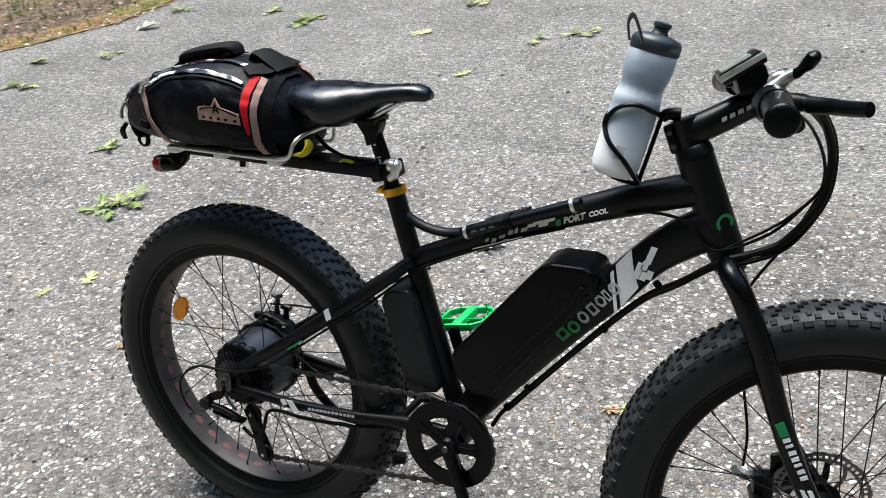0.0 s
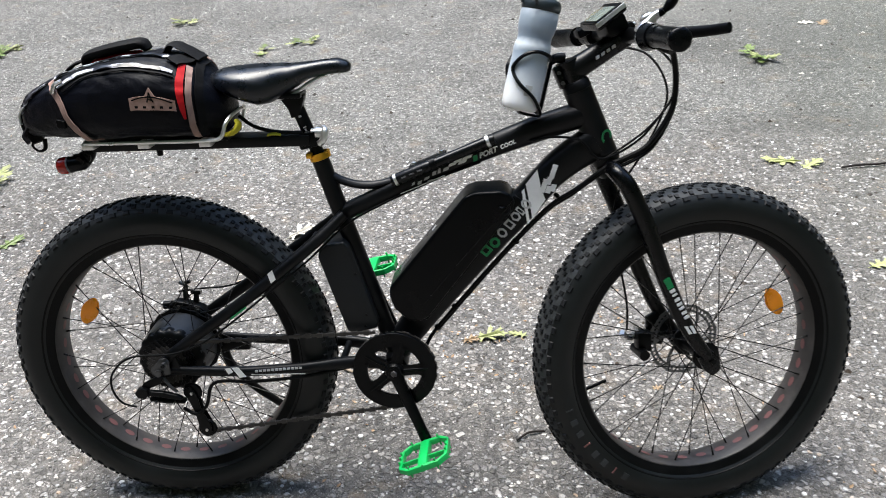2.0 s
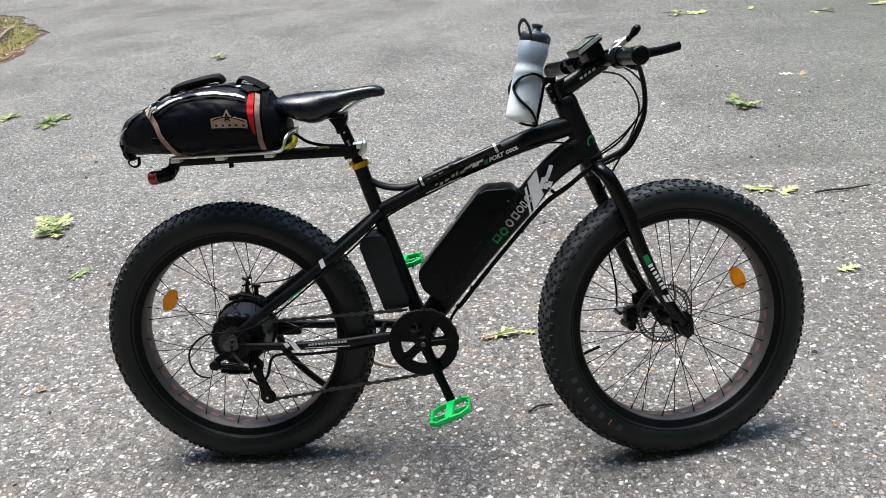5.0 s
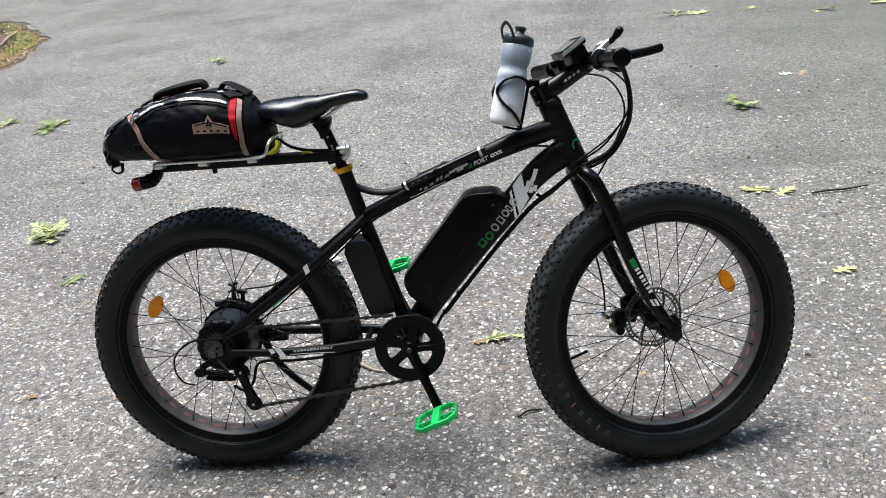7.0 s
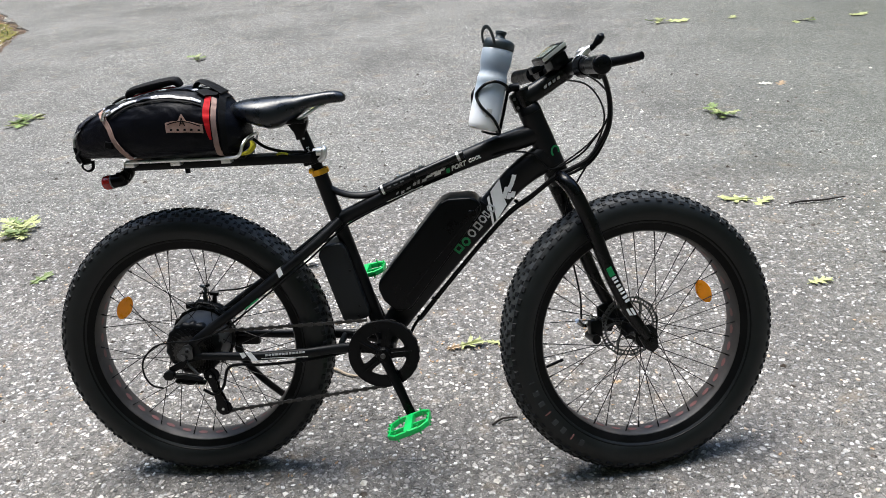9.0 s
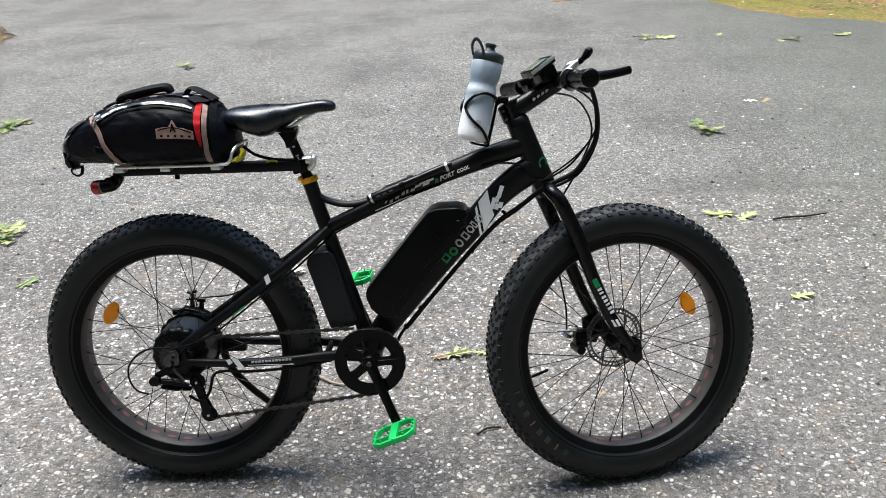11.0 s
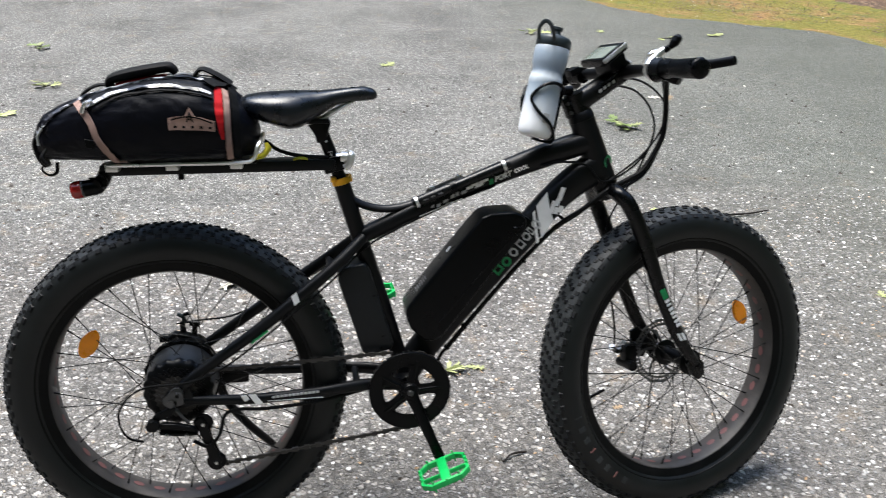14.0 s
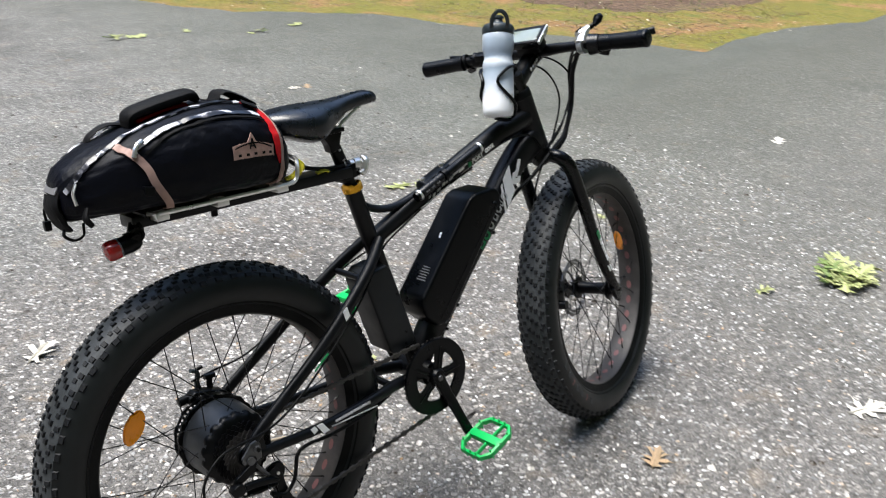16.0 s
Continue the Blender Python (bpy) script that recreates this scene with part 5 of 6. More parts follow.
part("derailleur_link", prism([(-0.038, 0.309), (-0.004, 0.304), (0.04, 0.302), (0.043, 0.295), (0.0, 0.295), (-0.035, 0.301)], -0.112, -0.092, 0.004), ALLOY_BLACK, der)
part("return_spring", tube([(0.0, -0.106, 0.358), (0.012, -0.108, 0.34), (0.026, -0.106, 0.322)], 0.0035, 8), ALLOY_GREY, der)
for x, z in ((-0.02, 0.302), (0.02, 0.3), (-0.035, 0.316)):
    part("limit_screw", rod((x, -0.122, z), (x, -0.108, z), 0.0028, 8), STEEL, der)
for y in (-0.093, -0.077):
    part("cage_plate", prism([(0.035, 0.32), (0.05, 0.326), (0.062, 0.308), (0.068, 0.27), (0.086, 0.226), (0.084, 0.207), (0.068, 0.203), (0.06, 0.216), (0.053, 0.262), (0.041, 0.3)], y, y + 0.0025, 0.0008), ALLOY_BLACK, der)
for x, z in ((0.052, 0.31), (0.074, 0.218)):
    part("jockey_wheel", moved(lathe([(0.005, -0.004), (0.02, -0.004), (0.022, 0.0), (0.02, 0.004), (0.005, 0.004)], 11, closed=True), Matrix.Translation((x, -0.084, z))), PLASTIC, der)
    part("cage_bolt", rod((x, -0.096, z), (x, -0.072, z), 0.0035, 8), STEEL, der)

# battery on the down tube, control box behind the seat tube
battery = part("battery", prism([(0.499, 0.532), (0.651, 0.714), (0.666, 0.731), (0.686, 0.7395), (0.74, 0.741), (0.757, 0.735), (0.768, 0.717), (0.763, 0.697), (0.58, 0.463), (0.562, 0.452), (0.537, 0.452), (0.508, 0.482), (0.498, 0.51)], -0.045, 0.045, 0.012, 4), PLASTIC, bike, "long matt black battery case on the down tube", angle=40)
part("battery_seam", prism(slanted((0.55, 0.47), (0.655, 0.762), 0.33, 0.0015), -0.0463, -0.0445, 0), GLOSS_PLASTIC, battery)
part("battery_dock", prism([(0.575, 0.448), (0.785, 0.715), (0.765, 0.728), (0.555, 0.462)], -0.03, 0.03, 0.004), PLASTIC, battery)
part("lock_dial", moved(lathe([(0.001, 0.0025), (0.006, 0.0025), (0.0075, 0.001), (0.0078, -0.002)], 20), pose(0.741, -0.0455, 0.707, 90, 0, 0)), GLOSS_PLASTIC, battery, "round key lock")
part("lock_cover", tube([(0.744, -0.0462, 0.691), (0.755, -0.0462, 0.694), (0.7575, -0.0462, 0.703), (0.755, -0.0462, 0.712)], 0.0022, 8), PAINT, battery, "bent lip round the lock")
for i in range(6):
    part("battery_label", box(0.0, 0.0, 0.0, 0.0022, 0.03 - 0.004 * (i % 3), 0.001, 0, m=pose(0.524 + 0.0042 * i, -0.012, 0.5655 + 0.005 * i, 0, -50, 0)), GREY_PRINT, battery)
part("battery_mark", box(0, 0, 0, 0.014, 0.005, 0.001, 0, m=pose(0.598, -0.006, 0.6535, 0, -50, 15)), WHITE_PRINT, battery)
control = part("control_box", prism([(0.35, 0.604), (0.355, 0.62), (0.37, 0.632), (0.408, 0.638), (0.42, 0.624), (0.47, 0.448), (0.464, 0.436), (0.413, 0.424), (0.4, 0.432), (0.387, 0.476)], -0.041, 0.041, 0.018, 5), DUSTY_PLASTIC, bike, "black control box behind the seat tube", angle=50)
for x, z in ((0.428, 0.565), (0.445, 0.47), (0.441, 0.443)):
    part("screw", rod((x, -0.0422, z), (x, -0.04, z), 0.003, 8), PLASTIC, control)

# pump strapped along the top tube
P0, P1 = Vector((0.519, -0.028, 0.764)), Vector((0.7235, -0.029, 0.844))
pump = part("frame_pump", tube([tuple(P0.lerp(P1, u)) for u in (0, 0.02, 0.36, 0.38, 0.98, 1)], [0.0095, 0.012, 0.012, 0.0108, 0.0108, 0.0095], 20, 2), GLOSS_PLASTIC, bike, "slim glossy black pump beside the top tube")
for u in (0.035, 0.965):
    at = P0.lerp(P1, u)
    part("pump_ring", moved(lathe([(0.0108, -0.0035), (0.0128, -0.003), (0.0128, 0.003), (0.0108, 0.0035)], 24, closed=True), pose(*at, 0, -21.4, 0) @ pose(0, 0, 0, 0, 0, 90)), SILVER, pump, "silver end ring")
for u in (0.12, 0.2, 0.28):
    part("pump_print", moved(box(0, -0.0121, 0.001, 0.01, 0.0006, 0.003, 0), pose(*P0.lerp(P1, u), 0, -21.4, 0)), GREY_PRINT, pump)
part("pump_clip", moved(lathe([(0.0115, -0.006), (0.014, -0.006), (0.014, 0.006), (0.0115, 0.006)], 24, closed=True), pose(*P0.lerp(P1, 0.42), 0, -21.4, 0) @ pose(0, 0, 0, 0, 0, 90)), PLASTIC, pump)
part("pump_bracket", prism([(0.548, 0.776), (0.552, 0.788), (0.63, 0.818), (0.632, 0.806)], -0.02, 0.01, 0.002), PLASTIC, pump)
for x, z in ((0.562, 0.786), (0.62, 0.809)):
    part("bracket_bolt", moved(lathe([(0.001, -0.011), (0.005, -0.01), (0.0065, -0.004), (0.0065, 0.004)], 16, m=pose(0, 0, 0, -90, 0, 0)), Matrix.Translation((x, -0.002, z))), STEEL, pump, "steel bolt head")

# kickstand, on the far side
stand = part("kickstand", tube([(0.07, 0.095, 0.335), (0.082, 0.1, 0.28), (0.12, 0.13, 0.205), (0.175, 0.185, 0.115), (0.215, 0.235, 0.042)], [0.011, 0.011, 0.01, 0.0095, 0.0095], 12), PLASTIC, bike, "black kickstand, folded down")
part("stand_foot", tube([(0.206, 0.225, 0.056), (0.224, 0.242, 0.043)], [0.014, 0.016], 12, 1), RUBBER, stand)
part("stand_bracket", box(0.1, 0.09, 0.345, 0.08, 0.022, 0.036, 0.006), PLASTIC, stand)

# ---- bottle and its cage ----
axis = Vector((0.112, 0, 0.151)).normalized()
BOT = STEER @ Matrix.Translation((-0.126, -0.004, 0.093)) @ axis.to_track_quat("Z", "Y").to_matrix().to_4x4() @ pose(0, 0, 0, 0, 0, -90) @ pose(0, 0, 0, 90, 0, 0)
BASE = bike.matrix_basis @ BOT @ pose(0, 0, 0, -90, 0, 0)
bottle = new("water_bottle")
bottle.matrix_basis = BASE
tagged(bottle, "translucent blue-grey squeeze bottle with a dark cap in a cage", "bottle")
UP = pose(0, 0, 0, 90, 0, 0)


def turned(profile, n=36):
    return lathe(profile, n, m=UP)


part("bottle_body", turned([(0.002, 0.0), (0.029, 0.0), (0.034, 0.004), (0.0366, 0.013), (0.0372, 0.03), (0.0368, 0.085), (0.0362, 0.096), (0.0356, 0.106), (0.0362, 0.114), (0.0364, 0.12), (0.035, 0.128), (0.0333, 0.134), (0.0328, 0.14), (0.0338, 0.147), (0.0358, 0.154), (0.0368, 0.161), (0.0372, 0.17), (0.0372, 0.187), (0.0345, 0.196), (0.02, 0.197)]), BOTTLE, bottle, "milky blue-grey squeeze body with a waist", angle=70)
cap = part("cap", turned([(0.02, 0.192), (0.0365, 0.192), (0.038, 0.195), (0.038, 0.207), (0.034, 0.214), (0.02, 0.218), (0.013, 0.219), (0.002, 0.219)]), CAP, bottle, "dark grey screw cap", angle=50)
part("spout", turned([(0.014, 0.217), (0.0125, 0.221), (0.011, 0.223), (0.011, 0.228), (0.0135, 0.23), (0.0135, 0.235), (0.008, 0.237), (0.001, 0.237)], 24), CAP, cap)
part("carry_loop", moved(tube([(-0.036, -0.017, 0.2), (-0.046, -0.019, 0.212), (-0.054, -0.014, 0.226), (-0.056, -0.004, 0.234), (-0.055, 0.006, 0.232), (-0.048, 0.016, 0.22), (-0.036, 0.018, 0.2)], 0.0012, 8, wide=0.0045), pose(0, 0, 0, 0, 0, 35)), CAP, cap, "dark strap loop")
part("bottle_print", prism([(-0.008, 0.03), (0.006, 0.03), (0.006, 0.05), (-0.008, 0.05)], -0.0372, -0.0366, 0), PALE_PRINT, bottle)
cage = part("bottle_cage", moved(tube([(0.042, 0.0, -0.004), (0.043, 0.0, 0.04), (0.043, 0.0, 0.105)], 0.0035, 8, wide=0.009), BOT @ pose(0, 0, 0, -90, 0, 0)), PLASTIC, bike, "black bottle cage clamped to the stem")
for s in (-1, 1):
    part("cage_arm", moved(tube([(0.042, s * 0.006, 0.105), (0.025, s * 0.034, 0.112), (0.0, s * 0.041, 0.115), (-0.022, s * 0.036, 0.105), (-0.034, s * 0.022, 0.085), (-0.034, s * 0.022, 0.07), (-0.02, s * 0.035, 0.05), (0.01, s * 0.04, 0.03), (0.034, s * 0.024, 0.008), (0.042, s * 0.006, 0.0)], 0.0036, 8, wide=0.0042), BOT @ pose(0, 0, 0, -90, 0, 0)), PLASTIC, cage)
part("cage_base", moved(tube([(0.042, 0, -0.004), (0.02, 0, -0.005), (0.0, 0, -0.004)], 0.003, 8, wide=0.012), BOT @ pose(0, 0, 0, -90, 0, 0)), PLASTIC, cage)
part("cage_mount", steered(tube([(-0.03, 0, 0.15), (-0.018, 0, 0.152), (-0.002, 0, 0.145)], [0.008, 0.009, 0.011], 12)), PLASTIC, cage)

# ---- bag on the rack ----
BAG = [(-0.233, 0.022, 0.938, 0.89), (-0.23, 0.036, 0.95, 0.883), (-0.217, 0.05, 0.967, 0.879), (-0.19, 0.064, 0.982, 0.876), (-0.15, 0.084, 0.998, 0.876), (-0.10, 0.105, 1.013, 0.876), (-0.05, 0.117, 1.027, 0.876), (0.0, 0.124, 1.036, 0.876), (0.05, 0.124, 1.039, 0.876), (0.10, 0.121, 1.034, 0.876), (0.135, 0.112, 1.022, 0.876), (0.152, 0.098, 1.011, 0.877), (0.166, 0.082, 0.998, 0.878), (0.179, 0.067, 0.983, 0.878), (0.19, 0.055, 0.967, 0.88), (0.198, 0.04, 0.951, 0.886), (0.202, 0.02, 0.934, 0.897)]
BX = [row[0] for row in BAG]


def bag_row(x):
    return [float(np.interp(x, BX, [row[i] for row in BAG])) for i in (1, 2, 3)]


def bag_at(x, a, lift=0.0):
    """A point of the bag's skin: a is the angle round it, 0 at the near flank, 90 on top."""
    w, top, low = bag_row(x)
    h = (top - low) / 2
    c, s = math.cos(radians(a)), math.sin(radians(a))
    soft_end = min(1.0, max(0.0, (x - 0.05) / 0.11)) if s > 0 else 0.0
    flat = math.copysign(abs(c) ** (0.62 + 0.5 * soft_end * soft_end), c), math.copysign(abs(s) ** (0.72 + 0.2 * soft_end), s)
    sag = 0.0032 * noise.noise(Vector((x * 14, a * 0.03, 2.0))) + 0.0022 * noise.noise(Vector((x * 46 + a * 0.06, a * 0.11, 5.0)))
    return Vector((x, -(w + lift + sag) * flat[0], (top + low) / 2 + (h + lift + sag) * flat[1]))


rings = []
for x in np.unique(np.concatenate([np.linspace(-0.233, 0.202, 48), BX])):
    rings.append([bag_at(float(x), 360 * k / 96) for k in range(96)])
bag = part("bag_body", loft(rings), NYLON, None, "", angle=80)
bag_thing = new("rack_bag")
bag_thing.matrix_basis = bike.matrix_basis.copy()
tagged(bag_thing, "navy-black nylon bag with pink straps tied on the rack", "bag")
bag.parent = bag_thing


def strip(name, path, width, mat, lift=0.002, label="", steps=10, thick=0.0025):
    """A band laid on the bag's skin along a path of (x, angle); its width may change from point to point."""
    line = [Vector((x, a / 1000, 0)) for x, a in path]
    fine = smooth_line(line, steps)
    bm = bmesh.new()
    pts = [bag_at(p.x, p.y * 1000, lift) for p in fine]
    widths = width if isinstance(width, (list, tuple)) else [width] * len(path)
    wide = lambda u: float(np.interp(u, np.linspace(0, 1, len(widths)), widths))
    rows = []
    for i, p in enumerate(pts):
        tan = (pts[min(i + 1, len(pts) - 1)] - pts[max(i - 1, 0)]).normalized()
        q = fine[i]
        normal = (bag_at(q.x, q.y * 1000 + 1, lift) - bag_at(q.x, q.y * 1000 - 1, lift)).cross(bag_at(q.x + 0.002, q.y * 1000, lift) - bag_at(q.x - 0.002, q.y * 1000, lift)).normalized()
        if normal.dot(p - Vector((p.x, 0, 0.95))) < 0:
            normal = -normal
        side = tan.cross(normal).normalized() * (wide(i / (len(pts) - 1)) / 2)
        rows.append([bm.verts.new(v) for v in (p - side, p + side, p + side + normal * thick, p - side + normal * thick)])
    for a, b in zip(rows, rows[1:]):
        for k in range(4):
            j = (k + 1) % 4
            bm.faces.new((a[k], a[j], b[j], b[k]))
    bm.faces.new(rows[0][::-1])
    bm.faces.new(rows[-1])
    return part(name, bm, mat, bag, label, angle=50)


for flip in (1, -1):
    f = (lambda a: a) if flip > 0 else (lambda a: 180 - a)
    strip("front_strap", [(0.145, f(-75)), (0.145, f(-30)), (0.145, f(10)), (0.143, f(40)), (0.139, f(60))], 0.0125, PINK_STRAP, 0.003, "faded pink reflective strap")
    strip("red_panel", [(0.1355, f(-14)), (0.1335, f(0)), (0.131, f(20)), (0.129, f(45)), (0.125, f(68)), (0.118, f(90))], [0.004, 0.011, 0.0155, 0.0145, 0.012, 0.014], RED_NYLON, 0.0015, "red fabric band")
    strip("rear_strap", [(-0.065, f(-75)), (-0.078, f(-40)), (-0.104, f(0)), (-0.126, f(30)), (-0.14, f(55))], 0.013, PINK_STRAP, 0.003, "faded pink reflective strap")
    strip("zip", [(-0.12, f(34)), (-0.08, f(46)), (-0.03, f(50)), (0.03, f(49)), (0.08, f(47)), (0.116, f(43))], [0.007, 0.0085, 0.0095, 0.0095, 0.009, 0.007], ZIP_GREY, 0.002, "shiny grey zip with painted glints")
    strip("zip", [(-0.225, f(12)), (-0.19, f(40)), (-0.14, f(62)), (-0.08, f(74)), (0.0, f(76)), (0.06, f(75)), (0.1, f(72))], 0.0085, ZIP_GREY, 0.002, "shiny grey zip with painted glints")
    strip("piping", [(-0.105, f(24)), (-0.06, f(38)), (0.0, f(41)), (0.06, f(40)), (0.12, f(35))], 0.004, NYLON_STRAP, 0.002)
    part("zip_puller", tube([bag_at(-0.105, f(42), 0.008), bag_at(-0.118, f(34), 0.012), bag_at(-0.125, f(22), 0.008)], 0.0046, 8), SILVER, bag, "silver zip puller")
strip("side_buckle_strap", [(0.158, -60), (0.16, 0), (0.158, 40), (0.15, 80), (0.15, 110)], 0.018, NYLON_STRAP, 0.003)
strip("cross_strap", [(0.11, 60), (0.13, 78), (0.13, 100), (0.11, 120)], 0.03, NYLON_STRAP, 0.005)
# badge: a plain pale panel with an arched top and a dark peak
def on_flank(x, v, lift):
    """A point of the near flank at a height v over the bag's middle."""
    w, top, base = bag_row(x)
    a = math.degrees(math.asin(min(1.0, (abs(v) / ((top - base) / 2)) ** (1 / 0.72))))
    return bag_at(x, math.copysign(a, v), lift)


def badge(x0, x1, low, edge, arch, peak, lift):
    """A thin panel on the near flank, straight below, with an arched top that rises to a small point."""
    bm = bmesh.new()
    rows = []
    for k in range(41):
        u = k / 40
        x = x0 + (x1 - x0) * u
        high = edge + arch * math.sin(math.pi * u) + peak * max(0.0, 1 - abs(u - 0.47) / 0.115)
        row = []
        for j in range(5):
            p = on_flank(x, low + (high - low) * j / 4, lift)
            row += [bm.verts.new(p), bm.verts.new(p + Vector((0, -0.0015, 0)))]
        rows.append(row)
    for a, b in zip(rows, rows[1:]):
        for j in range(4):
            bm.faces.new((a[2 * j + 1], a[2 * j + 3], b[2 * j + 3], b[2 * j + 1]))
        bm.faces.new((a[8], a[9], b[9], b[8]))
        bm.faces.new((a[0], a[1], b[1], b[0]))
    return part("badge", bm, BADGE, bag, "dusty pink badge with a pointed top", angle=50)


badge(0.037, 0.123, -0.0125, 0.0105, 0.005, 0.0165, 0.0022)
for run in ([(0.0715, 0.0035), (0.0745, 0.0125), (0.0772, 0.0225)], [(0.0772, 0.0225), (0.0800, 0.0125), (0.0832, 0.0035)], [(0.0738, 0.0088), (0.0806, 0.0088)]):
    part("badge_peak", tube([on_flank(x, v, 0.0042) for x, v in run], 0.0013, 6), NYLON_STRAP, bag)
for i in range(5):
    strip("badge_bar", [(0.047 + 0.016 * i, -1.6), (0.0525 + 0.016 * i, -1.6)], 0.0045, NYLON_STRAP, 0.0042, steps=2, thick=0.001)
strip("badge_line", [(0.042, 1.6), (0.08, 5.2), (0.118, 1.6)], 0.0026, NYLON_STRAP, 0.0042, thick=0.001)
part("carry_handle", tube([(-0.09, 0.0, 1.015), (-0.084, -0.002, 1.034), (-0.05, -0.003, 1.044), (0.0, -0.004, 1.053), (0.03, -0.004, 1.056), (0.042, -0.004, 1.044)], [0.006, 0.0095, 0.0105, 0.0105, 0.0095, 0.006], 16, wide=[0.018, 0.023, 0.025, 0.025, 0.023, 0.016], power=2.8), NYLON_STRAP, bag, "padded black carry handle")
part("handle_red", tube([(-0.075, 0.0, 1.022), (-0.03, 0.0, 1.033), (0.02, 0.0, 1.038)], 0.005, 8, wide=0.019), RED_NYLON, bag, "red underside of the handle")
part("rear_handle", tube([(-0.152, 0.03, 0.986), (-0.148, 0.03, 1.004), (-0.118, 0.03, 1.02), (-0.085, 0.028, 1.018)], 0.0035, 8, wide=0.012), NYLON_STRAP, bag)
part("top_flap", tube([(0.075, 0.0, 1.036), (0.092, 0.0, 1.052), (0.12, 0.0, 1.041), (0.15, 0.0, 1.022)], [0.004, 0.005, 0.005, 0.005], 8, wide=[0.02, 0.028, 0.032, 0.032]), NYLON_STRAP, bag, "black strap end standing up")
part("rear_panel", prism([(-0.214, 0.951), (-0.226, 0.943), (-0.236, 0.926), (-0.231, 0.921), (-0.218, 0.936), (-0.208, 0.944)], -0.03, 0.03, 0.003), NYLON_STRAP, bag, "black rear lamp loop panel")
part("reflective_patch", prism([(-0.2295, 0.9425), (-0.2385, 0.9285), (-0.2365, 0.9275), (-0.2275, 0.9415)], -0.026, 0.026, 0.0005), GREY_PRINT, bag, "grey reflective patch")
part("rear_flap", tube([(-0.234, 0.0, 0.926), (-0.239, -0.002, 0.905), (-0.232, -0.004, 0.878), (-0.222, -0.005, 0.862)], [0.004, 0.006, 0.006, 0.004], 10, wide=[0.03, 0.03, 0.028, 0.024], power=3), NYLON_STRAP, bag, "hanging black fabric flap")
part("rear_loop", tube([(-0.228, -0.012, 0.868), (-0.232, -0.016, 0.856), (-0.218, -0.02, 0.846), (-0.203, -0.022, 0.852), (-0.2, -0.022, 0.872)], 0.0022, 8, wide=0.005), NYLON_STRAP, bag, "hanging black loop")
part("rear_toggle", box(-0.24, 0.037, 0.868, 0.012, 0.014, 0.018, 0.003), PLASTIC, bag)
part("toggle_cord", tube([(-0.228, 0.028, 0.915), (-0.24, 0.036, 0.895), (-0.24, 0.037, 0.876)], 0.0025, 6), NYLON_STRAP, bag)
for s in (-1, 1):
    part("zip_puller", tube([(-0.212, s * 0.058, 0.945), (-0.22, s * 0.062, 0.93), (-0.219, s * 0.066, 0.912)], 0.0026, 8, wide=0.004), SILVER, bag, "silver zip puller")
    part("side_cord", tube([(-0.205, s * 0.068, 0.905), (-0.212, s * 0.075, 0.89), (-0.204, s * 0.078, 0.876)], [0.003, 0.005, 0.004], 8, wide=[0.005, 0.007, 0.006]), NYLON_STRAP, bag)
    part("strap_slider", prism([(-0.122, 0.929), (-0.104, 0.925), (-0.105, 0.91), (-0.121, 0.913)], s * 0.108 - 0.005, s * 0.108 + 0.005, 0.001), PLASTIC, bag)

# ---- fallen leaves and twigs on the driveway ----


def oak_leaf_mesh(seed, curl):
    """A lobed oak leaf, 1 long, lying along x with its stalk at the start: finger-like lobes with rounded bays between them."""
    rnd = random.Random(seed)
    bm = bmesh.new()
    ends = [bm.verts.new((0, 0, 0)), bm.verts.new((1, 0, 0))]
    for s in (1, -1):
        line = [(0.02, 0.008), (0.13, 0.01), (0.17, 0.04)]
        for inner, tip, out, wide in ((0.235, 0.24, 0.27, 0.035), (0.43, 0.52, 0.4, 0.05), (0.655, 0.79, 0.31, 0.045)):
            tip, out = tip + rnd.uniform(-0.035, 0.035), out * rnd.uniform(0.82, 1.15)
            line += [(inner - 0.035, 0.1), (tip - wide * 1.6, 0.62 * out), (tip - wide * 0.5, 0.74 * out), (tip, out), (tip + wide * 0.2, 0.7 * out), (tip + wide * 1.1, 0.6 * out), (inner + 0.075, 0.085)]
        line += [(0.8, 0.075), (0.865, 0.14), (0.885, 0.06), (0.96, 0.03)]
        half = [ends[0]] + [bm.verts.new((x, s * y, 0)) for x, y in line] + [ends[1]]
        bm.faces.new(half if s < 0 else half[::-1])
    bm.normal_update()
    bmesh.ops.triangulate(bm, faces=list(bm.faces), ngon_method="EAR_CLIP")
    for v in bm.verts:
        x, y = v.co.x, v.co.y
        v.co.z = 0.02 + curl * (0.26 * y * y + 0.05 * (1 + math.sin(3.6 * x + seed)) + 0.022 * math.sin(13 * x + 9 * y + seed))
    ext = bmesh.ops.extrude_face_region(bm, geom=list(bm.faces))
    bmesh.ops.translate(bm, vec=(0, 0, 0.008), verts=[v for v in ext["geom"] if isinstance(v, bmesh.types.BMVert)])
    return bm


rnd = random.Random(7)
LEAF_MESHES = []
for i in range(6):
    for mat in (LEAF_GREEN, LEAF_PALE, LEAF_DRY, LEAF_WHITE):
        keep = part("leaf", oak_leaf_mesh(i, 0.35 + 0.17 * i), mat)
        LEAF_MESHES.append((mat, keep.data))
        bpy.data.objects.remove(keep)


def leaf_mesh(mat):
    return rnd.choice([me for m, me in LEAF_MESHES if m is mat])


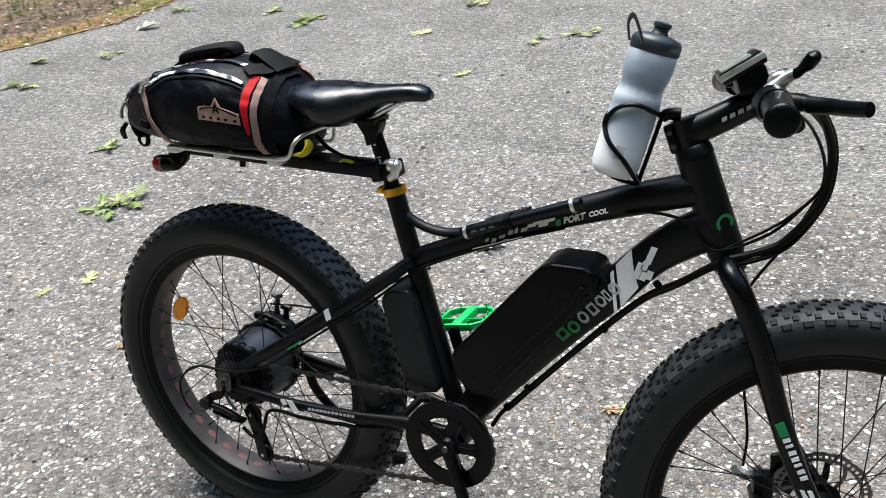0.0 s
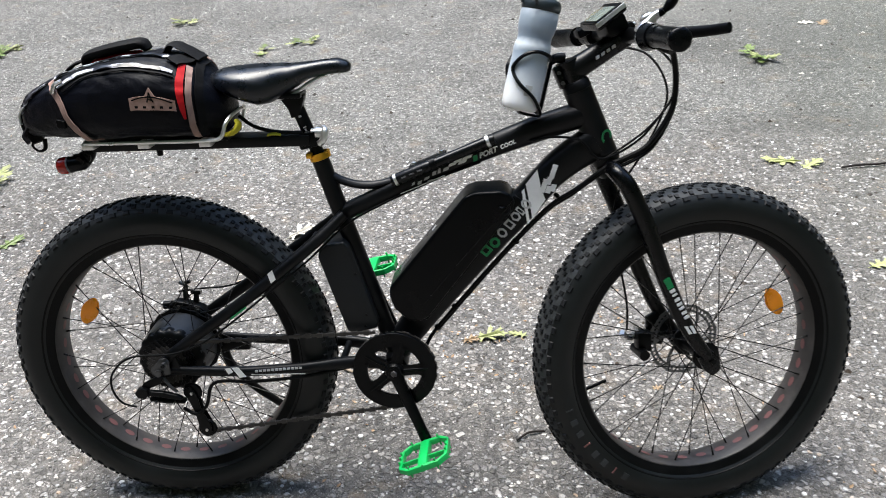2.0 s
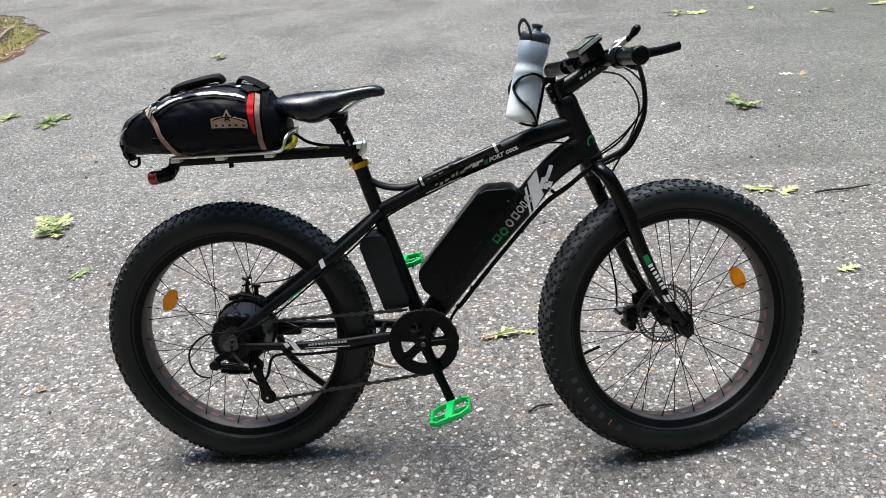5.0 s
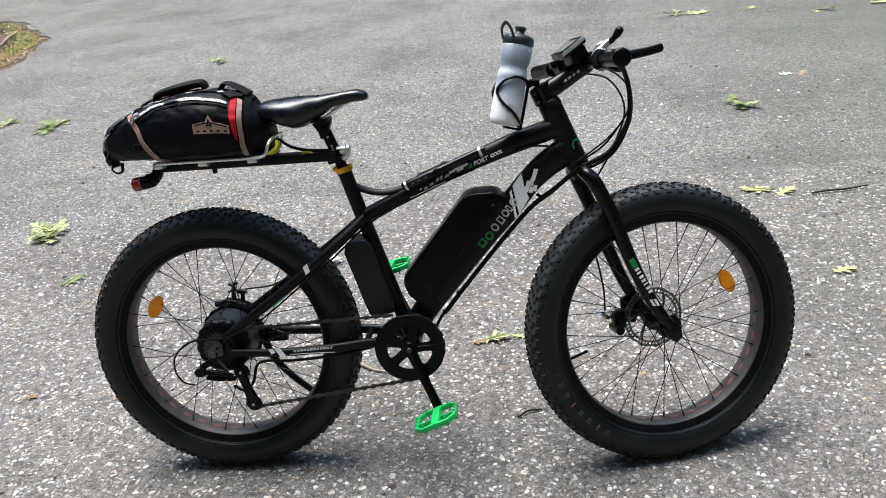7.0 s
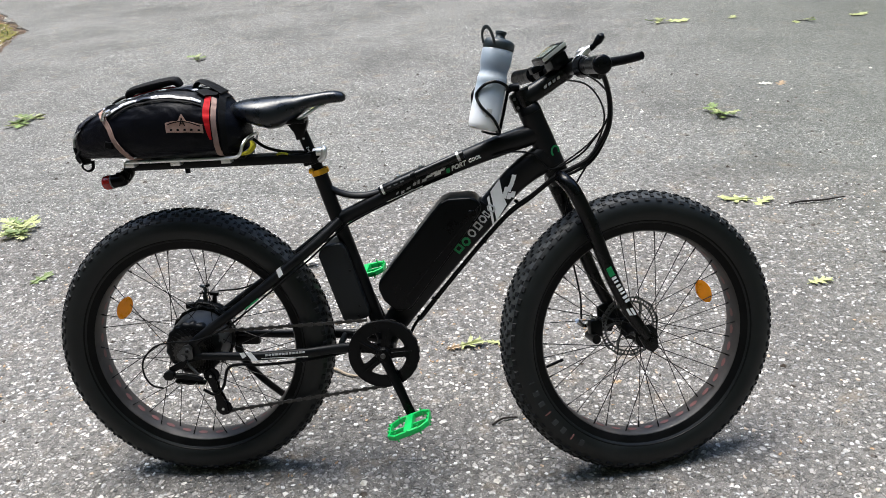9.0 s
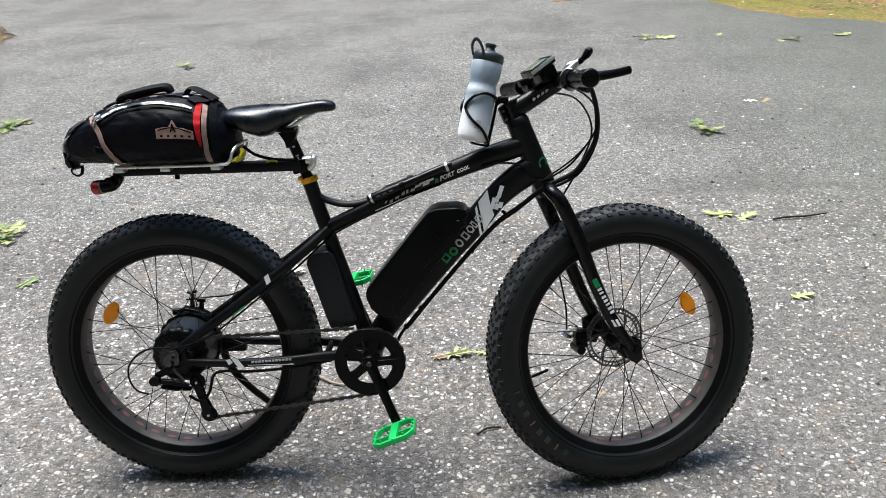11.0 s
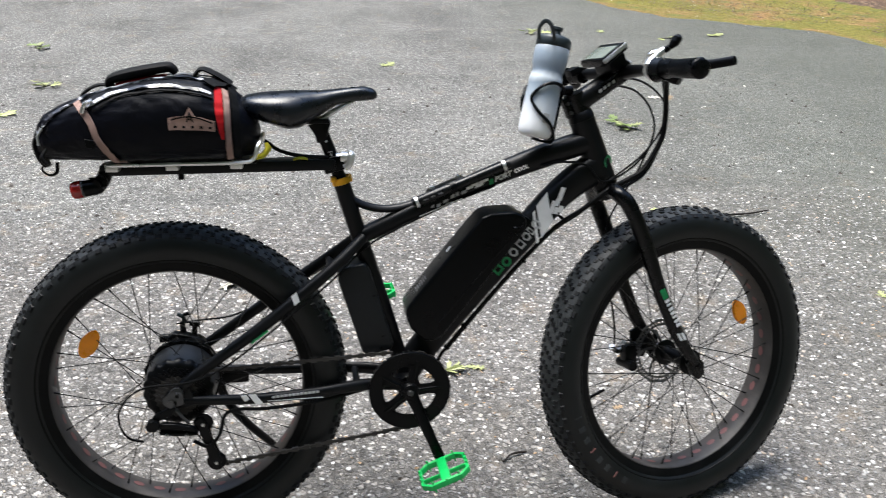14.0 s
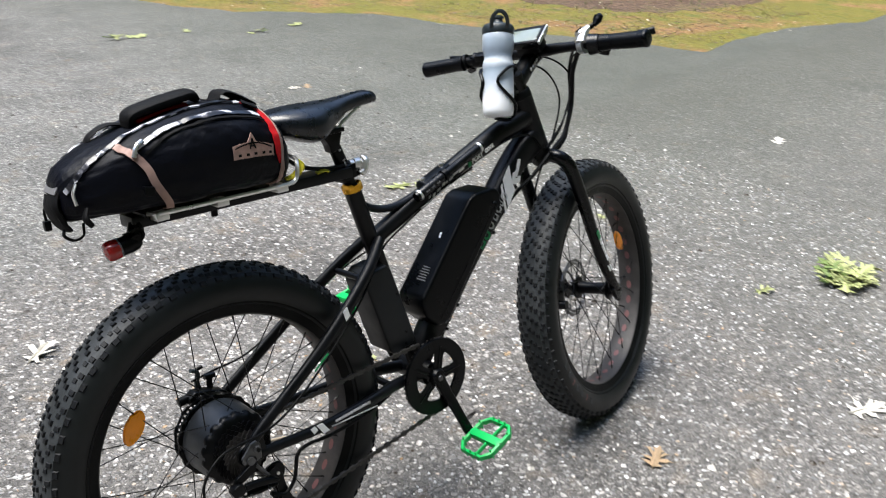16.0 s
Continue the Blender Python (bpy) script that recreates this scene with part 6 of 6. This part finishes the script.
SPRIGS = [(-1.46, 1.68, 0.32, 13, 0.7), (2.10, 3.12, 0.26, 8, 0.15), (-2.44, 3.66, 0.28, 8, 0.5), (-1.58, 1.05, 0.26, 8, 0.45), (-2.42, 3.70, 0.22, 5, 0.6), (2.62, -0.12, 0.36, 20, 0.72), (-3.32, 2.72, 0.22, 5, 0.9), (-3.44, 2.12, 0.24, 7, 0.4), (-0.70, 3.48, 0.2, 5, 0.6), (-0.49, 3.64, 0.22, 6, 0.6), (-1.78, 5.42, 0.24, 6, 0.5), (-2.13, 1.49, 0.2, 5, 0.5), (2.22, 5.98, 0.26, 5, 0.7), (3.4, 5.7, 0.2, 4, 0.4), (-1.42, 4.21, 0.24, 6, 0.5), (-2.83, 3.83, 0.2, 5, 0.5), (-3.6, 3.75, 0.22, 6, 0.7)]
for x, y, size, count, pale in SPRIGS:
    thing = new("oak_sprig")
    thing.matrix_basis = pose(x, y, 0, 0, 0, rnd.uniform(0, 360))
    tagged(thing, "fallen sprig of green and pale oak leaves on asphalt", "leaves", "fallen oak sprigs")
    part("twig", tube([(-size * 0.35, 0, 0.006), (0, 0.01, 0.009), (size * 0.3, -0.01, 0.007)], 0.0025, 6), BARK, thing)
    for k in range(count + count // 2):
        a = rnd.uniform(0, 360)
        d = rnd.uniform(-0.3, 0.3) * size
        long = size * rnd.uniform(0.26, 0.42)
        leaf = new("leaf", leaf_mesh(LEAF_PALE if rnd.random() < pale else LEAF_GREEN))
        leaf.parent = thing
        leaf.matrix_basis = pose(d, rnd.uniform(-0.08, 0.08) * size, 0.003 + 0.004 * (k % 5), rnd.uniform(-16, 16), rnd.uniform(-14, 2), a) @ Matrix.Diagonal((long, long, long, 1))
NEAR_LEAVES = [(1.96, 0.93, 0.11, LEAF_PALE, 20), (1.86, 1.75, 0.16, LEAF_PALE, 170), (1.97, 1.71, 0.12, LEAF_PALE, 30), (0.70, 0.545, 0.108, LEAF_PALE, 10), (0.78, 0.56, 0.07, LEAF_PALE, 150), (-1.10, 1.17, 0.12, LEAF_GREEN, 60), (2.53, 3.72, 0.11, LEAF_WHITE, 0), (-1.25, 0.575, 0.1, LEAF_PALE, 120), (-0.88, 2.86, 0.13, LEAF_PALE, 70), (-1.48, 3.52, 0.17, LEAF_PALE, 40), (-1.67, 0.98, 0.12, LEAF_GREEN, 200), (-1.34, 0.446, 0.07, LEAF_PALE, 90), (1.07, -0.325, 0.12, LEAF_DRY, 25), (1.76, -0.58, 0.15, LEAF_WHITE, -20), (2.25, 0.03, 0.09, LEAF_PALE, -30)]
FAR_LEAVES = [(0.0, 1.20, 0.14, LEAF_WHITE, 30), (2.63, 3.71, 0.1, LEAF_DRY, 60), (3.48, 2.47, 0.15, LEAF_PALE, 10), (2.36, 0.90, 0.06, LEAF_PALE, 80), (2.4, 5.98, 0.22, LEAF_PALE, 0), (0.85, 4.75, 0.16, LEAF_PALE, 45), (-2.87, 3.87, 0.15, LEAF_PALE, 100), (3.9, 5.84, 0.2, LEAF_PALE, 20), (2.89, 6.03, 0.14, LEAF_PALE, 60), (4.2, 1.05, 0.13, LEAF_WHITE, 30), (1.15, 0.31, 0.035, LEAF_DRY, 10), (0.64, 0.53, 0.06, LEAF_DRY, 0), (-0.83, 0.30, 0.05, LEAF_DRY, 0), (-3.55, 3.3, 0.2, LEAF_WHITE, 40), (-3.72, 2.5, 0.16, LEAF_PALE, 10)]
for x, y, size, mat, turn in NEAR_LEAVES + FAR_LEAVES:
    leaf = new("oak_leaf", leaf_mesh(mat))
    leaf.matrix_basis = pose(x, y, 0.001, rnd.uniform(-6, 6), rnd.uniform(-6, 2), turn) @ Matrix.Diagonal((size, size, size, 1)) @ Matrix.Translation((-0.5, 0, 0))
    words = {LEAF_GREEN: "small fallen green oak leaf on asphalt", LEAF_PALE: "pale yellow-green fallen oak leaf on asphalt", LEAF_DRY: "dry brown curled leaf on asphalt", LEAF_WHITE: "bleached whitish oak leaf on asphalt"}
    tagged(leaf, words[mat], "leaf", "fallen oak leaves")
stick = part("stick", tube([(2.073, 1.668, 0.008), (2.14, 1.682, 0.011), (2.22, 1.692, 0.009), (2.324, 1.716, 0.012)], [0.004, 0.005, 0.0045, 0.003], 8), BARK)
tagged(stick, "thin dark fallen stick on asphalt", "stick")
root = part("twig", tube([(0.225, 0.432, 0.006), (0.267, 0.408, 0.009), (0.308, 0.38, 0.007), (0.355, 0.368, 0.006)], [0.004, 0.005, 0.004, 0.003], 8), TWIG_GREY)
tagged(root, "pale dry twig on asphalt behind the wheel", "twig")
bit = part("twig", tube([(0.77, 0.10, 0.005), (0.80, 0.125, 0.008), (0.84, 0.135, 0.005)], 0.003, 6), BARK)
tagged(bit, "short dark twig on asphalt", "twig")

branch = part("branch", tube([(-5.02, 7.98, 0.0), (-4.95, 7.72, 0.012), (-4.88, 7.5, 0.01), (-4.78, 7.2, 0.0)], [0.014, 0.016, 0.014, 0.009], 8), TWIG_GREY)
tagged(branch, "pale bare branch lying on the verge", "branch")

# ---- verge: blades, moss cushions and litter beside the driveway ----


def near_edge(points, count, inward, outward, seed):
    """Scattered places beside a stretch of the driveway's edge; the verge lies to the left of the points' direction."""
    r = random.Random(seed)
    lengths = [math.hypot(b[0] - a[0], b[1] - a[1]) for a, b in zip(points, points[1:])]
    for _ in range(count):
        pick = r.uniform(0, sum(lengths))
        for (a, b), d in zip(zip(points, points[1:]), lengths):
            if pick <= d:
                break
            pick -= d
        u = pick / d
        nx, ny = -(b[1] - a[1]) / d, (b[0] - a[0]) / d
        off = -inward + (inward + outward) * r.random() ** 1.6
        yield a[0] + (b[0] - a[0]) * u + nx * off, a[1] + (b[1] - a[1]) * u + ny * off, off, r


LEFT_EDGE = EDGE[2:11]
FAR_EDGE = EDGE[14:29]


def scatter_cards(name, places, mat, shape, label, category):
    verts, faces = [], []
    for x, y, off, r in places:
        shape(verts, faces, x, y, off, r)
    me = bpy.data.meshes.new(name)
    me.from_pydata(verts, [], faces)
    me.materials.append(mat)
    ob = new(name, me)
    tagged(ob, label, category, kind="stuff")
    return ob


def blade(verts, faces, x, y, off, r):
    for _ in range(4):
        a, tall, lean = r.uniform(0, 6.28), r.uniform(0.015, 0.04), r.uniform(0.01, 0.04)
        bx, by = x + r.uniform(-0.02, 0.02), y + r.uniform(-0.02, 0.02)
        c, s = math.cos(a), math.sin(a)
        n = len(verts)
        w = r.uniform(0.0015, 0.003)
        verts += [(bx - s * w, by + c * w, -0.016), (bx + s * w, by - c * w, -0.016), (bx + c * lean * 0.4 + s * w * 0.8, by + s * lean * 0.4 - c * w * 0.8, tall * 0.6), (bx + c * lean * 0.4 - s * w * 0.8, by + s * lean * 0.4 + c * w * 0.8, tall * 0.6), (bx + c * lean, by + s * lean, tall)]
        faces += [(n, n + 1, n + 2, n + 3), (n + 3, n + 2, n + 4)]


def cushion(verts, faces, x, y, off, r):
    if noise.noise(Vector((x * 0.9, y * 0.9, 4.0))) < 0.02 + 0.25 * r.random() - 0.1:
        return
    rad, tall = r.uniform(0.008, 0.04), r.uniform(0.004, 0.012)
    n = len(verts)
    k = 7
    verts.append((x, y, -0.012 + tall))
    for q, h in ((0.6, 0.75), (1.0, 0.0)):
        for i in range(k):
            a = 6.283 * i / k
            q2 = q * r.uniform(0.8, 1.2) * rad
            verts.append((x + q2 * math.cos(a), y + q2 * math.sin(a), -0.014 + tall * h))
    for i in range(k):
        j = (i + 1) % k
        faces += [(n, n + 1 + i, n + 1 + j), (n + 1 + i, n + 1 + k + i, n + 1 + k + j, n + 1 + j)]


def litter(verts, faces, x, y, off, r):
    a, long, tip = r.uniform(0, 6.28), r.uniform(0.015, 0.05), r.uniform(-0.4, 0.4)
    c, s = math.cos(a), math.sin(a)
    z = r.uniform(-0.01, 0.006)
    n = len(verts)
    w = long * r.uniform(0.25, 0.45)
    for u, v, h in ((-1, 0, 0), (-0.3, 1, 0.3), (0.4, 0.8, 0.2), (1, 0, 0.1), (0.4, -0.8, 0.35), (-0.3, -1, 0.1)):
        verts.append((x + c * u * long / 2 - s * v * w / 2, y + s * u * long / 2 + c * v * w / 2, z + h * 0.012 + 0.3 * tip * u * long))
    faces += [(n, n + 1, n + 2, n + 3), (n, n + 3, n + 4, n + 5)]


MOSS = leaf_material("yellow_moss", (0.06, 0.05, 0.006), (0.2, 0.16, 0.02))
GRASS = leaf_material("verge_grass", (0.05, 0.1, 0.02), (0.14, 0.2, 0.05))
LITTER = leaf_material("leaf_litter", (0.065, 0.038, 0.022), (0.2, 0.13, 0.08))
CHIP = leaf_material("pale_litter", (0.4, 0.36, 0.28), (0.6, 0.56, 0.46))
scatter_cards("moss", near_edge(FAR_EDGE, 5200, 0.22, 1.5, 1), MOSS, cushion, "cushions of yellow moss along the driveway", "moss")
scatter_cards("leaf_litter", near_edge(FAR_EDGE, 6500, -0.55, 4.6, 2), LITTER, litter, "brown dead leaves on bare soil", "leaf litter")
scatter_cards("verge_grass", near_edge(FAR_EDGE, 260, -1.1, 3.6, 3), GRASS, blade, "thin short green grass", "grass")
scatter_cards("leaf_litter", near_edge(LEFT_EDGE, 4800, 0.02, 1.6, 4), LITTER, litter, "brown dead leaves beside the driveway", "leaf litter")
scatter_cards("verge_grass", near_edge(LEFT_EDGE, 1100, -0.15, 1.8, 5), GRASS, blade, "short green weeds beside the driveway", "grass")
scatter_cards("pale_litter", near_edge(LEFT_EDGE, 620, -0.02, 1.2, 6), CHIP, litter, "pale dry leaf scraps", "leaf litter")
scatter_cards("pale_litter", near_edge(FAR_EDGE, 220, 0.1, 3.0, 7), CHIP, litter, "pale dry leaf scraps", "leaf litter")


def grit_places(count, seed):
    r = random.Random(seed)
    for _ in range(count):
        yield r.uniform(-2.2, 3.6), r.uniform(-1.2, 4.5), 0, r


def crumb(verts, faces, x, y, off, r):
    s = r.uniform(0.003, 0.009) * (1.6 if r.random() < 0.2 else 0.9)
    n = len(verts)
    h = s * r.uniform(0.5, 0.9)
    for i in range(5):
        a = 6.283 * i / 5 + r.uniform(-0.4, 0.4)
        verts.append((x + s * math.cos(a), y + s * math.sin(a), 0.0))
    verts.append((x + r.uniform(-0.3, 0.3) * s, y, h))
    faces += [(n + i, n + (i + 1) % 5, n + 5) for i in range(5)]


DARK_CRUMB = leaf_material("dark_crumbs", (0.02, 0.016, 0.012), (0.07, 0.05, 0.035))
PALE_CRUMB = leaf_material("pale_grit", (0.35, 0.33, 0.29), (0.6, 0.58, 0.53))
TAN_FLAKE = leaf_material("tan_leaf_flakes", (0.2, 0.12, 0.06), (0.42, 0.29, 0.17))


def flake_places(seed):
    r = random.Random(seed)
    for cx, cy, spread, count in ((1.06, 0.62, 0.07, 26), (0.01, 0.35, 0.09, 18), (0.36, 0.21, 0.06, 10), (0.15, -0.15, 0.05, 8), (0.28, -0.08, 0.05, 7), (0.62, 0.5, 0.16, 60), (-0.82, 0.3, 0.13, 26), (0.95, 0.36, 0.2, 26), (0.3, 0.55, 0.25, 40), (-1.3, 0.6, 0.4, 26), (1.6, 0.2, 0.5, 24), (2.4, 1.2, 0.9, 40), (-1.5, 2.0, 1.0, 50), (0.8, 2.4, 1.2, 50)):
        for _ in range(count):
            yield r.gauss(cx, spread), r.gauss(cy, spread * 0.8), 0, r


def flake(verts, faces, x, y, off, r):
    n, a, long = len(verts), r.uniform(0, 6.28), r.uniform(0.005, 0.016)
    c, s, w = math.cos(a), math.sin(a), r.uniform(0.3, 0.6)
    for u, v, z in ((-1, 0, 0.001), (-0.2, 0.9, 0.004), (0.5, 0.6, 0.003), (1, 0, 0.005), (0.4, -0.8, 0.002), (-0.4, -0.7, 0.0015)):
        u, v = u * long / 2, v * w * long / 2
        verts.append((x + c * u - s * v, y + s * u + c * v, z))
    faces += [(n, n + 5, n + 4, n + 3), (n, n + 3, n + 2, n + 1)]


scatter_cards("leaf_flakes", flake_places(31), TAN_FLAKE, flake, "tan flakes of dry leaf on asphalt", "leaf litter")
scatter_cards("dark_grit", grit_places(1100, 11), DARK_CRUMB, crumb, "dark crumbs of bark and grit on asphalt", "grit")
scatter_cards("pale_grit", grit_places(500, 12), PALE_CRUMB, crumb, "pale loose stones on asphalt", "grit")


# stones standing proud of the worn surface
def chip_material():
    m, t, b = nodes_of("asphalt_stone_chips")
    geo = t.nodes.new("ShaderNodeNewGeometry")
    tc = t.nodes.new("ShaderNodeTexCoord")
    n = add(t, "ShaderNodeTexNoise", Scale=260.0, Detail=3.0)
    t.links.new(tc.outputs["Object"], n.inputs["Vector"])
    tone = ramp(t, geo.outputs["Random Per Island"], [(0.0, (0.075, 0.074, 0.072)), (0.3, (0.18, 0.177, 0.172)), (0.58, (0.32, 0.315, 0.305)), (0.84, (0.52, 0.513, 0.5)), (0.9, (0.38, 0.28, 0.19)), (0.94, (0.68, 0.67, 0.655)), (1.0, (0.78, 0.77, 0.75))]).outputs[0]
    grain = ramp(t, n.outputs[0], [(0.3, g(0.72)), (0.7, g(1.2))]).outputs[0]
    t.links.new(mix(t, 1.0, tone, grain, "MULTIPLY"), b.inputs["Base Color"])
    b.inputs["Roughness"].default_value = 0.7
    bumped(t, b, n.outputs[0], 0.5, 0.002)
    return m


def chip_places(count, x0, x1, y0, y1, seed):
    r = random.Random(seed)
    for _ in range(count):
        yield r.uniform(x0, x1), r.uniform(y0, y1), 0, r


def stone_chip(verts, faces, x, y, off, r):
    rad, n, k = r.uniform(0.0035, 0.0088), len(verts), r.choice((5, 6))
    tall, long, a0 = r.uniform(0.0006, 0.0028), r.uniform(0.55, 1.0), r.uniform(0, 6.28)
    c, s = math.cos(a0), math.sin(a0)
    lean = r.uniform(-0.12, 0.12)
    spin = [6.283 * (i + r.uniform(-0.3, 0.3)) / k for i in range(k)]
    for q, z in ((1.0, -0.001), (0.74, tall)):
        for a in spin:
            u, v = q * rad * math.cos(a), q * rad * long * math.sin(a)
            verts.append((x + u * c - v * s, y + u * s + v * c, z + (lean * u if z > 0 else 0)))
    faces.append(tuple(n + k + i for i in range(k)))
    faces += [(n + i, n + (i + 1) % k, n + k + (i + 1) % k, n + k + i) for i in range(k)]


CHIPS = chip_material()
scatter_cards("stone_chips", chip_places(24000, -2.4, 3.4, -1.5, 2.0, 21), CHIPS, stone_chip, "pale and grey stone chips set in asphalt", "stone chips")
